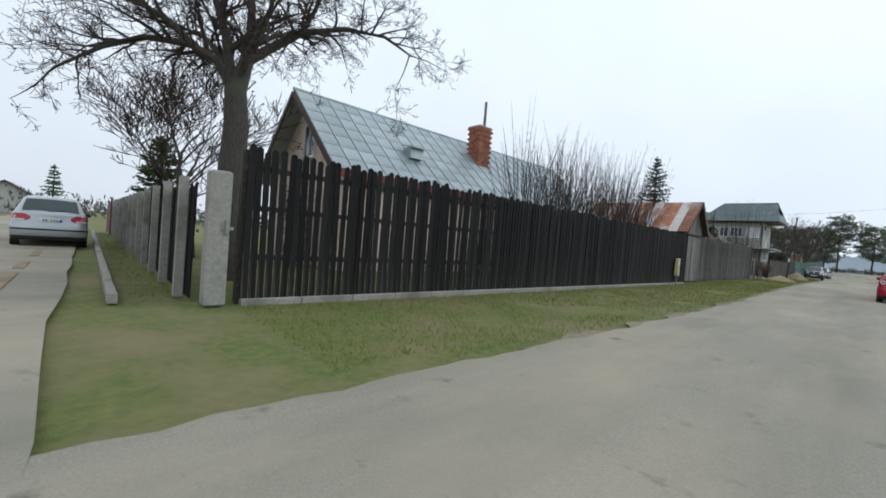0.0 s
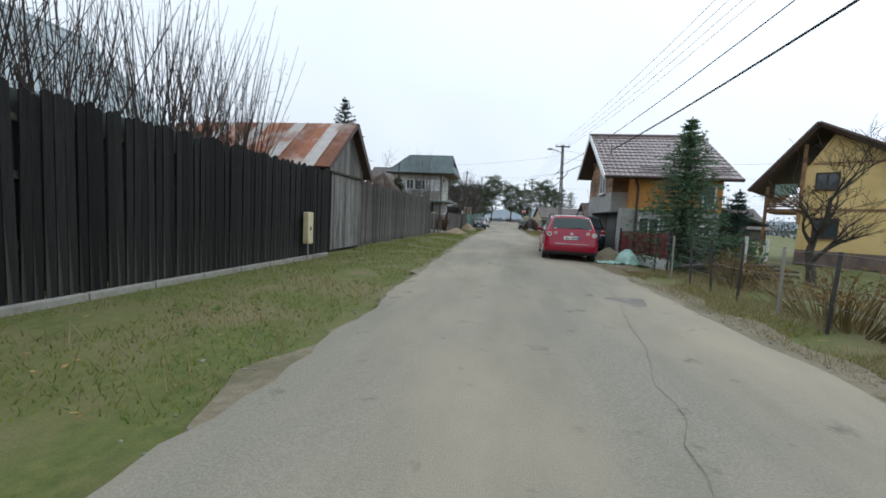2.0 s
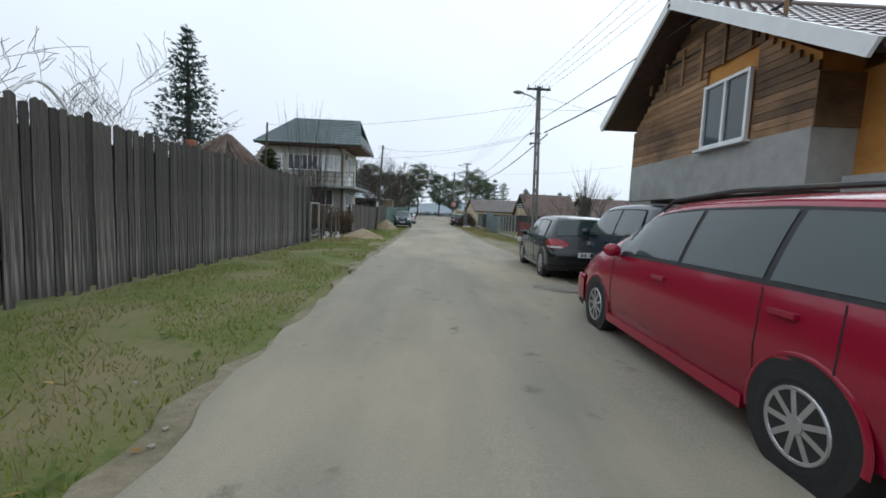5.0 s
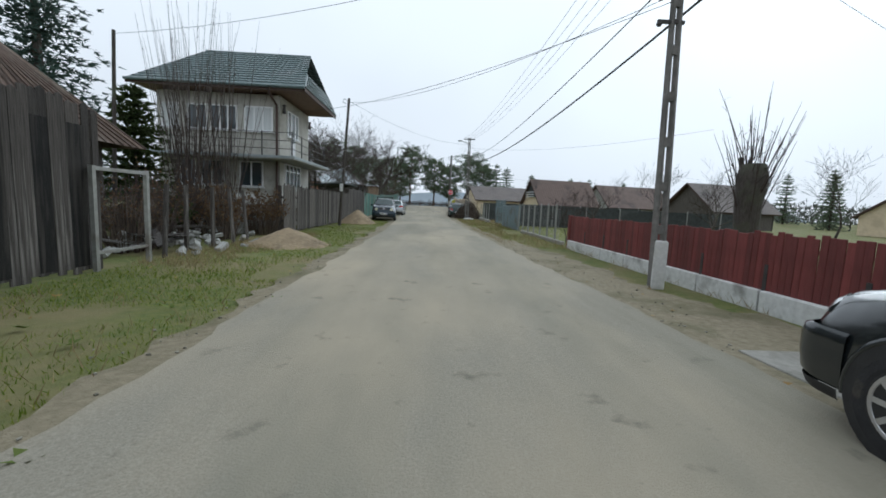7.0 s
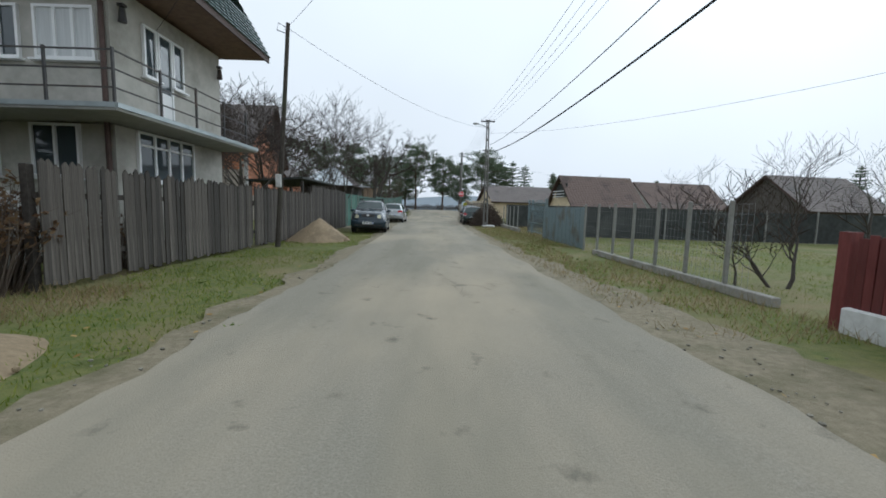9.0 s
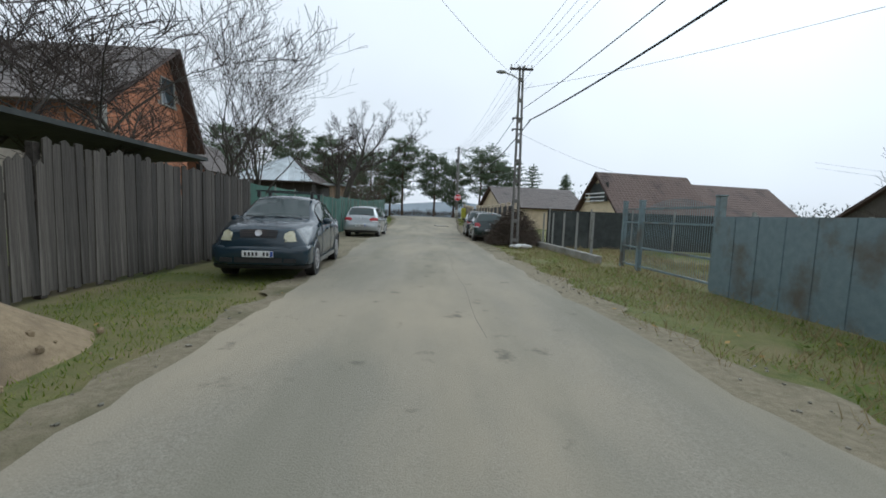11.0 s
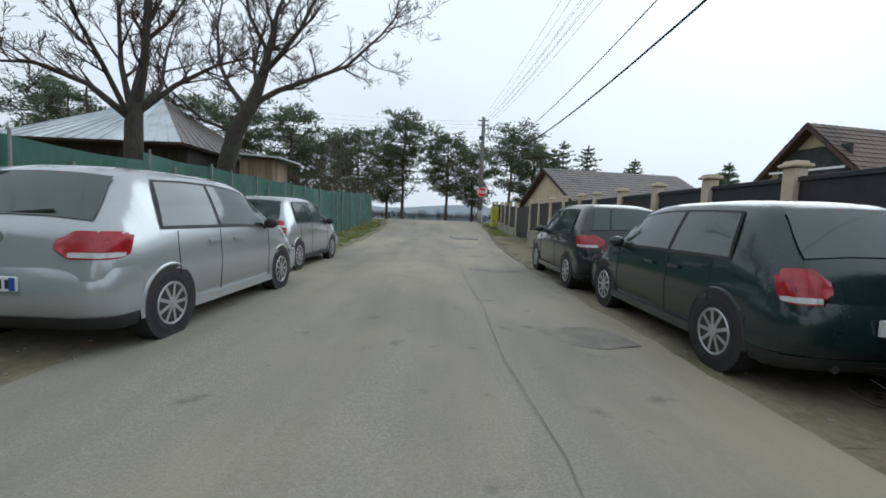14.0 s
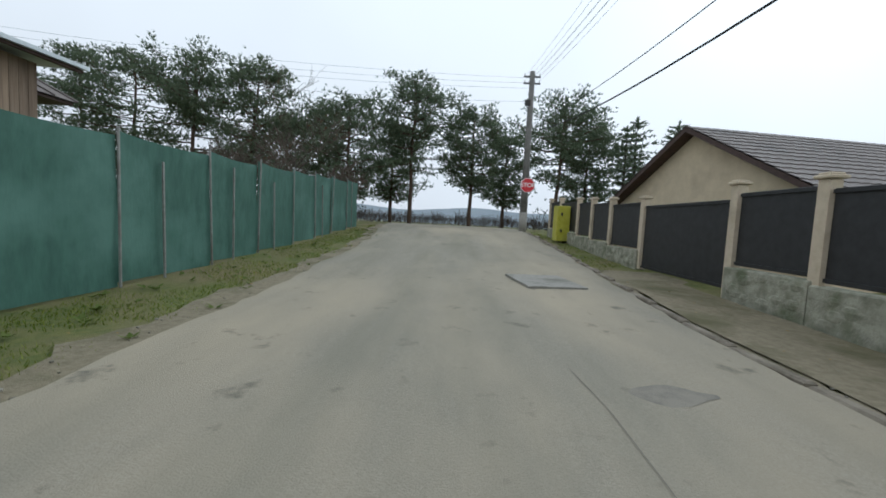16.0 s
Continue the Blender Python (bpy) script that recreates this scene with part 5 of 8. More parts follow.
# ---------- right: red fence on white blocks ----------
rf = thing("red_fence", (5.42, 43.6, 0), "dark red pale fence on limewashed concrete blocks", "fence", "red fences")
for k in range(8):
    part("base_block", Shape().slab((0, 0.68 + k * 1.36, 0.1), (0.2, 1.32, 0.36), 0.02), "concrete_white", rf)
    part("gap_post", Shape().box((0.02, k * 1.36, 0.3), (0.12, 0.06, 0.72)), "iron_dark", rf)
pale2 = [Shape().slab((0, 0, 0.46 * q), (0.02, 0.094, 0.92 * q), 0.006).mesh("pale", "fence_red") for q in (1, 0.98, 1.015)]
for k in range(104):
    piece("pale", R.choice(pale2), rf, (-0.02, 0.06 + k * 0.104, 0.2 + R.uniform(-0.015, 0.015)), (R.gauss(0, 0.6), 0, 0))
part("rail", Shape().box((0.02, 5.4, 0.42), (0.03, 10.8, 0.05)).box((0.02, 5.4, 0.92), (0.03, 10.8, 0.05)), "fence_red", rf)
part("end_post", Shape().box((0, 10.95, 0.55), (0.14, 0.14, 1.2)), "fence_red", rf)
part("screen", Shape().box((0.05, 7.6, 0.66), (0.01, 6.4, 0.85)), "fence_red", rf, "solid red sheet behind the pales")
apron = setting("concrete_apron", Shape().slab((4.35, 43.6, 0.0), (1.6, 1.7, 0.06), 0.01), "concrete", "worn concrete drive apron", "apron")

# ---------- right: wire fence on a low kerb, blue gate ----------
lw = thing("low_wall", (5.55, 55.6, 0), "low mossy concrete footing of the wire fence", "low wall", kind="structure")
part("footing", Shape().slab((0, 3.4, 0.05), (0.14, 13.6 - 6.8, 0.16), 0.015), "concrete", lw)
part("footing", Shape().slab((-0.1, 21.6, 0.1), (0.2, 6.6, 0.26), 0.02), "concrete", lw)
for k in range(12):
    y = 56.7 + k * 1.12 if k < 7 else 74.6 + (k - 7) * 1.35
    p = thing("fence_post", (5.58 if k < 7 else 5.5, y, 0), "grey steel post of the wire fence", "fence post", "steel fence posts")
    part("shaft", Shape().slab((0, 0, 0.78), (0.06, 0.06, 1.56), 0.008), "steel_grey", p)
for x, y0, n in ((5.58, 56.2, 8),):
    s = Shape()
    for z in np.linspace(0.15, 1.5, 9):
        s.chain([(x, y0 + k * 1.1, z) for k in range(n)], [0.002] * n, 3)
    for k in range(int((n - 1) * 1.1 / 0.13) if n == 8 else 0):
        s.tube((x, y0 + k * 0.13, 0.12), (x, y0 + k * 0.13, 1.5), 0.0025, n=3, caps=False)
    tagged(new("wire_mesh", s.mesh("wire_mesh", "wire_bare")), "thin wire fence mesh between steel posts", "wire mesh", kind="stuff")
tealf = thing("sheet_fence", (5.75, 63.9, 0), "teal grey corrugated sheet fence", "fence")
for k in range(22):
    part("sheet", Shape().box((0.012 * (k % 2), 0.13 + k * 0.255, 0.72), (0.02, 0.25, 1.5)), "steel_blue", tealf)
bg_ob = thing("steel_gate", (5.9, 69.6, 0), "grey-blue double steel gate with thin bars", "gate")
for y, w in ((0.0, 0.13), (2.85, 0.12), (3.75, 0.1)):
    part("post", Shape().slab((0, y, 0.93), (w, w, 1.86), 0.01), "steel_blue", bg_ob)
    part("post_cap", Shape().slab((0, y, 1.88), (w + 0.03, w + 0.03, 0.03), 0.006), "steel_blue", bg_ob)
for z in (0.12, 0.62, 1.3, 1.66):
    part("rail", Shape().box((0, 1.4, z), (0.04, 2.7, 0.045)), "steel_blue", bg_ob)
    part("rail", Shape().box((0, 3.3, z), (0.04, 0.86, 0.045)), "steel_blue", bg_ob)
barm = Shape().box((0, 0, 0), (0.009, 0.009, 1.0)).mesh("bar", "steel_blue")
for k in range(38):
    y = 0.1 + k * 0.072
    top = 1.66 + 0.22 * math.sin(math.pi * k / 37)
    piece("bar", barm, bg_ob, (0, y, (0.12 + top) / 2), size=(1, 1, top - 0.12))
for k in range(11):
    piece("bar", barm, bg_ob, (0, 2.92 + k * 0.075, 0.9), size=(1, 1, 1.5))
scr = thing("screen_fence", (5.7, 80.4, 0), "black screen netting on a far garden fence", "fence")
part("netting", Shape().box((7.8, -0.6, 0.85), (15.6, 0.02, 1.7), pose(0, 0, 0, 0, 0, -3)), "net_black", scr)
for k in range(9):
    part("post", Shape().box((0.1 + k * 1.9, -0.1 * k - 0.25, 0.9), (0.06, 0.06, 1.8)), "steel_grey", scr)
# a second screen behind the first garden
scr2 = thing("screen_fence", (7.0, 70.0, 0), "black screen netting round the neighbouring garden", "fence")
part("netting", Shape().box((9.0, 0, 0.75), (18.0, 0.02, 1.5), pose(0, 0, 0, 0, 0, -2)), "net_black", scr2)
for k in range(8):
    part("post", Shape().box((0.1 + k * 2.5, 0.2 - 0.1 * k, 0.8), (0.06, 0.06, 1.6)), "steel_grey", scr2)
sack = thing("sack", (4.2, 78.85, 0), "crumpled white sack lying by the pole", "sack")
s = Shape()
n, m = 18, 10
vs = []
for k in range(m + 1):
    for i in range(n):
        q, t = 2 * math.pi * i / n, k / m
        r = 0.17 * math.sin(math.pi * (0.06 + 0.88 * t)) ** 0.5 * (1 + 0.6 * noise.noise((math.cos(q) * 3, math.sin(q) * 3, t * 7)))
        vs.append(((t - 0.5) * 0.95, r * 1.3 * math.cos(q), max(0.0, 0.07 + r * 0.6 * math.sin(q))))
fs = [(k * n + i, k * n + (i + 1) % n, (k + 1) * n + (i + 1) % n, (k + 1) * n + i) for k in range(m) for i in range(n)]
part("bag", s.add(vs, fs), "sack", sack, smooth=True)

# ---------- right: pillared fence with stone base ----------
pf = thing("pillared_fence", (4.75, 83.0, 0), "cream pillared fence with dark panels on a stone base", "fence")
pil = [82.9, 84.5, 86.1, 87.7, 89.3, 90.9, 92.1, 93.75, 95.4, 97.2, 98.9, 102.3, 104.4, 106.1, 107.7, 110.3, 112.2]
cap_m = Shape().slab((0, 0, 0), (0.26, 0.26, 0.05), 0.012).slab((0, 0, 0.04), (0.19, 0.19, 0.04), 0.015).mesh("cap", "pillar_cream")
for k, y in enumerate(pil):
    z = rise(y)
    h = 2.05 if y < 100 else 1.85
    ob = part("pillar", Shape().slab((0, y - 83, z + h / 2), (0.17, 0.18, h), 0.012), "pillar_cream", pf)
    c = new("cap", cap_m)
    c.parent = ob
    c.matrix_basis = pose(0, y - 83, z + h + 0.03)
for a, b in zip(pil, pil[1:]):
    z = rise((a + b) / 2)
    gate = a in (98.9, 90.9)
    h = 2.0 if b < 100 else 1.8
    base_h = 0.06 if gate else 0.62 if b < 100 else 0.45
    if not gate:
        part("stone_base", Shape().slab((0.0, (a + b) / 2 - 83, z + base_h / 2 - 0.1), (0.28, b - a - 0.02, base_h + 0.2), 0.02), "stone_base", pf, "rough lichened stone base")
        for _ in range(int((b - a) * 9)):
            yy, zz = R.uniform(a + 0.15, b - 0.15), R.uniform(0.08, base_h - 0.08)
            st = Shape().ball((-0.135, yy - 83, z + zz), R.uniform(0.07, 0.13), 7, 4, (0.22, 1.2, 0.8))
            part("stone", st, "stone_base", pf)
    part("panel", Shape().slab((0.0, (a + b) / 2 - 83, z + (base_h + h - 0.08) / 2 + 0.03), (0.03, b - a - 0.2, h - 0.1 - base_h), 0.006), "panel_dark", pf)
    for zz in (z + base_h + 0.08, z + h - 0.1):
        part("panel_rail", Shape().box((-0.03, (a + b) / 2 - 83, zz), (0.03, b - a - 0.2, 0.05)), "panel_dark", pf)
gm = thing("meter_cabinet", (4.52, 87.3, 0), "pale grey meter cabinet against the pillared fence", "meter cabinet")
part("case", Shape().slab((0, 0, 0.98), (0.3, 0.55, 0.8), 0.02), "pillar_cream", gm)
part("hood", Shape().slab((-0.02, 0, 1.4), (0.36, 0.6, 0.05), 0.01), "concrete", gm)
part("stand", Shape().box((0, 0, 0.3), (0.12, 0.3, 0.62)), "concrete", gm)
part("dial", Shape().box((-0.155, 0.05, 1.08), (0.012, 0.16, 0.14)), "iron_dark", gm)
gbx = thing("gas_cabinet", (4.42, 109.0, rise(109)), "yellow-green metal gas cabinet beside the road", "gas cabinet")
part("case", Shape().slab((0, 0, 0.8), (0.5, 0.75, 1.5), 0.02), "gas_yellow", gbx)
part("door", Shape().slab((-0.26, 0, 0.85), (0.02, 0.66, 1.2), 0.006), "gas_yellow", gbx)
part("hinge", Shape().box((-0.1, -0.4, 1.2), (0.06, 0.05, 0.12)).box((-0.1, -0.4, 0.5), (0.06, 0.05, 0.12)), "iron_dark", gbx)

# ---------- right: beige house and houses behind ----------
def gable_house(name, label, x0, x1, y0, y1, base, eave, peak, wall, roof, over=0.4, ridge="x", rows=14, boarded=True, mid=None):
    """A plain gabled house whose ridge runs along the given axis."""
    ob = thing(name, (0, 0, 0), label, "house")
    cm = (y0 + y1) / 2 if ridge == "x" else (x0 + x1) / 2
    cm = cm if mid is None else mid
    if ridge == "x":
        part("gable", gable_wall("x", x0, 0.25, y0, y1, base, eave, cm, peak - 0.15), wall, ob)
        part("gable", gable_wall("x", x1 - 0.25, 0.25, y0, y1, base, eave, cm, peak - 0.15), wall, ob)
        part("wall", wall_box(x0 + 0.25, x1 - 0.25, y0, y0 + 0.25, base, eave), wall, ob)
        part("wall", wall_box(x0 + 0.25, x1 - 0.25, y1 - 0.25, y1, base, eave), wall, ob)
        e = Vector((x1 - x0 + 2 * over, 0, 0))
        sl = (peak - eave) / (cm - y0)
        s2 = (peak - eave) / (y1 - cm)
        sides = ((Vector((x0 - over, y0 - over, eave - over * sl)), e, Vector((0, cm - y0 + over, peak - eave + over * sl))),
                 (Vector((x1 + over, y1 + over, eave - over * s2)), -e, Vector((0, cm - y1 - over, peak - eave + over * s2))))
    else:
        part("gable", gable_wall("y", y0, 0.25, x0, x1, base, eave, cm, peak - 0.15), wall, ob)
        part("gable", gable_wall("y", y1 - 0.25, 0.25, x0, x1, base, eave, cm, peak - 0.15), wall, ob)
        part("wall", wall_box(x0, x0 + 0.25, y0 + 0.25, y1 - 0.25, base, eave), wall, ob)
        part("wall", wall_box(x1 - 0.25, x1, y0 + 0.25, y1 - 0.25, base, eave), wall, ob)
        e = Vector((0, y1 - y0 + 2 * over, 0))
        sl = (peak - eave) / (cm - x0)
        s2 = (peak - eave) / (x1 - cm)
        sides = ((Vector((x0 - over, y1 + over, eave - over * sl)), -e, Vector((cm - x0 + over, 0, peak - eave + over * sl))),
                 (Vector((x1 + over, y0 - over, eave - over * s2)), e, Vector((cm - x1 - over, 0, peak - eave + over * s2))))
    for a, ee, u in sides:
        part("roof_deck", deck(a, ee, u, 0.14), "eave_dark", ob)
        part("roof_tiles", tile_sheet(a, ee, u, rows, 0.33, 0.02, 0.03), roof, ob)
    return ob


def turned(ob, x, y, degrees):
    """Turns a house about a point of the plan."""
    ob.matrix_basis = pose(x, y, 0, 0, 0, degrees) @ pose(-x, -y, 0)
    return ob


bh = gable_house("beige_house", "beige plastered bungalow with a brown tile roof", 6.9, 15.4, 100.2, 107.6, 0.2, 2.5, 4.5, "plaster_beige", "tile_grey", 0.4)
turned(bh, 6.5, 103.9, 9)
tv = gable_house("chalet_house", "house with a steep brown tile roof and balcony", 14.2, 22.0, 91.3, 97.0, 0, 2.2, 5.25, "plaster_beige", "tile_brown", 0.5, rows=18)
part("balcony_rail", Shape().box((13.75, 94.1, 2.9), (0.05, 2.6, 0.08)).box((13.75, 94.1, 3.2), (0.05, 2.6, 0.08)).box((13.75, 94.1, 3.5), (0.05, 2.6, 0.08)), "sign_white", tv, "white balcony boards")
turned(tv, 13.7, 94.1, 10)
part("balcony_back", Shape().box((14.12, 94.1, 3.6), (0.1, 2.4, 1.5)), "net_black", tv)
turned(gable_house("grey_roof_house", "far house with a plain brown roof", 26.5, 37.0, 99.0, 106.0, 0, 2.4, 5.4, "plaster_grey", "tile_brown", 0.5), 26.5, 102.5, 10)
turned(gable_house("brown_roof_house", "far bungalow with a broad brown roof", 30.0, 48.0, 116.0, 126.0, 0, 2.6, 5.6, "plaster_beige", "tile_brown", 0.5), 30, 121, 10)
turned(gable_house("dark_roof_house", "far cottage with a weathered dark roof", 30.0, 38.0, 82.0, 89.0, 0, 2.2, 5.0, "wood_brown", "tile_grey", 0.5), 30, 85.5, 10)
turned(gable_house("red_roof_house", "far cottage with a dull red roof", 46.0, 53.0, 74.0, 81.0, 0, 2.2, 4.6, "plaster_beige", "tile_brownred", 0.4), 46, 77.5, 10)
turned(gable_house("low_barn", "low far barn with a rusty roof", 60.0, 70.0, 84.0, 90.0, 0, 2.2, 4.2, "plaster_old", "tile_brownred", 0.4), 60, 87, 10)

gable_house("far_cottage", "far pale cottage at the end of the side street", -96.0, -88.0, -7.0, 0.5, 0, 2.6, 5.0, "plaster_grey", "tile_brownred", 0.4)

# ---------- left: unfinished brick house, green net fence, pale roof ----------
kb = gable_house("brick_house", "unfinished red block house with a grey roof", -22.0, -13.7, 79.6, 85.6, 0, 5.9, 9.4, "mortar", "tile_grey", 0.7, rows=16, mid=84.0)
hb = Shape().slab((0, 0, 0), (0.03, 0.37, 0.19), 0.008).mesh("block", "hollow_brick")
hb2 = Shape().slab((0, 0, 0), (0.37, 0.03, 0.19), 0.008).mesh("block", "hollow_brick")
for r in range(38):
    z = 2.0 + r * 0.205
    lim = np.interp(z, (5.9, 9.3), (0, 1))
    a, b = 79.7 + 4.3 * lim, 85.5 - 1.5 * lim
    k = a
    while k < b - 0.2:
        if not (6.4 < z < 7.9 and 83.2 < k < 84.6):
            piece("block", hb, kb, (-13.69, k + 0.19, z))
        k += 0.395 if r % 2 else 0.39
    if z < 5.8 and r > 8:
        for i in range(18):
            piece("block", hb2, kb, (-13.95 - i * 0.395 - (0.2 if r % 2 else 0), 79.59, z))
window(kb, (-13.68, 83.95, 7.15), 1.1, 1.4, 90, 0, "plaster_grey", name="window")
part("pillar", wall_box(-13.75, -13.6, 79.55, 79.85, 0, 5.9), "plaster_grey", kb)
gfn = thing("net_fence", (-5.2, 74.0, 0), "green shade-net fence on thin grey posts", "fence")
ny = 74.0
while ny < 110.5:
    w = 2.1 + 0.45 * noise.noise((ny, 0, 0))
    h = 2.05 if ny < 86 else 2.2
    z = rise(ny + w / 2)
    s = Shape()
    mcol, mrow = 12, 8
    vs = []
    for j in range(mrow + 1):
        for i in range(mcol + 1):
            u, t = i / mcol, j / mrow
            sag = 0.04 * math.sin(math.pi * u) * t ** 3
            vs.append((0.035 * noise.noise((ny + u * 3, t * 2.5, 0)) - 0.03 * math.sin(math.pi * u) * (1 - abs(2 * t - 1)), ny - 74 + u * w, z + 0.02 + t * (h + 0.05 * noise.noise((ny * 3, 1, 1))) - sag))
    nv = len(vs)
    vs += [(x - 0.006, y, zz) for x, y, zz in vs]
    fs = []
    for j in range(mrow):
        for i in range(mcol):
            q = j * (mcol + 1) + i
            fs += [(q, q + 1, q + mcol + 2, q + mcol + 1), (nv + q + mcol + 1, nv + q + mcol + 2, nv + q + 1, nv + q)]
    part("net", s.add(vs, fs), "net_green", gfn, smooth=True)
    part("post", Shape().tube((0.05, ny - 74, z - 0.05), (0.05 + R.gauss(0, 0.02), ny - 74 + R.gauss(0, 0.03), z + h + 0.08), 0.02, n=6), "steel_grey", gfn)
    if R.random() < 0.7:
        part("stake", Shape().tube((0.06, ny - 74 + w * 0.4, z - 0.05), (0.04, ny - 74 + w * 0.4 + R.gauss(0, 0.04), z + h * R.uniform(0.75, 1.02)), 0.022, n=5), "steel_grey", gfn)
    ny += w
ph = thing("pale_roof_house", (0, 0, 0), "old low house with a pale sheet-metal pyramid roof", "house")
part("wall", wall_box(-14.7, -9.1, 94.2, 99.7, 0, 3.55), "wood_brown", ph)
ap = Vector((-11.8, 97.0, 5.85))
q = [Vector((-15.4, 93.4, 3.5)), Vector((-8.75, 93.4, 3.5)), Vector((-8.75, 100.5, 3.5)), Vector((-15.4, 100.5, 3.5))]
for i in range(4):
    a, b = q[i], q[(i + 1) % 4]
    for k in range(14):
        s = Shape()
        p0, p1 = a.lerp(b, k / 14), a.lerp(b, (k + 1) / 14)
        s.add([p0, p1, ap], [(0, 1, 2)])
        s.tube(p0 + Vector((0, 0, 0.02)), ap + Vector((0, 0, 0.02)), 0.025, 0.01, n=4)
        part("roof_sheet", s, "zinc_white" if i in (0, 3) else "tile_grey", ph)
part("soffit", Shape().box((-12.07, 96.95, 3.46), (6.5, 7.0, 0.06)), "eave_dark", ph)
bs = thing("brown_shed", (-7.5, 97.0, 0), "small weathered board shed with a flat sheet roof", "shed")
part("wall", Shape().box((0, 0, 1.7), (1.36, 1.56, 3.4)), "plaster_pink", bs)
for k in range(12):
    part("board", Shape().box((0.69, -0.72 + k * 0.131, 1.7), (0.025, 0.124, 3.4)), "shed_board", bs)
    part("board", Shape().box((-0.62 + k * 0.113, -0.79, 1.7), (0.106, 0.025, 3.4)), "shed_board", bs)
part("roof", Shape().box((0, 0, 3.52), (2.3, 2.4, 0.06), pose(0, 0, 0, 1, 3, 0)), "zinc_white", bs, "flat pale sheet-metal roof")
part("eave_beam", Shape().box((1.05, 0, 3.44), (0.06, 2.3, 0.09)), "eave_dark", bs)
ext = gable_house("brick_annex", "low red block annex with a grey roof", -15.4, -13.3, 86.6, 90.0, 0, 3.9, 5.2, "hollow_brick", "tile_grey", 0.4, ridge="y")


# ---------- trees ----------
def bare_tree(name, label, at, height, radius, spread, seed, forks=7, depth=4, lean=(0, 0), stems=1, fork_at=0.35, twig="twig", fan=5, droop=0.0, leaves_left=0, up=0.35, taper=0.72, fine_r=0.005, leaf=1.0):
    rr = random.Random(seed)
    ob = thing(name, at, label, "tree")
    wood, fine, rest = Shape(), Shape(), Shape()

    def limb(p, d, length, r, level):
        n = 5 if level < 2 else 4 if level < 3 else 3
        pts, radii, q = [p], [r], p
        dd = d.normalized()
        for k in range(n):
            dd = (dd + Vector((rr.gauss(0, 0.16), rr.gauss(0, 0.16), rr.gauss(0.03, 0.10) - droop * (level > 1)))).normalized()
            q = q + dd * (length / n)
            pts.append(q)
            radii.append(max(fine_r, r * (1 - (taper if level == 0 else 0.72) * (k + 1) / n)))
        (wood if level < 2 else fine).chain(pts, radii, 7 if level == 0 else 5 if level < 2 else 3)
        if level >= depth:
            if leaves_left and rr.random() < leaves_left:
                for _ in range(2):
                    e = Vector((rr.gauss(0, 1), rr.gauss(0, 1), rr.gauss(0, 1))) * 0.035 * leaf
                    f = e.cross(Vector((rr.random(), rr.random(), 1))).normalized() * 0.03 * leaf
                    rest.add([q - e, q + f, q + e, q - f], [(0, 1, 2, 3)])
            return
        count = forks if level == 0 else fan
        for i in range(count):
            t = rr.uniform(0.35 if level else fork_at, 1.0) if i else 1.0
            k = min(n - 1, int(t * n))
            p2 = pts[k].lerp(pts[k + 1], t * n - k if t < 1 else 1.0)
            a = rr.uniform(0, 6.28) if level else 6.28 * (i / count) + rr.gauss(0, 0.4)
            side = Vector((math.cos(a), math.sin(a), 0))
            bd = (dd * (0.55 + up) + side * (0.95 if level == 0 else 0.85) + Vector((0, 0, up * 0.6))).normalized()
            limb(p2, bd, length * rr.uniform(0.45, 0.72) * (spread if level == 0 else 1.0), radii[k] * rr.uniform(0.45, 0.62), level + 1)

    for s in range(stems):
        a = rr.uniform(0, 6.28)
        off = Vector((math.cos(a), math.sin(a), 0)) * (0.12 if stems > 1 else 0)
        d = Vector((lean[0], lean[1], 1)) + (off * 3 * rr.uniform(0.6, 1.6) if stems > 1 else Vector((0, 0, 0)))
        limb(off - Vector((0, 0, 0.1)), d, height * rr.uniform(0.5, 0.58), radius * (1 if stems == 1 else rr.uniform(0.45, 0.75)), 0)
    part("trunk", wood, "bark", ob, smooth=True)
    part("twig_mass", fine, twig, ob, kind="stuff")
    if leaves_left:
        part("foliage", rest, "bronze_leaf", ob, kind="stuff")
    return ob


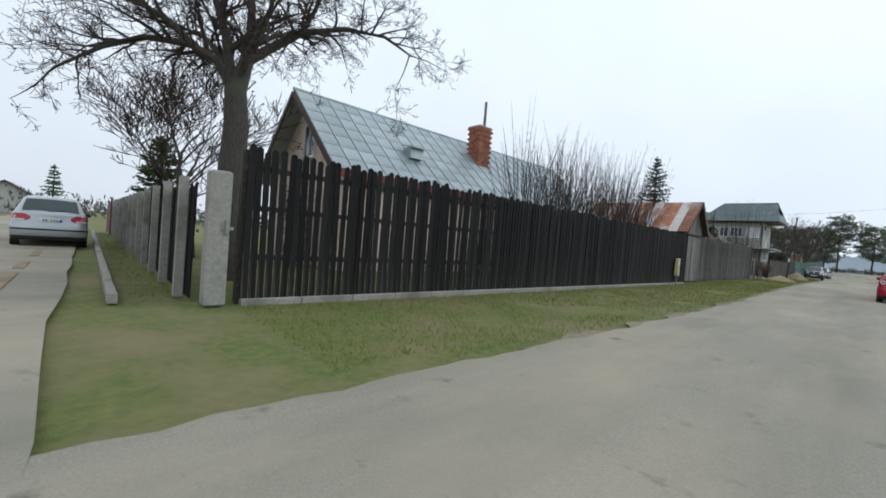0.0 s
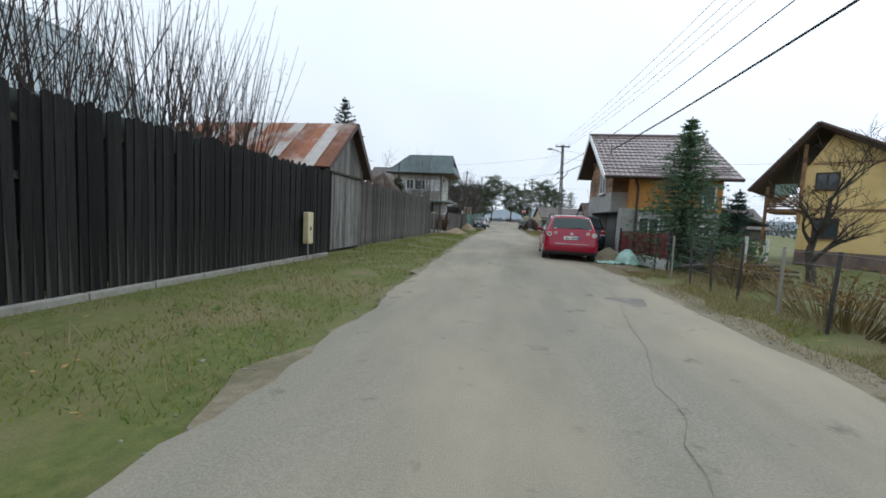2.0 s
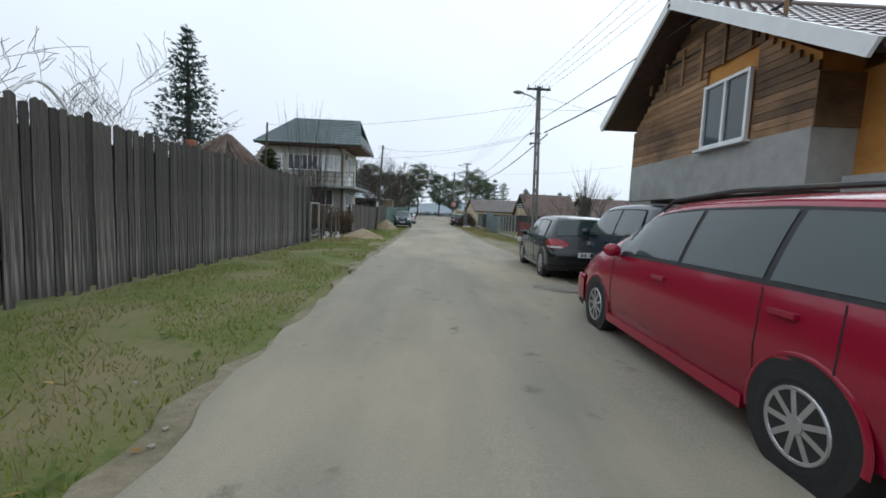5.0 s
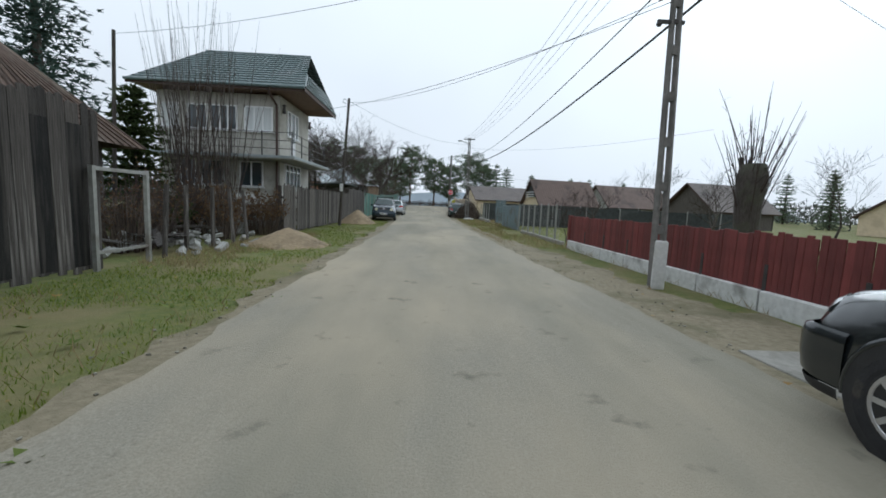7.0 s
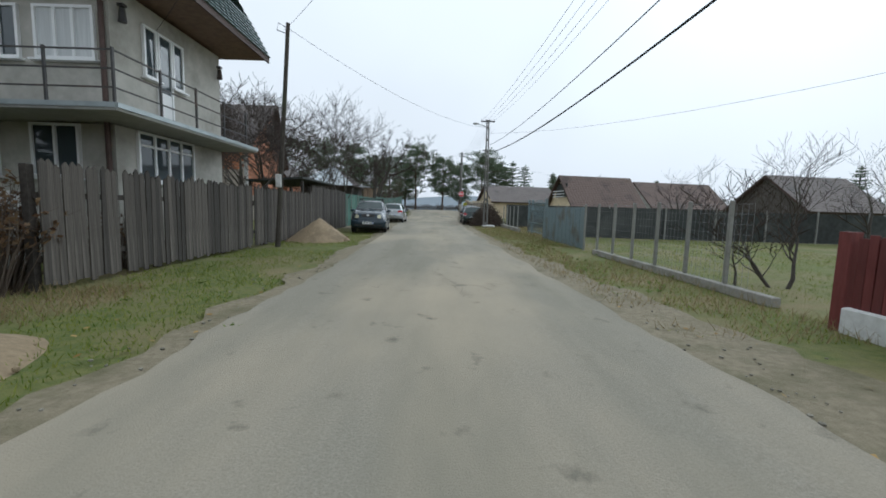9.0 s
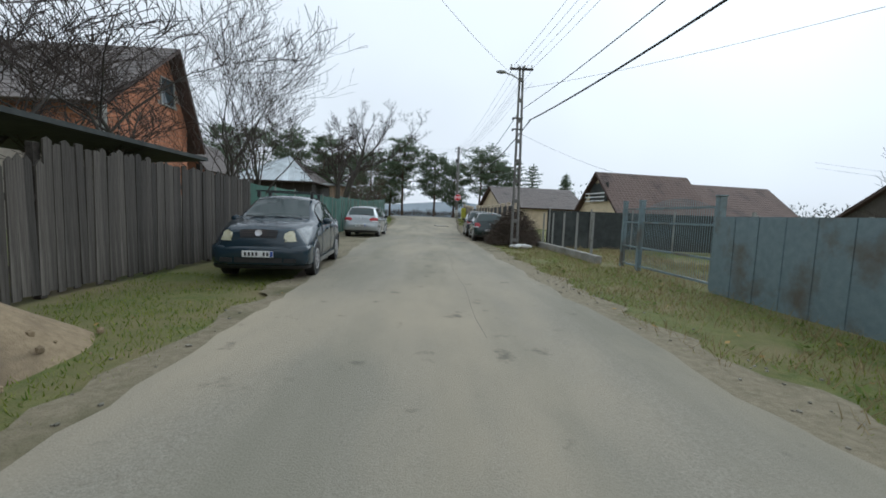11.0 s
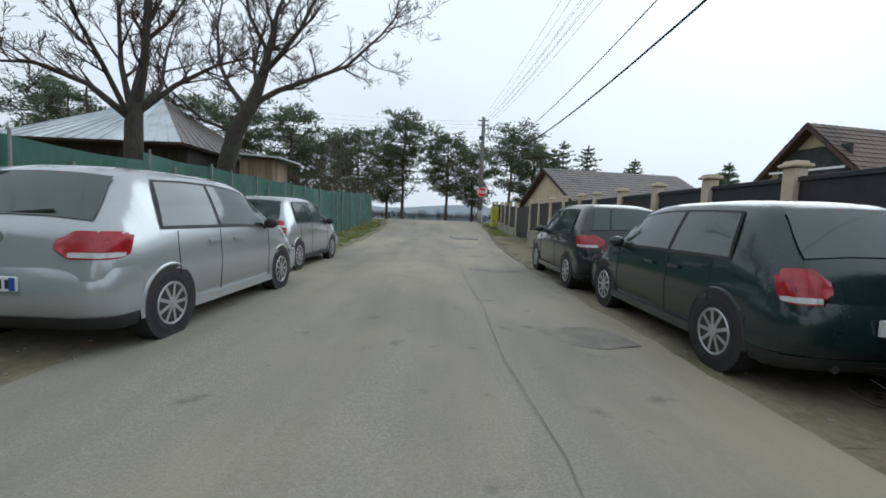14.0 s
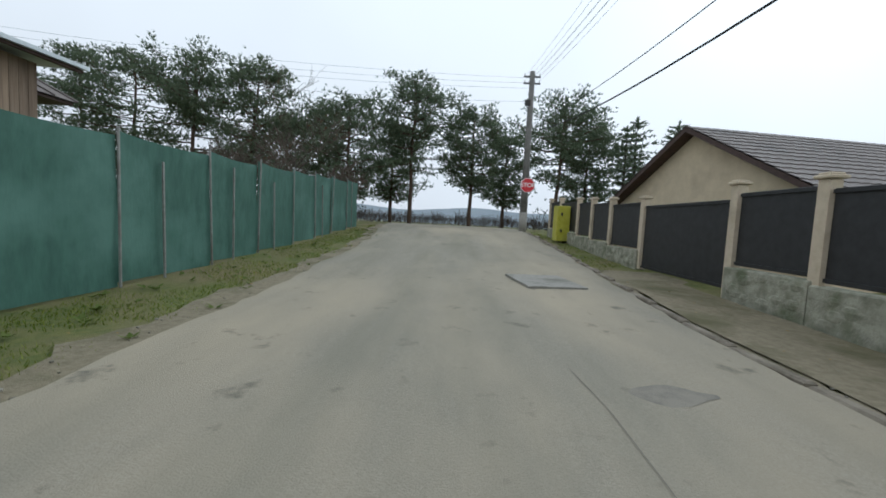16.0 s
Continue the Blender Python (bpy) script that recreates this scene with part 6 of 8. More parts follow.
def limbed_tree(name, label, at, trunk, radii, limbs, seed, twig="twig", lift=0.07):
    """A tree whose trunk and main limbs follow their own bends, with branches and twigs that grow from them."""
    rr = random.Random(seed)
    ob = thing(name, at, label, "tree")
    fine = Shape()
    part("trunk", Shape().chain([Vector(p) for p in trunk], radii, 10), "bark", ob, smooth=True)

    def grow(p, d, length, r, level):
        n = 6 if level == 0 else 4
        pts, rad, q, dd = [p], [r], p, d.normalized()
        for k in range(n):
            dd = (dd + Vector((rr.gauss(0, 0.17), rr.gauss(0, 0.17), rr.gauss(lift, 0.12)))).normalized()
            q = q + dd * (length / n)
            pts.append(q)
            rad.append(max(0.005, r * (1 - 0.8 * (k + 1) / n)))
        fine.chain(pts, rad, 5 if level == 0 else 3)
        if level < 3 and length > 0.22:
            for i in range((7, 6, 4)[level]):
                t = rr.uniform(0.25, 0.98)
                k = min(n - 1, int(t * n))
                side = Vector((rr.gauss(0, 1), rr.gauss(0, 1), rr.gauss(0.15, 0.7))).normalized()
                grow(pts[k].lerp(pts[k + 1], t * n - k), (pts[k + 1] - pts[k]).normalized() * 0.75 + side * 0.75, length * rr.uniform(0.3, 0.55), rad[k] * 0.55, level + 1)

    for spine, r, count, reach in limbs:
        part("limb", Shape().chain([Vector(p) for p in spine], [r * (1 - 0.82 * k / (len(spine) - 1)) for k in range(len(spine))], 7), "bark", ob, smooth=True)
    for spine, r, count, reach in [(trunk[4:], radii[4], 5, 1.5)] + limbs:
        pts = [Vector(p) for p in spine]
        n = len(pts) - 1
        rad = [r * (1 - 0.82 * k / n) for k in range(n + 1)]
        for i in range(count):
            t = 0.2 + 0.8 * (i + rr.random()) / count
            k = min(n - 1, int(t * n))
            side = Vector((rr.gauss(0, 1), rr.gauss(0, 1), rr.gauss(0.2, 0.6))).normalized()
            grow(pts[k].lerp(pts[k + 1], min(1.0, t * n - k)), (pts[k + 1] - pts[k]).normalized() * 0.8 + side * 0.8, reach * rr.uniform(0.55, 1.0), max(0.012, rad[k] * 0.5), 0)
    part("twig_mass", fine, twig, ob, kind="stuff")
    return ob


def whip_bush(name, label, at, count, height, seed, base=0.6, spread=0.25, twig="twig", trunk_h=1.0, side=3):
    """A pollarded bush: a short trunk with many upright shoots."""
    rr = random.Random(seed)
    ob = thing(name, at, label, "bush")
    wood, fine = Shape(), Shape()
    for k in range(4):
        a = rr.uniform(0, 6.28)
        tip = Vector((math.cos(a) * base, math.sin(a) * base, trunk_h * rr.uniform(0.8, 1.2)))
        wood.chain([(0, 0, -0.1), tip * 0.5 + Vector((0, 0, 0.1)), tip], [0.07, 0.055, 0.04], 5)
    for _ in range(count):
        a, r = rr.uniform(0, 6.28), base * math.sqrt(rr.random())
        p = Vector((math.cos(a) * r, math.sin(a) * r, trunk_h * rr.uniform(0.6, 1.15)))
        h = height * rr.uniform(0.5, 1.0)
        d = Vector((math.cos(a) * spread * r / base + rr.gauss(0, 0.07), math.sin(a) * spread * r / base + rr.gauss(0, 0.07), 1))
        pts = [p + d * (h * t) + Vector((0.04 * noise.noise((t * 3, a, r)), 0.04 * noise.noise((a, t * 3, r)), 0)) for t in (0, 0.33, 0.66, 1)]
        fine.chain(pts, [0.013, 0.010, 0.007, 0.003], 3)
        for _ in range(side):
            t = rr.uniform(0.2, 0.95)
            q = p + d * (h * t)
            e = q + Vector((rr.gauss(0, 0.14), rr.gauss(0, 0.14), rr.uniform(0.1, 0.35))) * (1.1 - t)
            fine.chain([q, q.lerp(e, 0.5) + Vector((0, 0, 0.01)), e], [0.006, 0.005, 0.003], 3)
    part("stool", wood, "bark", ob)
    part("shoot_mass", fine, twig, ob, kind="stuff")
    return ob


def tuft(s, p, d, size, rr, n=5):
    """A tuft of needles: a few narrow blades round a direction."""
    for _ in range(n):
        e = (d + Vector((rr.gauss(0, 0.55), rr.gauss(0, 0.55), rr.gauss(0, 0.4)))).normalized() * size * rr.uniform(0.6, 1.15)
        w = e.cross(Vector((rr.gauss(0, 1), rr.gauss(0, 1), rr.gauss(0, 1)))).normalized() * size * 0.16
        s.add([p - w, p + w, p + e], [(0, 1, 2)])


def pine(name, label, at, height, crown, spread, seed, lean=(0, 0), trunk_r=0.22, material="needle", clumps=46, flat=0.45, lo=0.45, forked=False):
    rr = random.Random(seed)
    ob = thing(name, at, label, "tree")
    wood, leaf = Shape(), Shape()
    pts = []
    for k in range(8):
        t = k / 7
        pts.append(Vector((lean[0] * t * t * height + 0.2 * noise.noise((t * 3, seed, 0)), lean[1] * t * t * height + 0.2 * noise.noise((t * 3, seed, 4)), -0.2 + t * height * 0.93)))
    wood.chain(pts, [trunk_r * (1 - 0.8 * k / 7) for k in range(8)], 7)
    if forked:
        f = [pts[3] + Vector((0.05 * k * k * 0.4, 0.1 * k * 0.3, k * height * 0.085)) for k in range(6)]
        wood.chain(f, [trunk_r * 0.6 * (1 - 0.15 * k) for k in range(6)], 6)
    leaders = [pts] + ([f] if forked else [])
    for i in range(clumps):
        lead = leaders[i % len(leaders)]
        u = (i + rr.random()) / clumps
        t = lo + (1 - lo) * u if lead is pts else 0.3 + 0.7 * u
        n = len(lead) - 1
        k = min(n - 1, int(t * n))
        p = lead[k].lerp(lead[k + 1], t * n - k)
        a = i * 2.4 + rr.gauss(0, 0.5)
        prof = min(1.0, 0.5 + 1.1 * u) * (1 - max(0.0, u - 0.72) * 2.3)
        reach = spread * prof * rr.uniform(0.45, 1.1)
        side = Vector((math.cos(a), math.sin(a), 0))
        lift = rr.uniform(-0.15, 0.12) + 0.3 * u
        mid = p + side * reach * 0.5 + Vector((0, 0, lift * reach * 0.3 - 0.1))
        tip = p + side * reach + Vector((0, 0, lift * reach))
        wood.chain([p, mid, tip], [0.065 * (1.3 - u), 0.045 * (1.3 - u), 0.015], 4)
        for c in range(5):
            at_c = mid.lerp(tip, 0.25 + 0.2 * c) + Vector((rr.gauss(0, 0.42), rr.gauss(0, 0.42), rr.gauss(0.06, 0.16))) * crown
            wood.chain([mid.lerp(tip, 0.2 * c), at_c], [0.016, 0.008], 3)
            for _ in range(18):
                g3 = Vector((rr.gauss(0, 0.3), rr.gauss(0, 0.3), rr.gauss(0, 0.3 * flat)))
                tuft(leaf, at_c + g3 * crown, (g3 + Vector((0, 0, 0.45))).normalized(), 0.27, rr, 4)
    part("trunk", wood, "bark_pine", ob, smooth=True)
    part("crown", leaf, material, ob, kind="stuff")
    return ob


def spruce(name, label, at, height, radius, seed, material="needle_spruce", whorls=26, arms=10, dense=14, tuft_size=0.13, bare=0.06, sparse=1.0, curve=0.8):
    rr = random.Random(seed)
    ob = thing(name, at, label, "tree")
    wood, leaf = Shape(), Shape()
    wood.chain([(0, 0, -0.15), (0.02, 0, height * 0.4), (0, 0.02, height * 0.8), (0, 0, height)], [0.022 * height, 0.016 * height, 0.007 * height, 0.004], 7)
    for w in range(whorls):
        t = bare + (1 - bare) * (w + 0.5 * rr.random()) / whorls
        reach = radius * (1 - t) ** curve + 0.05
        for i in range(arms):
            a = 6.28 * i / arms + rr.uniform(-0.35, 0.35) + w
            rc = reach * rr.uniform(0.65, 1.15) * (1 if rr.random() < 0.9 else 1.25)
            p = Vector((0, 0, t * height))
            out = Vector((math.cos(a), math.sin(a), 0))
            sink = -0.28 * (1 - t) + 0.35 * t
            tip = p + out * rc + Vector((0, 0, rc * sink))
            mid = p + out * rc * 0.55 + Vector((0, 0, rc * sink * 0.8 - 0.03))
            wood.chain([p, mid, tip], [0.012 + 0.012 * (1 - t), 0.010, 0.004], 3)
            n = max(3, int(dense * rc / radius * 1.3 * sparse) + 2)
            for k in range(n):
                q = (k + rr.random()) / n
                c = p.lerp(mid, q / 0.55) if q < 0.55 else mid.lerp(tip, (q - 0.55) / 0.45)
                c = c + Vector((rr.gauss(0, 0.05), rr.gauss(0, 0.05), rr.gauss(-0.02, 0.03))) * (0.6 + rc)
                tuft(leaf, c, (out * 0.9 + Vector((0, 0, 0.12 - 0.3 * (1 - t)))), tuft_size * rr.uniform(0.8, 1.4), rr, 5)
    for _ in range(12):
        tuft(leaf, Vector((0, 0, height * rr.uniform(0.9, 1.0))), Vector((0, 0, 1)), tuft_size, rr, 3)
    part("trunk", wood, "bark", ob)
    part("crown", leaf, material, ob, kind="stuff")
    return ob


def shrub(name, label, at, rx, ry, h, seed, material="bronze_leaf", twigs=120, leaf_n=500, leaf_size=0.045, twig="twig_red", category="bush"):
    rr = random.Random(seed)
    ob = thing(name, at, label, category)
    fine, leaf = Shape(), Shape()
    for _ in range(twigs):
        a, r = rr.uniform(0, 6.28), math.sqrt(rr.random())
        p = Vector((math.cos(a) * rx * r * 0.5, math.sin(a) * ry * r * 0.5, -0.03))
        e = Vector((math.cos(a) * rx * r, math.sin(a) * ry * r, h * rr.uniform(0.55, 1.05) * (1.15 - 0.5 * r)))
        m = p.lerp(e, 0.5) + Vector((rr.gauss(0, 0.06), rr.gauss(0, 0.06), 0.06))
        fine.chain([p, m, e], [0.012, 0.008, 0.003], 3)
        for _ in range(3):
            q = m.lerp(e, rr.random())
            f = q + Vector((rr.gauss(0, 0.13), rr.gauss(0, 0.13), rr.uniform(0.02, 0.2)))
            fine.chain([q, q.lerp(f, 0.5), f], [0.005, 0.004, 0.002], 3)
            for _ in range(int(leaf_n / max(1, twigs) / 3 + rr.random())):
                c = q.lerp(f, rr.random())
                u = Vector((rr.gauss(0, 1), rr.gauss(0, 1), rr.gauss(0, 1))).normalized() * leaf_size
                v = u.cross(Vector((rr.random(), 1, rr.random()))).normalized() * leaf_size * 0.55
                leaf.add([c - u, c + v, c + u, c - v], [(0, 1, 2, 3)])
    part("stem_mass", fine, twig, ob, kind="stuff")
    if leaf.f:
        part("foliage", leaf, material, ob, kind="stuff")
    return ob


# by the corner and along the first fence
def walnut_at(along, z, towards=0.0):
    """A point of the walnut tree: along the street side, upwards, and towards the road."""
    return (0.27 * along + 0.96 * towards, 0.96 * along - 0.27 * towards, z)


limbed_tree("bare_tree", "old bare walnut tree behind the gate post", (-7.83, 8.6, 0),
            [walnut_at(0, -0.1), walnut_at(0, 1.2), walnut_at(0.03, 2.5), walnut_at(0.08, 3.5), walnut_at(0.02, 4.3), walnut_at(0.2, 5.0), walnut_at(0.26, 5.7), walnut_at(0.22, 6.5), walnut_at(0.35, 7.6)],
            [0.36, 0.31, 0.28, 0.27, 0.23, 0.15, 0.11, 0.07, 0.02],
            [([walnut_at(-0.05, 4.3), walnut_at(-0.36, 4.85), walnut_at(-0.9, 5.08), walnut_at(-1.7, 5.0), walnut_at(-2.4, 4.6), walnut_at(-3.1, 4.0)], 0.13, 18, 1.7),
             ([walnut_at(-0.8, 5.05), walnut_at(-1.4, 5.5), walnut_at(-2.2, 5.8), walnut_at(-3.0, 6.1)], 0.09, 15, 1.6),
             ([walnut_at(-0.08, 4.35), walnut_at(-0.23, 5.4), walnut_at(-0.5, 6.2), walnut_at(-0.8, 7.2)], 0.14, 15, 1.6),
             ([walnut_at(0.2, 5.0), walnut_at(0.87, 5.6), walnut_at(1.35, 6.0), walnut_at(2.4, 6.4), walnut_at(3.4, 6.5), walnut_at(4.2, 6.2)], 0.12, 18, 1.7),
             ([walnut_at(1.3, 5.95), walnut_at(1.6, 6.6), walnut_at(1.9, 7.4)], 0.08, 11, 1.5),
             ([walnut_at(0.05, 4.5), walnut_at(0.3, 5.1, 0.7), walnut_at(0.6, 5.6, 1.5), walnut_at(0.7, 5.9, 2.4)], 0.1, 15, 1.6),
             ([walnut_at(0.0, 4.6), walnut_at(-0.5, 5.4, -0.8), walnut_at(-0.9, 6.0, -1.6), walnut_at(-1.2, 6.3, -2.4)], 0.1, 15, 1.6),
             ([walnut_at(0.2, 5.3), walnut_at(0.8, 6.1, -0.8), walnut_at(1.4, 6.6, -1.5), walnut_at(2.2, 6.9, -2.0)], 0.08, 12, 1.5)], 11, lift=-0.015)
bare_tree("bare_tree", "bare fruit tree with a few yellow leaves", (-13.5, 8.9, 0), 6.6, 0.16, 1.2, 12, forks=8, depth=4, fork_at=0.3, fan=5, leaves_left=0.25, lean=(0.1, 0.0), fine_r=0.011)
bare_tree("bare_tree", "bare garden tree beside the side street", (-17.0, 9.3, 0), 6.4, 0.15, 1.1, 13, forks=7, depth=4, fork_at=0.3, leaves_left=0.3, fine_r=0.012)
shrub("yellow_shrub", "withered golden climbing shrub on the gable", (-10.9, 11.4, 0), 0.8, 0.5, 3.6, 3, "bronze_leaf", 90, 900, 0.06)
spruce("conifer", "dark green columnar conifer", (-21.5, 8.8, 0), 5.2, 1.5, 21, "thuja", 24, 10, 12, 0.2, curve=0.6)
spruce("conifer", "dark green far conifer beside the street", (-46.0, 4.0, 0), 5.0, 1.2, 22, "needle_spruce", 16, 8, 7, 0.2)
for k in range(13):
    y = 18.2 + k * 0.8
    whip_bush("pollard_bush", "pollarded bush with tall bare shoots", (-6.6 + R.uniform(-0.3, 0.3), y, 0), 44, 3.3 + R.uniform(-0.4, 0.5), 40 + k, 0.7, 0.34, "twig", 2.7, 5)
spruce("fir", "tall far fir tree with layered branches", (-17.9, 60.5, 0), 14.0, 4.4, 31, "needle_blue", 28, 9, 16, 0.3, bare=0.12, sparse=0.9, curve=0.85)
spruce("fir", "small far fir tree", (-24.0, 57.5, 0), 7.2, 1.8, 32, "needle_blue", 16, 8, 8, 0.3)
spruce("thuja", "rounded olive-green thuja beside the grey house", (-9.9, 55.2, 0), 4.9, 1.3, 33, "thuja", 22, 11, 10, 0.2, curve=0.5)
bare_tree("bare_tree", "bare tree behind the weathered fence", (-8.2, 41.5, 0), 5.2, 0.09, 1.0, 14, forks=6, depth=3, fork_at=0.3, stems=2)
bare_tree("bare_tree", "slender bare tree behind the weathered fence", (-7.6, 38.4, 0), 5.0, 0.08, 0.9, 15, forks=6, depth=3, fork_at=0.3, stems=2)
# before the grey house
for k, (x, y, h) in enumerate(((-7.9, 54.8, 7.9), (-7.1, 53.8, 7.8), (-6.5, 54.6, 7.4))):
    whip_bush("young_poplar", "thin upright bare poplar stems", (x, y, 0), 42, h - 1.0, 60 + k, 0.45, 0.16, "twig", 1.0, 9)
shrub("withered_shrub", "rust-brown withered shrub by the yard", (-5.5, 55.2, 0), 0.9, 1.0, 1.75, 5, "bronze_leaf", 160, 1500, 0.05)
shrub("withered_shrub", "rust-brown withered shrub by the stakes", (-5.9, 53.0, 0), 0.8, 0.9, 1.7, 6, "bronze_leaf", 130, 900, 0.05)
shrub("withered_shrub", "tangled bare shrub behind the stakes", (-6.3, 49.8, 0), 0.9, 1.0, 1.5, 7, "bronze_leaf", 120, 240, 0.04)
for k, (x, y, h) in enumerate(((-6.8, 54.4, 2.3), (-6.9, 52.4, 2.2), (-6.4, 50.6, 1.9), (-7.0, 48.9, 2.2))):
    shrub("scrub", "tangled brown scrub in the neglected yard", (x, y, 0), 0.9, 0.9, h, 300 + k, "bronze_leaf", 150, 500, 0.045, "twig")
shrub("olive_shrub", "yellow-green shrub in the yard", (-6.6, 52.0, 0), 0.5, 0.5, 1.4, 8, "thuja", 60, 700, 0.05)
shrub("tangled_shrub", "low tangled shrub beside the picket fence", (-5.6, 57.6, 0), 0.5, 1.3, 1.2, 9, "bronze_leaf", 90, 200, 0.04)
# beyond the picket fence
for k, (x, y, h, r) in enumerate(((-6.6, 65.2, 4.2, 0.1), (-7.4, 68.0, 4.6, 0.11), (-6.0, 71.0, 4.3, 0.1), (-8.5, 72.5, 4.6, 0.1))):
    bare_tree("bare_tree", "spreading bare plum tree behind the fence", (x, y, 0), h + 1.7, r * 1.2, 1.15, 70 + k, forks=8, depth=4, fork_at=0.25, twig="twig", fan=5, up=0.25, fine_r=0.008)
bare_tree("bare_tree", "many-stemmed bare cherry tree above the parked car", (-5.9, 75.8, 0), 7.0, 0.13, 1.05, 81, forks=6, depth=4, fork_at=0.25, stems=4, fan=4, up=0.45, lean=(0.2, 0.0))
bare_tree("bare_tree", "bare tree with fine twigs before the brick house", (-8.6, 77.6, 0), 8.0, 0.12, 1.0, 82, forks=6, depth=4, fork_at=0.3, stems=2, fan=3)
limbed_tree("bare_tree", "large leaning bare tree behind the green fence", (-5.75, 90.2, 0),
            [(0, 0, -0.1), (0.04, 0, 1.2), (0.2, 0, 2.5), (0.46, 0.02, 3.4), (0.88, 0.03, 4.1), (1.15, 0.05, 4.9), (1.32, 0.1, 5.7), (1.5, 0.1, 6.5), (1.9, 0.15, 7.4)],
            [0.27, 0.24, 0.22, 0.2, 0.17, 0.12, 0.08, 0.05, 0.015],
            [([(0.8, 0, 4.0), (1.5, 0.1, 4.45), (2.4, 0.1, 4.8), (3.3, 0.2, 5.2), (4.2, 0.3, 6.1), (4.9, 0.3, 7.0)], 0.085, 13, 1.4),
             ([(1.1, 0, 4.8), (1.7, -0.3, 5.2), (2.3, -0.5, 5.8), (2.8, -0.6, 6.7), (3.0, -0.6, 7.6)], 0.085, 11, 1.4),
             ([(0.75, 0, 3.9), (0.2, 0.2, 4.5), (-0.2, 0.4, 5.2), (-0.3, 0.5, 6.2), (-0.1, 0.5, 7.2)], 0.08, 13, 1.4),
             ([(1.0, 0, 4.6), (0.6, 0.7, 5.2), (0.5, 1.2, 6.0), (0.7, 1.5, 7.2)], 0.07, 11, 1.4),
             ([(0.4, 0, 3.3), (-0.2, -0.4, 3.5), (-0.9, -0.7, 4.2), (-1.3, -0.8, 5.2)], 0.05, 6, 1.0),
             ([(1.25, 0.1, 5.4), (1.0, -0.4, 6.1), (0.9, -0.6, 7.0), (1.1, -0.6, 7.9)], 0.06, 7, 1.1)], 83)
limbed_tree("bare_tree", "gnarled bare fruit tree with tangled crown behind the green fence", (-5.42, 86.7, 0),
            [(0, 0, -0.1), (0, 0, 1.2), (0.04, 0, 2.2), (0.05, 0, 2.7), (0.1, 0, 3.1), (0.2, 0.1, 3.9), (0.25, 0.1, 4.8), (0.3, 0.1, 5.8)],
            [0.17, 0.16, 0.15, 0.14, 0.11, 0.07, 0.04, 0.012],
            [([(0, 0, 2.8), (-0.5, -0.3, 3.3), (-1.2, -0.5, 3.55), (-1.9, -0.6, 3.5)], 0.07, 9, 1.1),
             ([(0.1, 0, 2.9), (0.6, 0.3, 3.5), (1.2, 0.6, 4.0), (2.0, 0.8, 4.3)], 0.06, 9, 1.1),
             ([(0, 0, 3.0), (-0.3, 0.2, 3.8), (-0.4, 0.3, 4.8), (-0.5, 0.3, 5.8)], 0.06, 8, 1.1),
             ([(0.1, 0, 3.0), (0.5, -0.3, 3.8), (0.7, -0.4, 4.8), (0.9, -0.4, 5.9)], 0.06, 8, 1.1),
             ([(0, 0.1, 2.9), (0, 0.8, 3.6), (-0.3, 1.4, 4.4), (-0.3, 1.7, 5.2)], 0.06, 8, 1.1),
             ([(0, -0.1, 2.9), (0.1, -0.7, 3.5), (0.2, -1.3, 4.0), (0.3, -1.6, 4.6)], 0.05, 8, 1.0)], 84)
bare_tree("bare_tree", "twiggy bare tree at the end of the net fence", (-7.0, 108.0, 0.6), 5.4, 0.11, 1.2, 86, forks=8, depth=4, fork_at=0.25, fan=4, twig="twig_red", leaves_left=0.15)
for k, (x, y, h) in enumerate(((-9.8, 112.5, 4.4), (-7.4, 115.0, 3.8), (-12.8, 114.5, 4.6))):
    bare_tree("brown_tree", "twiggy brown winter tree beyond the net fence", (x, y, rise(y) - 0.05), h, 0.14, 1.15, 400 + k, forks=8, depth=4, fork_at=0.22, fan=5, twig="twig_red", up=0.25, fine_r=0.011)
# right side
spruce("spruce", "dense green spruce in the front garden", (6.75, 32.25, 0), 5.0, 2.0, 91, "needle_spruce", 34, 12, 17, 0.115, bare=0.04, curve=0.9)
spruce("spruce", "small dark spruce beside the yellow house", (9.6, 34.6, 0), 2.9, 0.8, 92, "needle_blue", 18, 9, 10, 0.12)
shrub("evergreen_shrub", "dark evergreen shrub by the garden wall", (8.5, 32.4, 0), 0.8, 0.8, 1.3, 93, "needle_spruce", 90, 1600, 0.06)
bare_tree("bare_tree", "gnarled bare pear tree before the yellow house", (9.0, 29.6, 0), 4.9, 0.13, 0.8, 94, forks=11, depth=3, fork_at=0.25, fan=6, droop=0.03)
shrub("dry_brush", "tangle of dry stalks along the wire fence", (6.1, 24.6, 0), 0.8, 2.6, 0.9, 95, "leaf_dry", 130, 200, 0.04, "blade_dry")
shrub("dry_brush", "dry brush beside the wire fence", (6.6, 28.4, 0), 0.7, 1.2, 0.9, 96, "leaf_dry", 90, 150, 0.04, "blade_dry")
willow = whip_bush("pollard_willow", "pollard willow with bare shoots on a thick stump", (7.28, 49.1, 0), 40, 1.7, 97, 0.24, 0.34, "twig", 2.3, 2)
part("stump", Shape().chain([(0, 0, -0.1), (0.01, 0, 0.8), (0.0, 0.02, 1.6), (0, 0, 2.2), (0, 0, 2.46)], [0.24, 0.22, 0.25, 0.29, 0.22], 12), "bark", willow, smooth=True)
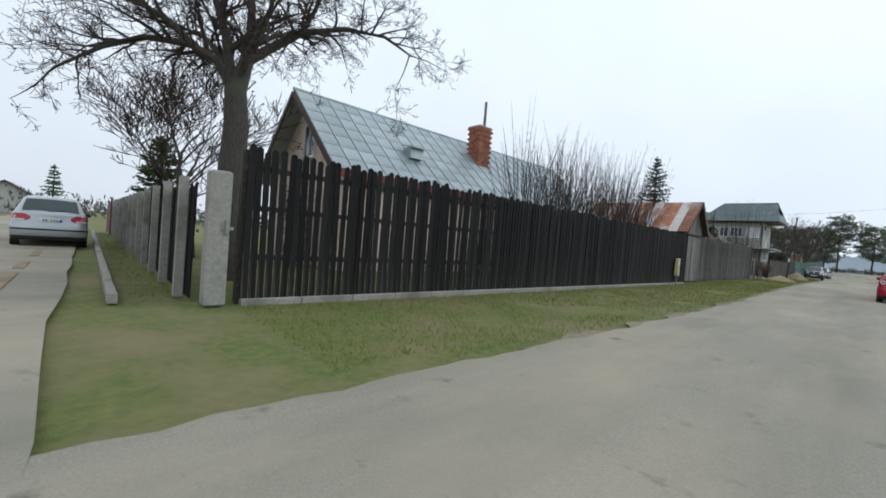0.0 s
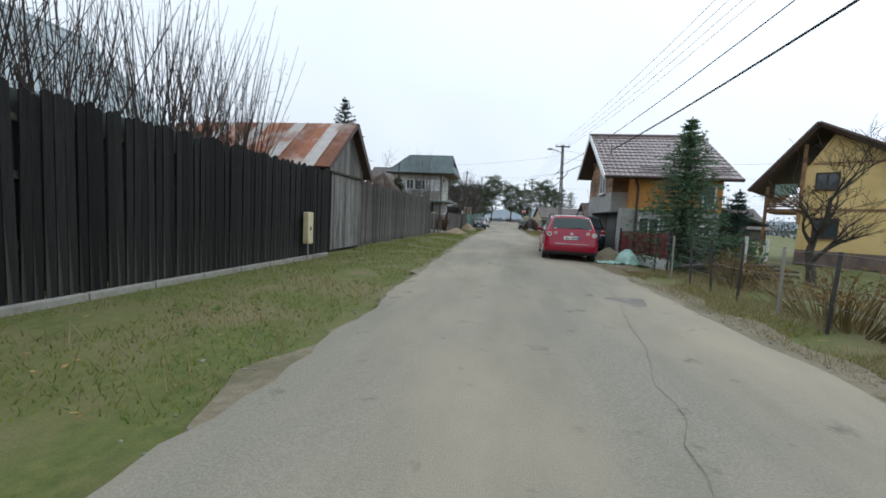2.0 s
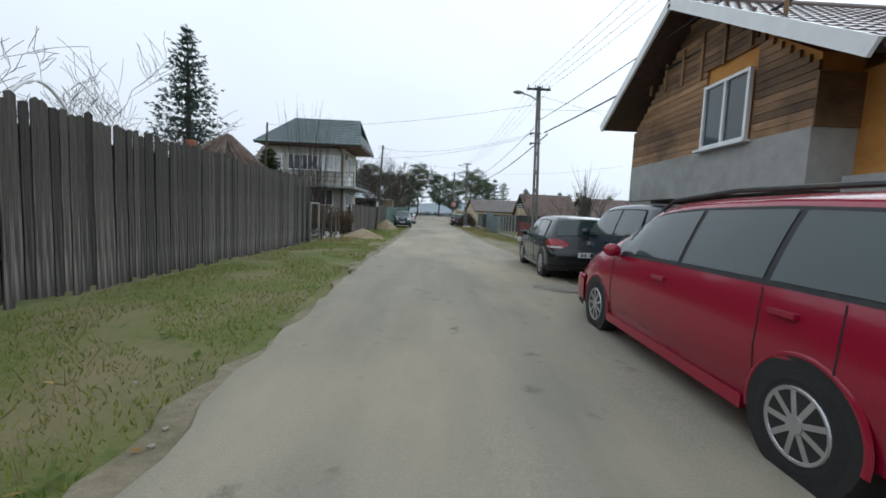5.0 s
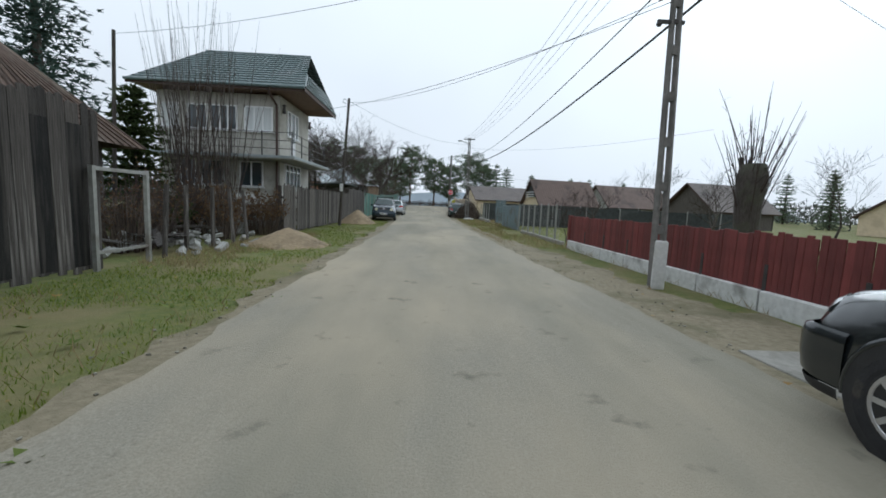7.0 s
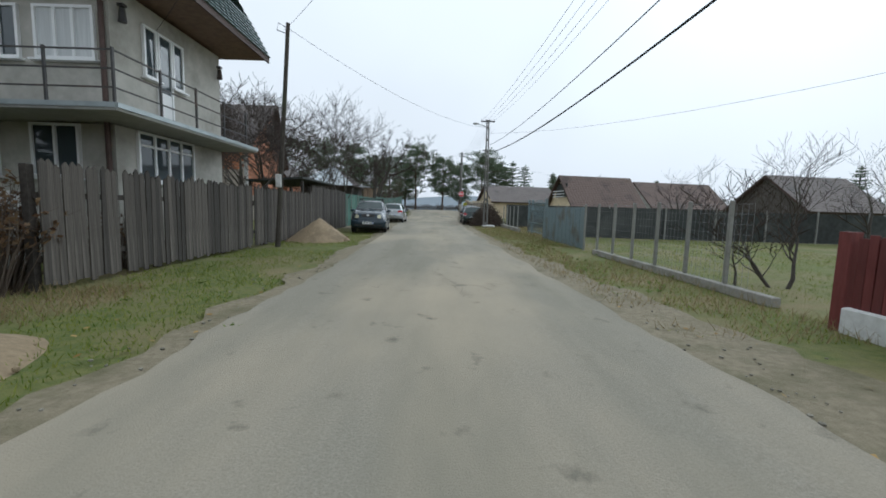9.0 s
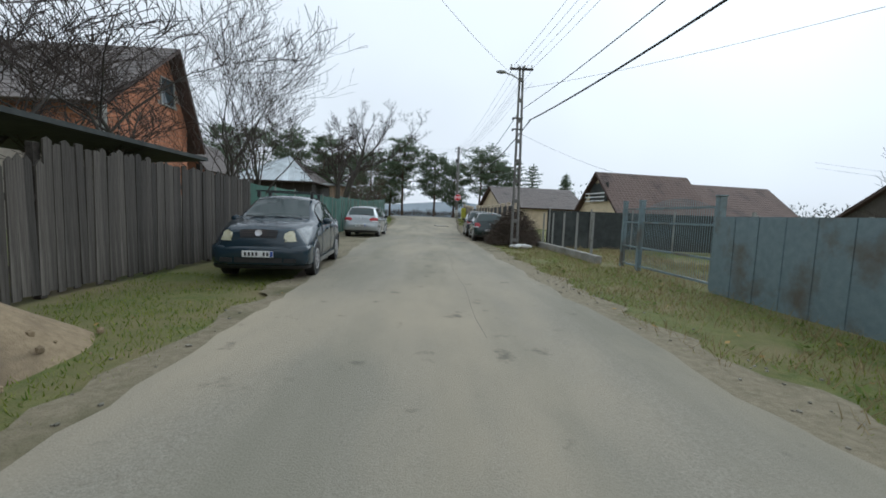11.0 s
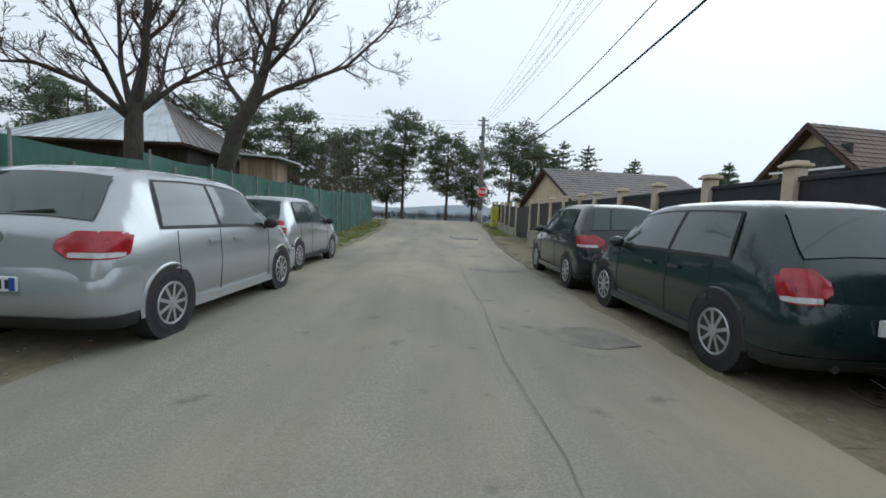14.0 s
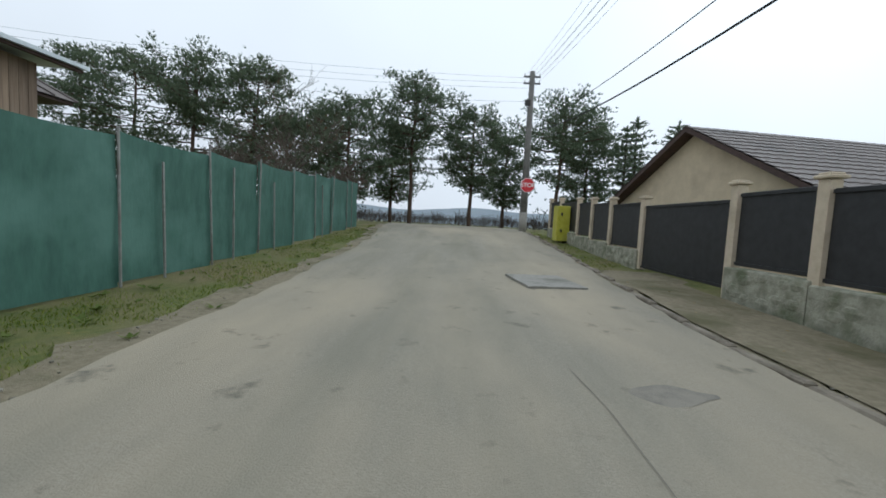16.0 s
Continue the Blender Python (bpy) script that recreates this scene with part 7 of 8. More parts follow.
bare_tree("bare_tree", "small bare apple tree in the lawn", (7.0, 57.2, 0), 2.6, 0.06, 1.0, 98, forks=7, depth=3, fork_at=0.15, stems=3, fan=4)
bare_tree("bare_tree", "young bare sapling in the lawn", (6.3, 57.4, 0), 1.6, 0.03, 0.9, 99, forks=5, depth=2, fork_at=0.3)
for k, (x, y, h) in enumerate(((15.0, 66.0, 4.0), (17.5, 64.5, 4.4), (20.5, 68, 4.2), (24, 63, 4.6), (14.0, 72.5, 3.6), (27.0, 74.0, 4.5))):
    bare_tree("bare_tree", "far bare garden tree", (x, y, 0), h + 1.0, 0.08, 1.0, 100 + k, forks=8, depth=3, fork_at=0.2, fan=5)
# heap of cut branches by the pole
bp_ob = thing("brushwood_pile", (4.35, 81.0, 0), "big heap of cut brown branches beside the pole", "brushwood")
s = Shape()
rr = random.Random(5)
for _ in range(6500):
    a, r = rr.uniform(0, 6.28), math.sqrt(rr.random())
    x, y = 1.24 * r * math.cos(a), 1.22 * r * math.sin(a)
    z = 1.6 * (1 - r ** 2.2) * rr.uniform(0.05, 1.0) ** 0.7 + 0.04
    l = rr.uniform(0.15, 0.5)
    q = rr.uniform(0, 6.28)
    d = Vector((math.cos(q), math.sin(q), rr.gauss(0.25, 0.5))).normalized() * l
    p = Vector((x, y, z))
    e = p + d
    if e.z < 0.02:
        e.z = 0.03
    b = p.lerp(e, 0.5) + Vector((rr.gauss(0, 0.04), rr.gauss(0, 0.04), rr.gauss(0, 0.04)))
    w = rr.uniform(0.004, 0.011)
    s.chain([p, b, e], [w, w * 0.8, w * 0.4], 3)
part("branch_mass", s, "twig_red", bp_ob, kind="stuff")
for k in range(90):
    a, r = rr.uniform(0, 6.28), 0.98 * math.sqrt(rr.random())
    p = Vector((1.15 * r * math.cos(a), 1.15 * r * math.sin(a), 1.58 * (1 - r ** 2.2) + 0.08))
    q = rr.uniform(0, 6.28)
    d = Vector((math.cos(q), math.sin(q), rr.uniform(-0.3, 0.35))) * rr.uniform(0.35, 0.75)
    w = rr.uniform(0.009, 0.02)
    e = p + d
    e.z = max(0.04, e.z)
    part("branch", Shape().chain([p - d * 0.4, p + Vector((0, 0, 0.04)), e], [w, w * 0.8, w * 0.35], 5), "twig", bp_ob)

# the pines at the end of the street
for k, (x, y, h, sp, cr, le, fk, lo) in enumerate((
        (-3.9, 125.0, 13.4, 3.9, 1.05, (0.01, 0), True, 0.45), (1.2, 126.0, 10.4, 3.3, 1.05, (0.0, 0), False, 0.42), (8.4, 125.5, 12.2, 4.2, 1.1, (0.02, 0), True, 0.42),
        (-8.4, 122.0, 9.8, 3.9, 1.15, (-0.01, 0), False, 0.3), (-12.0, 126, 10.2, 3.8, 1.1, (0.01, 0), False, 0.25), (-15.4, 121.0, 11.8, 3.6, 1.05, (0.05, 0), False, 0.42),
        (-20.4, 122.0, 13.4, 4.0, 1.1, (0.02, 0), True, 0.35), (-25.6, 123, 13.0, 4.0, 1.1, (-0.01, 0), False, 0.35), (-31.0, 124, 13.6, 3.6, 1.05, (0.01, 0), False, 0.35),
        (-38.0, 119, 13.4, 3.4, 1.0, (0.01, 0), False, 0.3), (-34.0, 117, 11.6, 2.8, 0.9, (0.01, 0), False, 0.3), (11.6, 128.0, 10.0, 3.2, 0.95, (0.0, 0), False, 0.3), (-6.2, 129.5, 9.6, 3.2, 1.0, (0, 0), False, 0.35), (4.6, 130.5, 9.6, 3.2, 1.0, (0.0, 0), False, 0.35), (-16.5, 130, 10.5, 3.6, 1.1, (0, 0), False, 0.25))):
    pine("pine", "tall dark Austrian pine with a broad flat crown" if sp > 3.5 else "dark pine with an uneven crown", (x, y, rise(y) - 0.2), h, cr, sp, 200 + k, le, 0.2, "needle", 54, 0.5, lo - 0.06, fk)
for k, (x, y, h, r) in enumerate(((12.4, 122.0, 8.2, 2.4), (14.0, 124.0, 9.4, 2.6), (15.6, 121.0, 8.4, 2.4), (20.6, 121.0, 7.2, 1.8), (24, 113, 4.8, 1.5), (27.0, 116.0, 6.4, 1.8), (22.0, 125, 7, 2), (31, 122, 6.5, 1.8), (36, 130, 7.5, 2.0), (43, 128, 7.0, 2), (62, 108, 8.5, 2.2), (66, 104, 9.5, 2.2), (58, 96, 8, 2.0), (74, 100, 9, 2.4), (-9.5, 112.5, 3.0, 1.6))):
    spruce("conifer", "far dark conifer behind the houses", (x, y, rise(y) - 0.1), h, r, 230 + k, "needle", 18, 7, 8, 0.3, curve=0.6)
# a low hedge across the far road, far woods and hills
hedge = Shape()
rr = random.Random(9)
for _ in range(6500):
    x, y = rr.uniform(-30, 13), 131 + rr.gauss(0, 0.7)
    p = Vector((x, y, rise(y) + rr.uniform(0, 0.7)))
    d = Vector((rr.gauss(0, 0.35), rr.gauss(0, 0.35), 1)).normalized() * rr.uniform(0.3, 1.1) * (0.8 + 0.5 * noise.noise((x * 0.7, 0, 0)))
    hedge.chain([p, p + d * 0.5, p + d], [0.016, 0.012, 0.005], 3)
setting("far_hedge", hedge, "twig_red", "brown winter hedge along the cross street", "hedge", kind="stuff")
for name, xs_, ys_, hgt, n, size in (("far_trees_right", (16, 130), (128, 190), 7.5, 9000, 0.7), ("far_trees_left", (-120, -16), (130, 180), 8.0, 7000, 0.7), ("valley_trees", (-40, 60), (210, 300), 7, 4000, 0.9), ("village_trees_right", (55, 200), (40, 120), 6.5, 6000, 0.8), ("village_trees_left", (-170, -75), (-14, 60), 6.0, 4500, 0.8)):
    s = Shape()
    for _ in range(n):
        x, y = rr.uniform(*xs_), rr.uniform(*ys_)
        top = hgt * (0.55 + 0.5 * noise.noise((x * 0.09, y * 0.05, 2)) + 0.15 * noise.noise((x * 0.5, 1, 2)))
        tuft(s, Vector((x, y, rise(y) + rr.uniform(0, max(1, top)))), Vector((0, 0, 1)), size, rr, 2)
    setting(name, s, "far_wood", "far belt of bare and evergreen trees", "woods", kind="stuff")
hill = Shape()
hv = []
for k in range(80):
    x = -1500 + 3000 * k / 79
    hv += [(x, 1500, -20), (x, 1700, 46 + 22 * noise.noise((k * 0.13, 0, 3)))]
hill.add(hv, [(2 * k, 2 * k + 2, 2 * k + 3, 2 * k + 1) for k in range(79)])
setting("backdrop_hills", hill, "far_hill", "hazy blue-grey hills on the horizon", "hills")


# ---------- parked cars ----------
def paint(name, c, flake=0.06, metal=0.0):
    M[name] = surface(name, c, tuple(min(1, v * (1 + flake) + 0.004) for v in c), 60, tuple(v * 0.82 + 0.012 for v in c), 1.1, 0.2, 0, 40, metal=metal, coat=0.45, spec=0.42, stain_low=0.6, stain_high=0.85)


paint("paint_red", (0.28, 0.002, 0.026))
paint("paint_black", (0.010, 0.013, 0.014))
paint("paint_navy", (0.010, 0.016, 0.030))
paint("paint_blue", (0.012, 0.028, 0.042))
paint("paint_green", (0.010, 0.024, 0.022))
paint("paint_silver", (0.42, 0.44, 0.45), 0.05, 0.45)
paint("paint_white", (0.56, 0.58, 0.59), 0.03)

# outline along the length (share of it from the rear): height of the upper line
TOPS = {
    "hatch": ((0.0, 0.58), (0.006, 0.68), (0.014, 0.80), (0.022, 0.92), (0.034, 0.99), (0.07, 1.16), (0.105, 1.32), (0.13, 1.41), (0.18, 1.45), (0.3, 1.475), (0.45, 1.48), (0.56, 1.455), (0.62, 1.41), (0.68, 1.27), (0.74, 1.10), (0.785, 1.0), (0.84, 0.965), (0.90, 0.93), (0.95, 0.88), (0.97, 0.85), (0.985, 0.80), (0.995, 0.70), (1.0, 0.60)),
    "wagon": ((0.0, 0.58), (0.005, 0.70), (0.011, 0.82), (0.018, 0.94), (0.026, 1.0), (0.05, 1.17), (0.075, 1.33), (0.095, 1.42), (0.13, 1.46), (0.28, 1.49), (0.45, 1.49), (0.56, 1.465), (0.63, 1.41), (0.69, 1.27), (0.745, 1.10), (0.79, 1.0), (0.84, 0.965), (0.90, 0.93), (0.95, 0.88), (0.97, 0.85), (0.985, 0.80), (0.995, 0.70), (1.0, 0.60)),
    "sedan": ((0.0, 0.60), (0.01, 0.80), (0.02, 0.97), (0.05, 1.02), (0.13, 1.04), (0.17, 1.11), (0.24, 1.29), (0.30, 1.40), (0.38, 1.45), (0.48, 1.465), (0.55, 1.44), (0.60, 1.39), (0.66, 1.24), (0.72, 1.07), (0.755, 1.01), (0.85, 0.97), (0.93, 0.915), (0.965, 0.875), (0.985, 0.82), (0.995, 0.71), (1.0, 0.60)),
}
GLASS = {"hatch": ((0.040, 0.118), (0.63, 0.775), (0.165, 0.385, 0.40, 0.70)), "wagon": ((0.03, 0.085), (0.64, 0.78), (0.10, 0.25, 0.262, 0.44, 0.452, 0.715)), "sedan": ((0.165, 0.30), (0.605, 0.745), (0.225, 0.40, 0.412, 0.675))}
BELT = {"hatch": 0.94, "wagon": 0.95, "sedan": 0.95}


def car_ring(kind, f, wide, scale):
    """Half of the cross-section at a share f of the length."""
    tx, tz = zip(*TOPS[kind])
    top = float(np.interp(f, tx, tz)) * scale
    belt = float(np.interp(f, (0, 0.02, 0.06, 0.5, 0.8, 1), (0.55, 0.84, BELT[kind] - 0.01, BELT[kind] - 0.02, 0.90, 0.52))) * scale
    low = float(np.interp(f, (0, 0.02, 0.07, 0.9, 0.97, 1), (0.36, 0.27, 0.21, 0.19, 0.22, 0.28)))
    w = wide / 2 * float(np.interp(f, (0, 0.003, 0.008, 0.018, 0.035, 0.08, 0.3, 0.7, 0.88, 0.95, 0.975, 0.99, 1), (0.70, 0.80, 0.87, 0.92, 0.955, 0.985, 1, 1, 0.985, 0.94, 0.88, 0.80, 0.66)))
    house = max(0.0, min(1.0, (top - belt) / 0.42))
    belt = min(belt, top - 0.02)
    wt = w * (0.93 - 0.20 * house)
    return [(0, low), (w * 0.84, low), (w * 0.975, low + 0.10), (w, low + (belt - low) * 0.55), (w * 0.972, belt), (wt, top - 0.075 * (0.3 + 0.7 * house)), (wt * 0.86, top - 0.012), (wt * 0.45, top + 0.012), (0, top + 0.018)]


def car(name, label, at, turn, length, wide, kind, colour, scale=1.07, rim="alloy", tail="hatch", face=True, rails=False, group="parked cars", category="car", lamp="lamp_clear", plate_z=0.66, trim_bumper=False, square=False):
    """A car whose nose points to +y before it is turned; its origin lies under its middle."""
    ob = thing(name, (*at, rise(at[1]) + 0.03), label, category, group, turn=turn)
    fr = [0, 0.003, 0.006, 0.010, 0.014, 0.018, 0.022, 0.028, 0.034, 0.045, 0.06, 0.075, 0.10, 0.12, 0.145, 0.17, 0.2, 0.24, 0.3, 0.36, 0.42, 0.48, 0.54, 0.58, 0.62, 0.645, 0.67, 0.70, 0.735, 0.77, 0.80, 0.84, 0.88, 0.90, 0.93, 0.95, 0.965, 0.975, 0.98, 0.985, 0.988, 0.992, 0.995, 0.9975, 1.0]
    body = Shape()
    rings = []
    for f in fr:
        half = car_ring(kind, f, wide, scale)
        y = (f - 0.5) * length
        ring = [(x, y, z) for x, z in half] + [(-x, y, z) for x, z in half[-2:0:-1]]
        rings.append(ring)
    n = len(rings[0])
    vs = [p for r in rings for p in r]
    fs = [(k * n + i, k * n + (i + 1) % n, (k + 1) * n + (i + 1) % n, (k + 1) * n + i) for k in range(len(fr) - 1) for i in range(n)]
    fs += [tuple(range(n - 1, -1, -1)), tuple(range((len(fr) - 1) * n, len(fr) * n))]
    fs = [tuple(reversed(f)) for f in fs]
    part("body", body.add(vs, fs), colour, ob, smooth=True)

    def across(f0, f1, inset, steps=5):
        s, vs2 = Shape(), []
        for k in range(steps + 1):
            f = f0 + (f1 - f0) * k / steps
            half = car_ring(kind, f, wide, scale)
            a, b, c = half[6], half[7], half[8]
            y = (f - 0.5) * length
            fx = [(-a[0] * inset, a[1]), (-b[0], b[1]), (0, c[1]), (b[0], b[1]), (a[0] * inset, a[1])]
            df = 1 if f0 > 0.5 else -1
            vs2 += [(x, y + df * 0.004, z + 0.010) for x, z in fx]
        return s.add(vs2, [(k * 5 + i, k * 5 + i + 1, k * 5 + i + 6, k * 5 + i + 5) for k in range(steps) for i in range(4)])

    rear, front, sides = GLASS[kind]
    part("rear_window", across(*rear, 1.05), "car_glass", ob, smooth=True)
    part("windscreen", across(*front, 1.0, 7), "car_glass", ob, smooth=True)
    def side_glass(sgn, a, b, lean_a, lean_b, lo, hi, out):
        """A strip of the flank between the belt and the roof; its ends lean with the pillars."""
        vs2, nu, nt = [], 10, 5
        for k in range(nu + 1):
            for i in range(nt + 1):
                t = lo + (hi - lo) * i / nt
                f = (a + lean_a * t) + (b - lean_b * t - a - lean_a * t) * k / nu
                half = car_ring(kind, f, wide, scale)
                p, q = half[4], half[5]
                bow = 0.012 * 4 * t * (1 - t)
                vs2.append((sgn * (p[0] + (q[0] - p[0]) * t + out + bow), (f - 0.5) * length, p[1] + (q[1] - p[1]) * t + out * 0.4))
        fs2 = [(k * (nt + 1) + i, k * (nt + 1) + i + 1, (k + 1) * (nt + 1) + i + 1, (k + 1) * (nt + 1) + i) for k in range(nu) for i in range(nt)]
        return Shape().add(vs2, [tuple(reversed(f2)) for f2 in fs2] if sgn > 0 else fs2)

    for sgn in (-1, 1):
        lean_r = {"hatch": 0.035, "wagon": 0.012, "sedan": 0.05}[kind]
        part("window_trim", side_glass(sgn, sides[0] - 0.006, sides[-1] + 0.008, lean_r, 0.02, 0.03, 0.97, 0.004), "trim_black", ob, smooth=True)
        panes = list(zip(sides[::2], sides[1::2]))
        for a, b in panes:
            part("side_window", side_glass(sgn, a, b, lean_r if a == sides[0] else 0.0, 0.02 if b == sides[-1] else 0.0, 0.09, 0.92, 0.009), "car_glass", ob, smooth=True)
        # door seams, sill, handles and mirror
        for f in (sides[1] + 0.007, sides[-1] - 0.005 if kind != "wagon" else 0.715, sides[0] + 0.05):
            half = car_ring(kind, f, wide, scale)
            y = (f - 0.5) * length
            part("door_seam", Shape().chain([(sgn * (xa + 0.001), y, za) for xa, za in half[2:5]], [0.005] * 3, 4), "trim_black", ob)
        for f in (sides[1] - 0.03, sides[-1] - 0.22 if kind == "hatch" else 0.50):
            half = car_ring(kind, f, wide, scale)
            part("door_handle", Shape().box((sgn * (half[3][0] * 0.992), (f - 0.5) * length, half[4][1] - 0.12), (0.04, 0.19, 0.03)), colour, ob)
        part("sill", Shape().box((sgn * wide * 0.485, 0.0, 0.25), (0.04, length * 0.46, 0.09)), "trim_black" if trim_bumper else colour, ob)
        half = car_ring(kind, sides[-1] - 0.03, wide, scale)
        mx, my = half[4][0] + 0.09, (sides[-1] - 0.03 - 0.5) * length
        part("wing_mirror", Shape().ball((sgn * mx, my, half[4][1] + 0.07), 0.105, 8, 5, (1.0, 0.6, 0.7)).box((sgn * (mx - 0.1), my, half[4][1] + 0.02), (0.1, 0.06, 0.05)), colour if colour not in ("paint_silver",) else "trim_black", ob, smooth=True)
        # wheels
        for f in (0.185, 0.805):
            y = (f - 0.5) * length
            x = sgn * (wide / 2)
            # black disc stands in for the shaded wheel opening; the body is uncut
            part("wheel_well_dark", Shape().tube((x * 0.78, y, 0.325), (x * 0.993, y, 0.325), 0.352, n=28), "trim_black", ob)
            lip = Shape()
            m3 = 20
            lv = [(x * (0.985 + dx), y + r * math.cos(a), 0.325 + r * math.sin(a)) for dx, r in ((0.0, 0.345), (0.012, 0.352), (0.01, 0.368), (-0.004, 0.385)) for a in (math.pi * (-0.06 + 1.12 * i / m3) for i in range(m3 + 1))]
            part("arch_lip", lip.add(lv, [(r * (m3 + 1) + i, r * (m3 + 1) + i + 1, (r + 1) * (m3 + 1) + i + 1, (r + 1) * (m3 + 1) + i) for r in range(3) for i in range(m3)]), colour, ob, smooth=True)
            m5 = 32
            profile = ((-0.20, 0.2), (-0.203, 0.285), (-0.185, 0.312), (-0.15, 0.315), (-0.07, 0.315), (-0.03, 0.311), (-0.006, 0.29), (-0.002, 0.24), (-0.01, 0.2))
            tv = [(x + sgn * dx, y + r * math.cos(6.2832 * i / m5), 0.312 + r * math.sin(6.2832 * i / m5)) for dx, r in profile for i in range(m5)]
            tyre = Shape().add(tv, [(q * m5 + i, q * m5 + (i + 1) % m5, (q + 1) * m5 + (i + 1) % m5, (q + 1) * m5 + i) for q in range(len(profile) - 1) for i in range(m5)])
            wheel = part("wheel", tyre, "rubber", ob, "black tyre on its rim")
            rs = Shape()
            rs.tube((x - sgn * 0.02, y, 0.312), (x + sgn * 0.004, y, 0.312), 0.05, n=12)
            m2 = 28
            rv = [(x + sgn * dx, y + r * math.cos(6.2832 * i / m2), 0.312 + r * math.sin(6.2832 * i / m2)) for r, dx in ((0.176, -0.014), (0.185, -0.002), (0.20, 0.002), (0.206, -0.008)) for i in range(m2)]
            rs.add(rv, [(q * m2 + i, q * m2 + (i + 1) % m2, (q + 1) * m2 + (i + 1) % m2, (q + 1) * m2 + i) if sgn > 0 else ((q + 1) * m2 + i, (q + 1) * m2 + (i + 1) % m2, q * m2 + (i + 1) % m2, q * m2 + i) for q in range(3) for i in range(m2)])
            for i in range(9):
                a = 6.2832 * i / 9
                rs.box((x - sgn * 0.012, y + 0.108 * math.cos(a), 0.312 + 0.108 * math.sin(a)), (0.018, 0.15, 0.032), Matrix.Rotation(a, 4, "X"))
            part("rim", rs, rim, wheel)
            part("brake_disc", Shape().tube((x - sgn * 0.05, y, 0.312), (x - sgn * 0.035, y, 0.312), 0.185, n=20), "iron_dark", wheel)

    def skin(f, q, sgn, out=0.007):
        """A point of the body at a share f of the length and a place q along the half ring."""
        half = car_ring(kind, f, wide, scale)
        k = min(7, int(q))
        x = half[k][0] + (half[k + 1][0] - half[k][0]) * (q - k)
        z = half[k][1] + (half[k + 1][1] - half[k][1]) * (q - k)
        return (sgn * (x + out), (f - 0.5) * length + (out if f > 0.5 else -out), z + out * 0.5)

    def patch(shape, sgn, f0, f1, q0, q1, nf=5, nq=9, out=0.007):
        vs3 = [skin(f0 + (f1 - f0) * i / nf, q0 + (q1 - q0) * j / nq, sgn, out) for i in range(nf + 1) for j in range(nq + 1)]
        fs3 = [(i * (nq + 1) + j, i * (nq + 1) + j + 1, (i + 1) * (nq + 1) + j + 1, (i + 1) * (nq + 1) + j) for i in range(nf) for j in range(nq)]
        return shape.add(vs3, fs3)

    def end_f(z, front=False):
        """The share of the length at which the rear or front face lies at a height."""
        rows = TOPS[kind][-7:][::-1] if front else TOPS[kind][:6]
        tx, tz = zip(*rows)
        return float(np.interp(z / scale, tz, tx))

    def back_y(z):
        return rb + end_f(z) * length

    def lamp_shell(sgn, z0, z1, inner, side, front=False, out=0.008, rows=4):
        """A lamp that lies on the end face from a share of the half width outwards and wraps round the corner."""
        vs3, cols = [], 0
        for i in range(rows + 1):
            z = z0 + (z1 - z0) * i / rows
            lean_in = inner + 0.10 * (2 * i / rows - 1) ** 4
            f0 = end_f(z, front)
            edge = car_ring(kind, f0, wide, scale)[6][0]
            x_in = wide / 2 * lean_in
            line = [(x_in + (edge - x_in) * j / 4, f0) for j in range(5)]
            for j in range(1, 7):
                f = f0 + side * (j / 6) ** 1.5 * (-1 if front else 1)
                ring = sorted(car_ring(kind, f, wide, scale)[2:7], key=lambda p: p[1])
                line.append((float(np.interp(z, [p[1] for p in ring], [p[0] for p in ring])), f))
            cols = len(line)
            for j, (x, f) in enumerate(line):
                grow = out * j / (cols - 1)
                u = j / (cols - 1)
                zc = (z0 + z1) / 2 + (z - (z0 + z1) / 2) * (1 - (0.05 if square else 0.32) * abs(2 * u - 1) ** 5)
                vs3.append((sgn * (x + grow), (f - 0.5) * length + (1 if front else -1) * (out - grow * 0.6), zc + 0.002))
        return Shape().add(vs3, [(i * cols + j, i * cols + j + 1, (i + 1) * cols + j + 1, (i + 1) * cols + j) for i in range(rows) for j in range(cols - 1)])

    # rear end
    rb = -length / 2
    if tail == "round":
        for sgn in (-1, 1):
            part("lamp_field", lamp_shell(sgn, 0.80 * scale, 0.93 * scale, 0.52, 0.03), "lamp_red", ob, "smooth red lamp field")
            for q, r in ((4.9, 0.082), (6.35, 0.06)):
                p = Vector(skin(0.0155, q, sgn))
                lens = part("tail_light", Shape().tube(p + Vector((0, 0.03, 0)), p + Vector((sgn * 0.004, -0.012, 0)), r, r * 0.94, 18), "lamp_clear", ob, "round clear tail light")
                part("lamp_core", Shape().tube(p + Vector((0, 0, 0)), p + Vector((sgn * 0.004, -0.016, 0)), r * 0.5, n=14), "chrome", lens)
    else:
        z0, z1, inner, side = {"wide": (0.735, 0.94, 0.50, 0.06), "hatch": (0.70, 0.945, 0.60, 0.03), "tall": (0.70, 1.0, 0.70, 0.02)}[tail]
        for sgn in (-1, 1):
            lens = part("tail_light", lamp_shell(sgn, z0 * scale, z1 * scale, inner, side), "lamp_red", ob, "red wrap-round tail light", True)
            part("lamp_band", lamp_shell(sgn, (z0 + 0.012) * scale, (z0 + 0.05) * scale, inner + 0.04, side * 0.8, out=0.012, rows=1), "lamp_clear", lens, "clear reversing lamp")
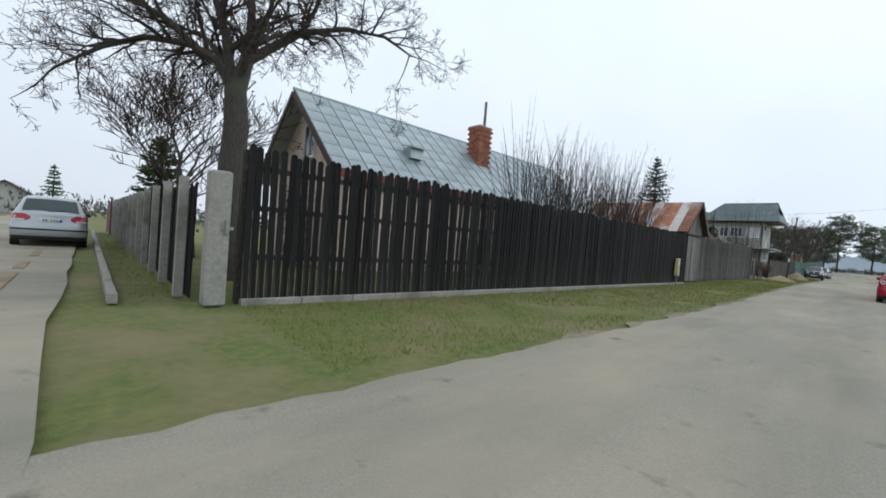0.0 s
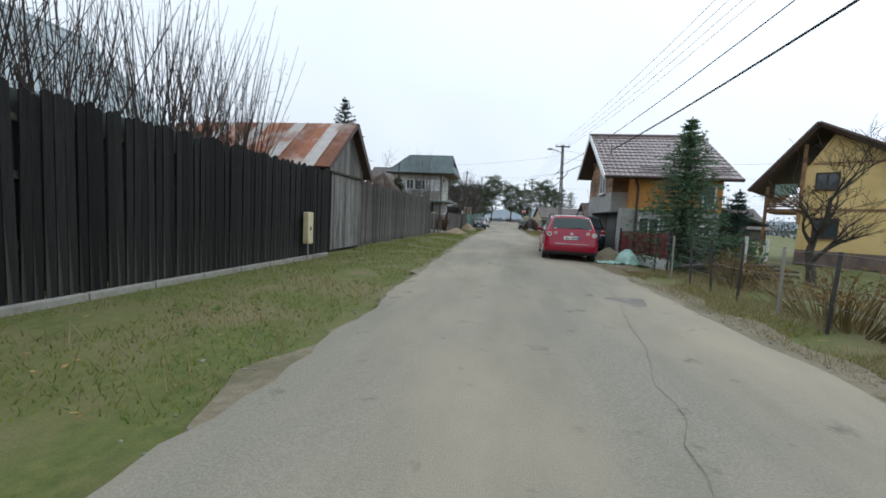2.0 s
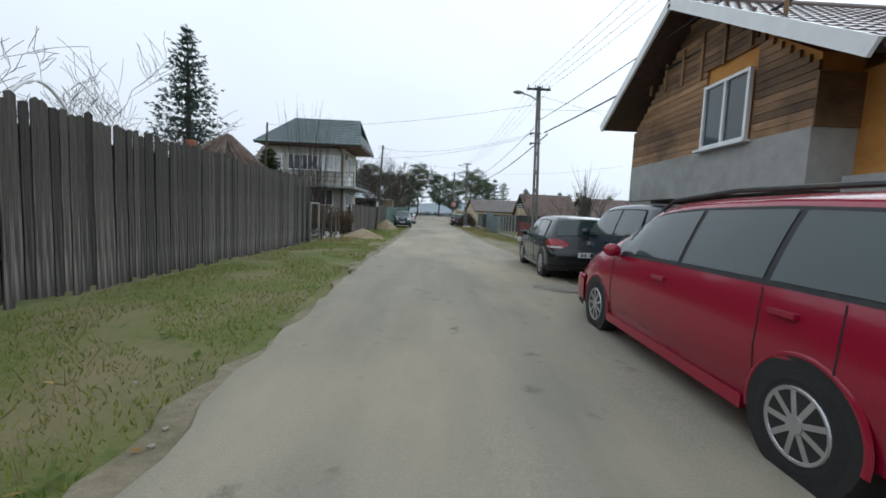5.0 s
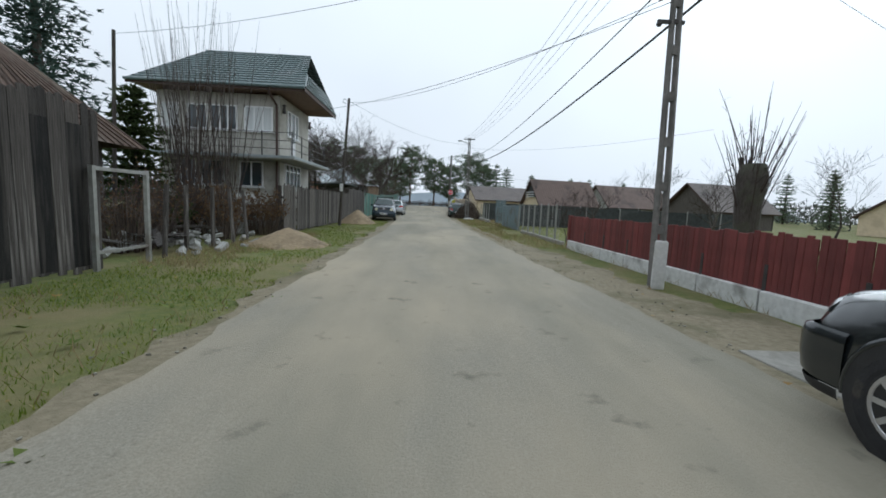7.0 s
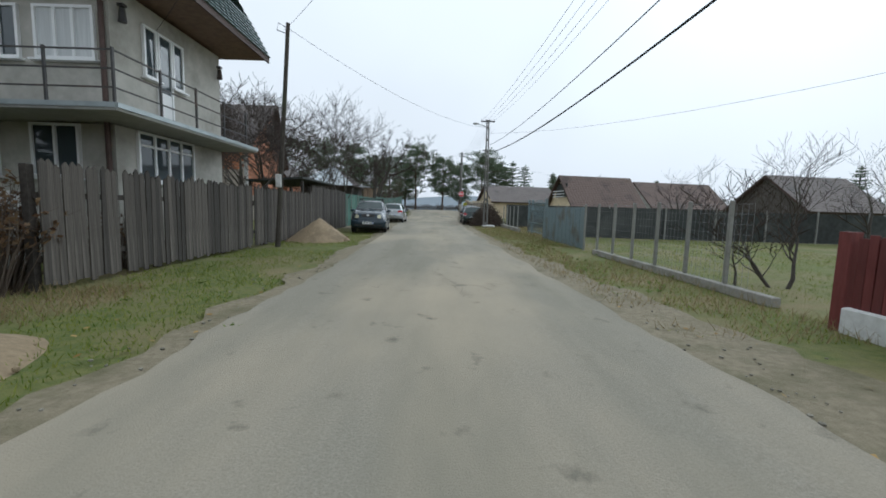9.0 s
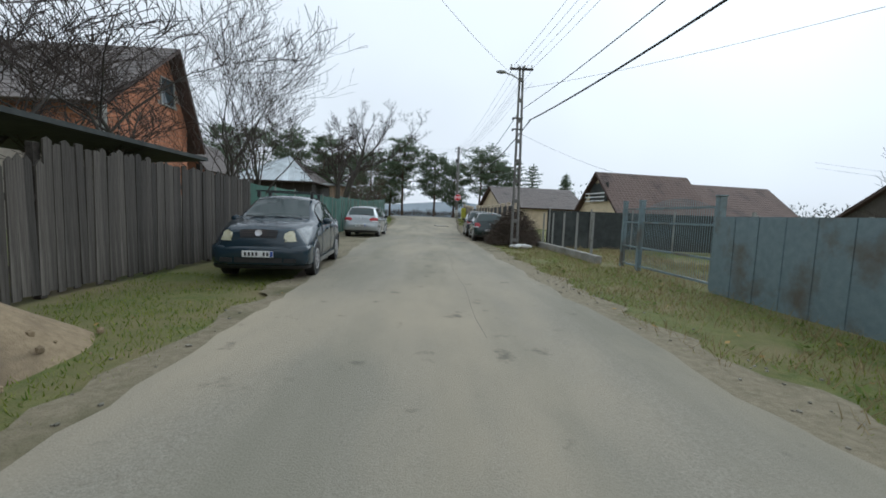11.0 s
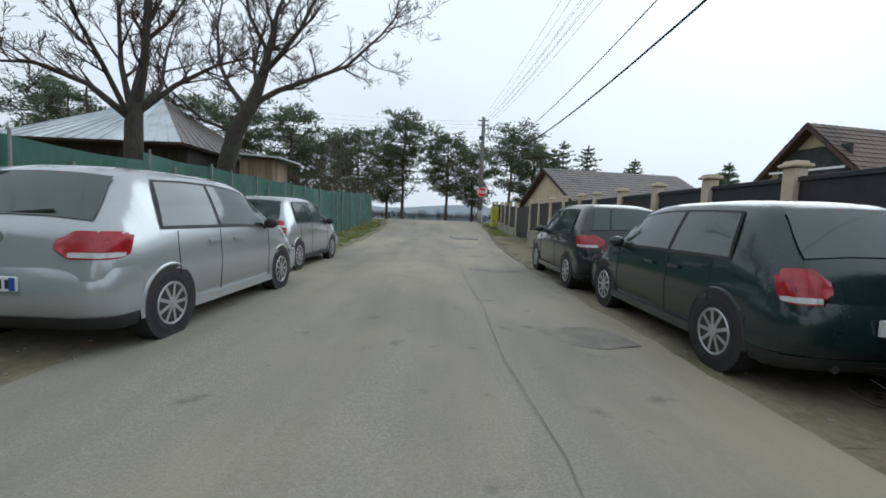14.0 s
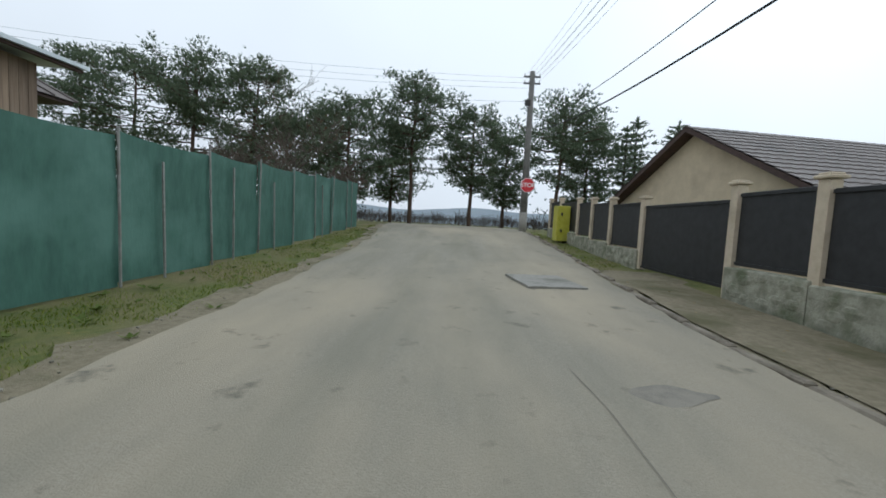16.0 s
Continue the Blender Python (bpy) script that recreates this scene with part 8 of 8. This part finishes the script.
            if tail == "tall":
                part("lamp_band", lamp_shell(sgn, (z0 + 0.17) * scale, (z0 + 0.205) * scale, inner + 0.04, side * 0.8, out=0.012, rows=1), "lamp_clear", lens, "clear lamp band")
    def bumper(end, reach, zs, outs):
        """A bumper skin that wraps round a corner-rounded end of the car."""
        vs4, m4 = [], 28
        for z, o in zip(zs, outs):
            for k in range(m4 + 1):
                a = math.pi * k / m4
                c, sn = math.cos(a), math.sin(a)
                x = math.copysign(abs(c) ** 0.42, c) * (wide / 2 * 0.985 + o * 0.3)
                y = end * (length / 2 - reach + (reach + o) * sn ** 0.42)
                vs4.append((x, y, z))
        return Shape().add(vs4, [(r * (m4 + 1) + k, r * (m4 + 1) + k + 1, (r + 1) * (m4 + 1) + k + 1, (r + 1) * (m4 + 1) + k) if end > 0 else ((r + 1) * (m4 + 1) + k, (r + 1) * (m4 + 1) + k + 1, r * (m4 + 1) + k + 1, r * (m4 + 1) + k) for r in range(len(zs) - 1) for k in range(m4)])

    part("bumper", bumper(-1, 0.38, (0.33, 0.36, 0.46, 0.54, 0.60, 0.66, 0.72), (-0.02, 0.014, 0.03, 0.033, 0.026, 0.008, -0.02)), colour, ob, smooth=True)
    part("bumper_lip", bumper(-1, 0.36, (0.22, 0.25, 0.30, 0.335), (-0.10, -0.05, -0.01, -0.004)), "trim_black", ob, smooth=True)
    if trim_bumper:
        part("bumper_strip", bumper(-1, 0.36, (0.525, 0.53, 0.58, 0.585), (0.02, 0.045, 0.045, 0.02)), "trim_black", ob, smooth=True)

    def plate(y, z, face_dir):
        pl = part("number_plate", Shape().slab((0, y, z), (0.52, 0.02, 0.115), 0.006), "plate_white", ob, "white number plate with illegible dark marks")
        part("plate_band", Shape().box((face_dir * -0.235, y + face_dir * 0.0115, z), (0.045, 0.004, 0.10)), "eu_blue", pl)
        for k in range(7):
            if k == 2:
                continue
            part("plate_mark", Shape().box((-0.17 + k * 0.062, y + face_dir * 0.0115, z), (0.036, 0.004, 0.065)), "ink", pl)
    plate(rb - 0.05 if plate_z < 0.63 else back_y(plate_z - 0.04) - 0.016, plate_z, -1)
    bz = 0.88 * scale
    part("badge", Shape().tube((0, back_y(bz) + 0.03, bz), (0, back_y(bz) - 0.014, bz), 0.05, n=16), "alloy", ob)
    part("rear_wiper", Shape().box((0.12, back_y(1.06 * scale) - 0.02, 1.06 * scale), (0.42, 0.02, 0.022), pose(0, 0, 0, 0, -6, 0)), "trim_black", ob)
    if kind in ("hatch", "wagon"):
        zr = float(np.interp(rear[1], *zip(*TOPS[kind]))) * scale
        part("brake_light", Shape().box((0, (rear[1] + 0.004 - 0.5) * length - 0.012, zr + 0.012), (0.32, 0.03, 0.022)), "lamp_red", ob)
    part("exhaust", Shape().tube((-0.45, rb + 0.3, 0.27), (-0.45, rb + 0.02, 0.26), 0.03, n=8), "iron_dark", ob)
    # front end
    fb = length / 2
    for sgn in (-1, 1):
        part("headlight", lamp_shell(sgn, (0.65 if square else 0.69) * scale, 0.825 * scale, 0.5 if square else 0.46, 0.012 if square else 0.03, True), lamp, ob, "headlight behind clear plastic", True)
        part("fog_light", Shape().box((sgn * wide * 0.31, fb - 0.04, 0.36), (0.2, 0.12, 0.07)), "trim_black", ob)
        part("grille", patch(Shape(), sgn, 0.9835, 0.996, 6.75, 8.0, 4, 4, 0.008), "trim_black", ob)
        for k in range(3):
            part("grille_bar", patch(Shape(), sgn, 0.986 + k * 0.0035, 0.987 + k * 0.0035, 6.8, 8.0, 1, 4, 0.014), "iron_dark", ob)
    nose = Vector(skin(0.990, 8.0, 1))
    part("badge", Shape().tube(nose - Vector((0.007, 0.05, 0.03)), nose + Vector((-0.007, 0.016, 0.004)), 0.06, n=18), "alloy", ob)
    part("air_intake", Shape().box((0, fb - 0.015, 0.36), (0.8, 0.06, 0.09)), "trim_black", ob)
    part("bumper", bumper(1, 0.45, (0.26, 0.30, 0.42, 0.54, 0.60, 0.62), (-0.06, -0.005, 0.02, 0.02, 0.0, -0.05)), colour, ob, smooth=True)
    part("bumper_lip", bumper(1, 0.43, (0.19, 0.21, 0.26), (-0.10, -0.06, -0.03)), "trim_black", ob, smooth=True)
    for sgn in (-1, 1):
        wz, wy = 1.01 * scale, (front[1] + 0.012 - 0.5) * length
        part("wiper", Shape().tube((sgn * 0.28 - 0.25, wy + 0.02, wz + 0.0), (sgn * 0.28 + 0.3, wy - 0.03, wz + 0.045), 0.012, n=5), "trim_black", ob)
    plate(fb + 0.036, 0.47, 1)
    if rails:
        for sgn in (-1, 1):
            part("roof_rail", Shape().chain([(sgn * wide * 0.335, (f - 0.5) * length, float(np.interp(f, *zip(*TOPS[kind]))) * scale + dz) for f, dz in ((0.13, -0.02), (0.17, 0.035), (0.4, 0.04), (0.58, 0.035), (0.62, -0.02))], [0.02] * 5, 6), "iron_dark", ob)
    return ob


estate = car("estate_car", "red estate car parked on the road edge", (3.22, 34.1), -2, 4.7, 1.82, "wagon", "paint_red", tail="round", rails=True, plate_z=0.80)
part("sticker", Shape().tube((-0.55, -2.17, 1.10), (-0.55, -2.205, 1.09), 0.05, n=14), "sign_white", estate, "round white window sticker")
part("sticker", Shape().tube((0.58, -2.17, 1.08), (0.58, -2.205, 1.07), 0.05, n=14), "sign_white", estate, "round white window sticker")
part("chrome_strip", Shape().box((0, -2.37, 0.60), (1.1, 0.03, 0.022)), "alloy", estate)
car("hatchback_car", "black hatchback parked before the red fence", (3.8, 41.3), -3, 4.25, 1.79, "hatch", "paint_black", scale=0.98, tail="wide", plate_z=0.60)
car("people_carrier", "dark blue people carrier beside the orange house", (4.55, 38.6), -2, 4.4, 1.72, "hatch", "paint_navy", scale=1.15, tail="tall", plate_z=0.85)
saloon = car("saloon_car", "dusty dark blue saloon car facing the road", (-3.0, 71.3), 185, 4.38, 1.735, "sedan", "paint_blue", lamp="lamp_amber", tail="hatch", square=True)
for y in (0.35, -0.45):
    bar = part("roof_bar", Shape().slab((0, y, 1.66), (1.24, 0.05, 0.028), 0.01), "trim_black", saloon, "black roof bar")
    for sgn in (-1, 1):
        part("bar_foot", Shape().slab((sgn * 0.56, y, 1.585), (0.06, 0.08, 0.14), 0.015), "trim_black", bar)
car("hatchback_car", "silver hatchback parked by the green fence", (-3.2, 84.4), -1, 4.05, 1.75, "hatch", "paint_silver", tail="wide", plate_z=0.60)
car("hatchback_car", "small silver hatchback with tall tail lights", (-3.55, 89.0), -1, 3.95, 1.65, "hatch", "paint_silver", scale=1.04, tail="tall", trim_bumper=True, plate_z=0.79)
car("hatchback_car", "dark green hatchback beside the brushwood heap", (3.43, 83.95), -2, 4.0, 1.66, "hatch", "paint_green", scale=1.0, tail="hatch", plate_z=0.58)
car("hatchback_car", "black hatchback before the pillared fence", (3.5, 88.05), -2, 4.2, 1.76, "hatch", "paint_black", tail="wide", plate_z=0.60)
car("crossover_car", "silver crossover car on the side street", (-18.0, 5.3), 92, 4.5, 1.85, "wagon", "paint_silver", scale=1.1, tail="wide", plate_z=0.85, trim_bumper=True)
# ---------- poles, lamps and cables ----------
def concrete_pole(name, label, at, height, white=0.85, arm=0.5, lamp=True, slots=9, lean=(0, 0), wide=0.30):
    """A twin-legged concrete pole with rungs, a crossarm and a street lamp."""
    ob = thing(name, (*at, rise(at[1])), label, "utility pole", "concrete poles")
    tilt = pose(0, 0, 0, lean[0], lean[1], 0)
    tip = tilt @ Vector((0, 0, height))
    for sgn in (-1, 1):
        part("leg", Shape().chain([(sgn * wide / 2, 0, -0.2), tilt @ Vector((sgn * wide / 2 * 0.75, 0, height * 0.5)), tilt @ Vector((sgn * wide / 2 * 0.5, 0, height))], [0.062, 0.055, 0.045], 4), "pole_concrete", ob)
    for k in range(slots):
        z = height * (k + 0.35) / slots
        q = wide * (1 - 0.5 * z / height)
        part("rung", Shape().box(tilt @ Vector((0, 0, z)), (q, 0.08, 0.16)), "pole_concrete", ob)
    if white:
        part("painted_foot", Shape().slab((0, 0, white / 2 - 0.05), (wide + 0.06, 0.15, white + 0.1), 0.03), "concrete_white", ob, "limewashed foot")
    part("crossarm", Shape().box(tip - Vector((0, 0, 0.12)), (2 * arm, 0.08, 0.08)), "iron_dark", ob)
    for k in range(4):
        p = tip + Vector((-arm + 0.06 + k * (2 * arm - 0.12) / 3, 0, -0.08))
        part("insulator", Shape().tube(p, p + Vector((0, 0, 0.14)), 0.035, 0.03, 8), "ceramic", ob)
    for z in (0.72, 0.66):
        p = tilt @ Vector((0, 0, height * z))
        part("bracket", Shape().box(p - Vector((0.08, 0, 0)), (0.46, 0.06, 0.05)).ball(p - Vector((0.28, 0, 0.04)), 0.05, 7, 4), "iron_dark", ob)
    if lamp:
        p = tip - Vector((0, 0, 0.6))
        la = part("lamp_arm", Shape().chain([p, p + Vector((-0.35, -0.05, 0.18)), p + Vector((-0.7, -0.1, 0.26))], [0.028] * 3, 6), "steel_grey", ob)
        part("lamp_head", Shape().ball(p + Vector((-0.88, -0.12, 0.28)), 0.19, 10, 6, (1.2, 0.55, 0.38)), "steel_grey", la, "pale street lamp head", True)
    return ob, tip + Vector((*at, rise(at[1])))


_, top1 = concrete_pole("utility_pole", "slim concrete utility pole with a limewashed foot", (4.65, 47.8), 6.95, lean=(0, -1.6), wide=0.18)
_, top2 = concrete_pole("utility_pole", "slim concrete utility pole with street lamp by the brushwood", (4.05, 79.4), 7.75, 0, lean=(0, -0.6), wide=0.26)
_, top0 = concrete_pole("utility_pole", "concrete utility pole behind the wire fence", (6.4, 15.5), 7.0, lean=(0, -1.0), lamp=False)
sp = thing("utility_pole", (4.1, 116.5, rise(116.5) - 0.1), "thick round concrete pole with a stop sign", "utility pole")
part("shaft", Shape().tube((0, 0, -0.2), (0, 0, 9.8), 0.24, 0.15, 14), "pole_concrete", sp, smooth=True)
part("painted_foot", Shape().tube((0, 0, -0.1), (0, 0, 1.3), 0.25, 0.243, 14), "concrete", sp, smooth=True)
for z in (9.5, 9.1):
    part("crossarm", Shape().box((0, 0, z), (1.0, 0.08, 0.08)), "iron_dark", sp)
    for k in range(4):
        part("insulator", Shape().tube((-0.45 + k * 0.3, 0, z + 0.04), (-0.45 + k * 0.3, 0, z + 0.18), 0.04, n=7), "ceramic", sp)
part("cable_box", Shape().slab((-0.2, -0.12, 7.9), (0.3, 0.2, 0.35), 0.02), "iron_dark", sp)
top3 = Vector((4.1, 116.5, rise(116.5) + 9.5))
ss = thing("stop_sign", (4.2, 116.2, rise(116.5) + 2.85), "red octagonal stop sign on the concrete pole", "stop sign")
def octagon(r, y0, y1):
    s = Shape()
    vs = [(r * math.cos(math.pi / 8 + math.pi / 4 * i), y, r * math.sin(math.pi / 8 + math.pi / 4 * i)) for y in (y0, y1) for i in range(8)]
    return s.add(vs, [tuple(range(8)), tuple(range(15, 7, -1))] + [(i, 8 + i, 8 + (i + 1) % 8, (i + 1) % 8) for i in range(8)])
part("border", octagon(0.47, 0, 0.02), "sign_white", ss)
part("face", octagon(0.435, -0.006, 0.0), "sign_red", ss)
txt = bpy.data.curves.new("lettering", "FONT")
txt.body, txt.size, txt.align_x, txt.align_y, txt.extrude, txt.offset = "STOP", 0.36, "CENTER", "CENTER", 0.003, 0.006
txt.materials.append(M["sign_white"])
to = new("lettering", txt)
to.parent = ss
to.matrix_basis = pose(0, -0.012, 0, 90, 0, 0)
part("strap", Shape().box((-0.05, 0.06, 0.15), (0.5, 0.1, 0.04)).box((-0.05, 0.06, -0.15), (0.5, 0.1, 0.04)), "steel_grey", ss)
wp = thing("wooden_pole", (-4.4, 62.3, 0), "thin leaning wooden service pole", "utility pole")
part("shaft", Shape().tube((0, 0, -0.2), (0.42, 0, 6.6), 0.085, 0.06, 8), "bark", wp)
part("hook", Shape().chain([(0.41, 0, 6.45), (0.14, 0, 6.6), (0.09, 0, 6.4), (0.38, 0, 6.3)], [0.012] * 4, 4), "iron_dark", wp)
part("meter", Shape().slab((0.1, -0.05, 2.0), (0.16, 0.14, 0.4), 0.02), "sack", wp, "pale meter case")
wp2 = thing("wooden_pole", (-9.7, 53.9, 0), "thin far wooden service pole", "utility pole")
part("shaft", Shape().tube((0, 0, -0.2), (0.25, 0, 6.2), 0.07, 0.05, 7), "bark", wp2)
for (x, y, h) in ((-28.0, 112.0, 10.5),):
    fp = thing("wooden_pole", (x, y, 0), "far dark wooden pole with a crossarm", "utility pole")
    part("shaft", Shape().tube((0, 0, -0.2), (0.05, 0, h), 0.1, 0.07, 7), "bark", fp)
    part("crossarm", Shape().box((0.05, 0, h - 0.3), (1.0, 0.07, 0.07)).box((0.05, 0, h - 0.7), (0.8, 0.07, 0.07)), "bark", fp)


def cable(name, label, a, b, sag, r, material):
    a, b = Vector(a), Vector(b)
    pts = [a.lerp(b, k / 20) - Vector((0, 0, sag * 4 * (k / 20) * (1 - k / 20))) for k in range(21)]
    tagged(new(name, Shape().chain(pts, [r] * 21, 4).mesh(name, material)), label, "cable")


for a, b, sg in ((top0, top1, 0.55), (top1, top2, 0.6), (top2, top3, 0.7)):
    for k in range(4):
        o = Vector((-0.3 + k * 0.29, 0, 0.05))
        cable("overhead_wire", "thin bare overhead wire", a + o, b + o, sg, 0.006, "wire_bare")
        if b is top3 and k < 3:
            cable("overhead_wire", "thin bare overhead wire", a + o * 0.8 - Vector((-0.25, 0, 0.7)), b + o - Vector((-0.1, 0, 0.45)), sg, 0.006, "wire_bare")
for a, b, sg in (((6.6, 15.5, 5.5), (4.8, 47.8, 5.05), 0.5), ((4.95, 47.8, 5.0), (4.4, 79.4, 5.5), 0.65), ((4.45, 79.4, 5.5), (4.7, 116.5, 7.1), 1.25)):
    cable("overhead_cable", "thick black twisted overhead cable", a, b, sg, 0.024, "wire")
    cable("overhead_cable", "black overhead telephone cable", Vector(a) + Vector((-0.5, 0, 0.35)), Vector(b) + Vector((-0.4, 0, 0.4)), sg, 0.012, "wire")
for a, b, sg in (((4.4, 47.8, 6.2), (-9.45, 53.9, 6.1), 0.35), ((4.4, 47.8, 5.0), (-4.1, 62.3, 6.4), 0.5), ((4.4, 47.8, 4.9), (-6.3, 60.0, 5.3), 0.45), ((4.4, 47.8, 6.0), (16, 36.5, 4.6), 0.4), ((4.4, 47.8, 6.6), (40, 62, 6.5), 0.9),
                 ((-4.05, 62.3, 6.5), (3.9, 79.4, 7.2), 0.6), ((3.9, 79.4, 5.0), (16.5, 92.0, 4.6), 0.3), ((3.9, 79.4, 6.8), (14.0, 60.0, 5.5), 0.5), ((4.1, 116.5, 10.2), (-28, 112, 10.4), 0.5), ((4.1, 116.5, 9.9), (-28, 112, 10.0), 0.55), ((4.1, 116.5, 9.6), (-28, 112, 9.7), 0.6), ((4.1, 116.5, 8.8), (-28, 112, 9.2), 0.7), ((-28, 112, 10.3), (-90, 104, 11.4), 0.8), ((-28, 112, 9.9), (-90, 104, 11.0), 0.8),
                 ((30, 92, 6.4), (90, 100, 6.6), 0.9), ((30, 92, 6.0), (90, 100, 6.2), 0.9)):
    cable("service_wire", "thin dark service wire", a, b, sg, 0.0055, "wire")
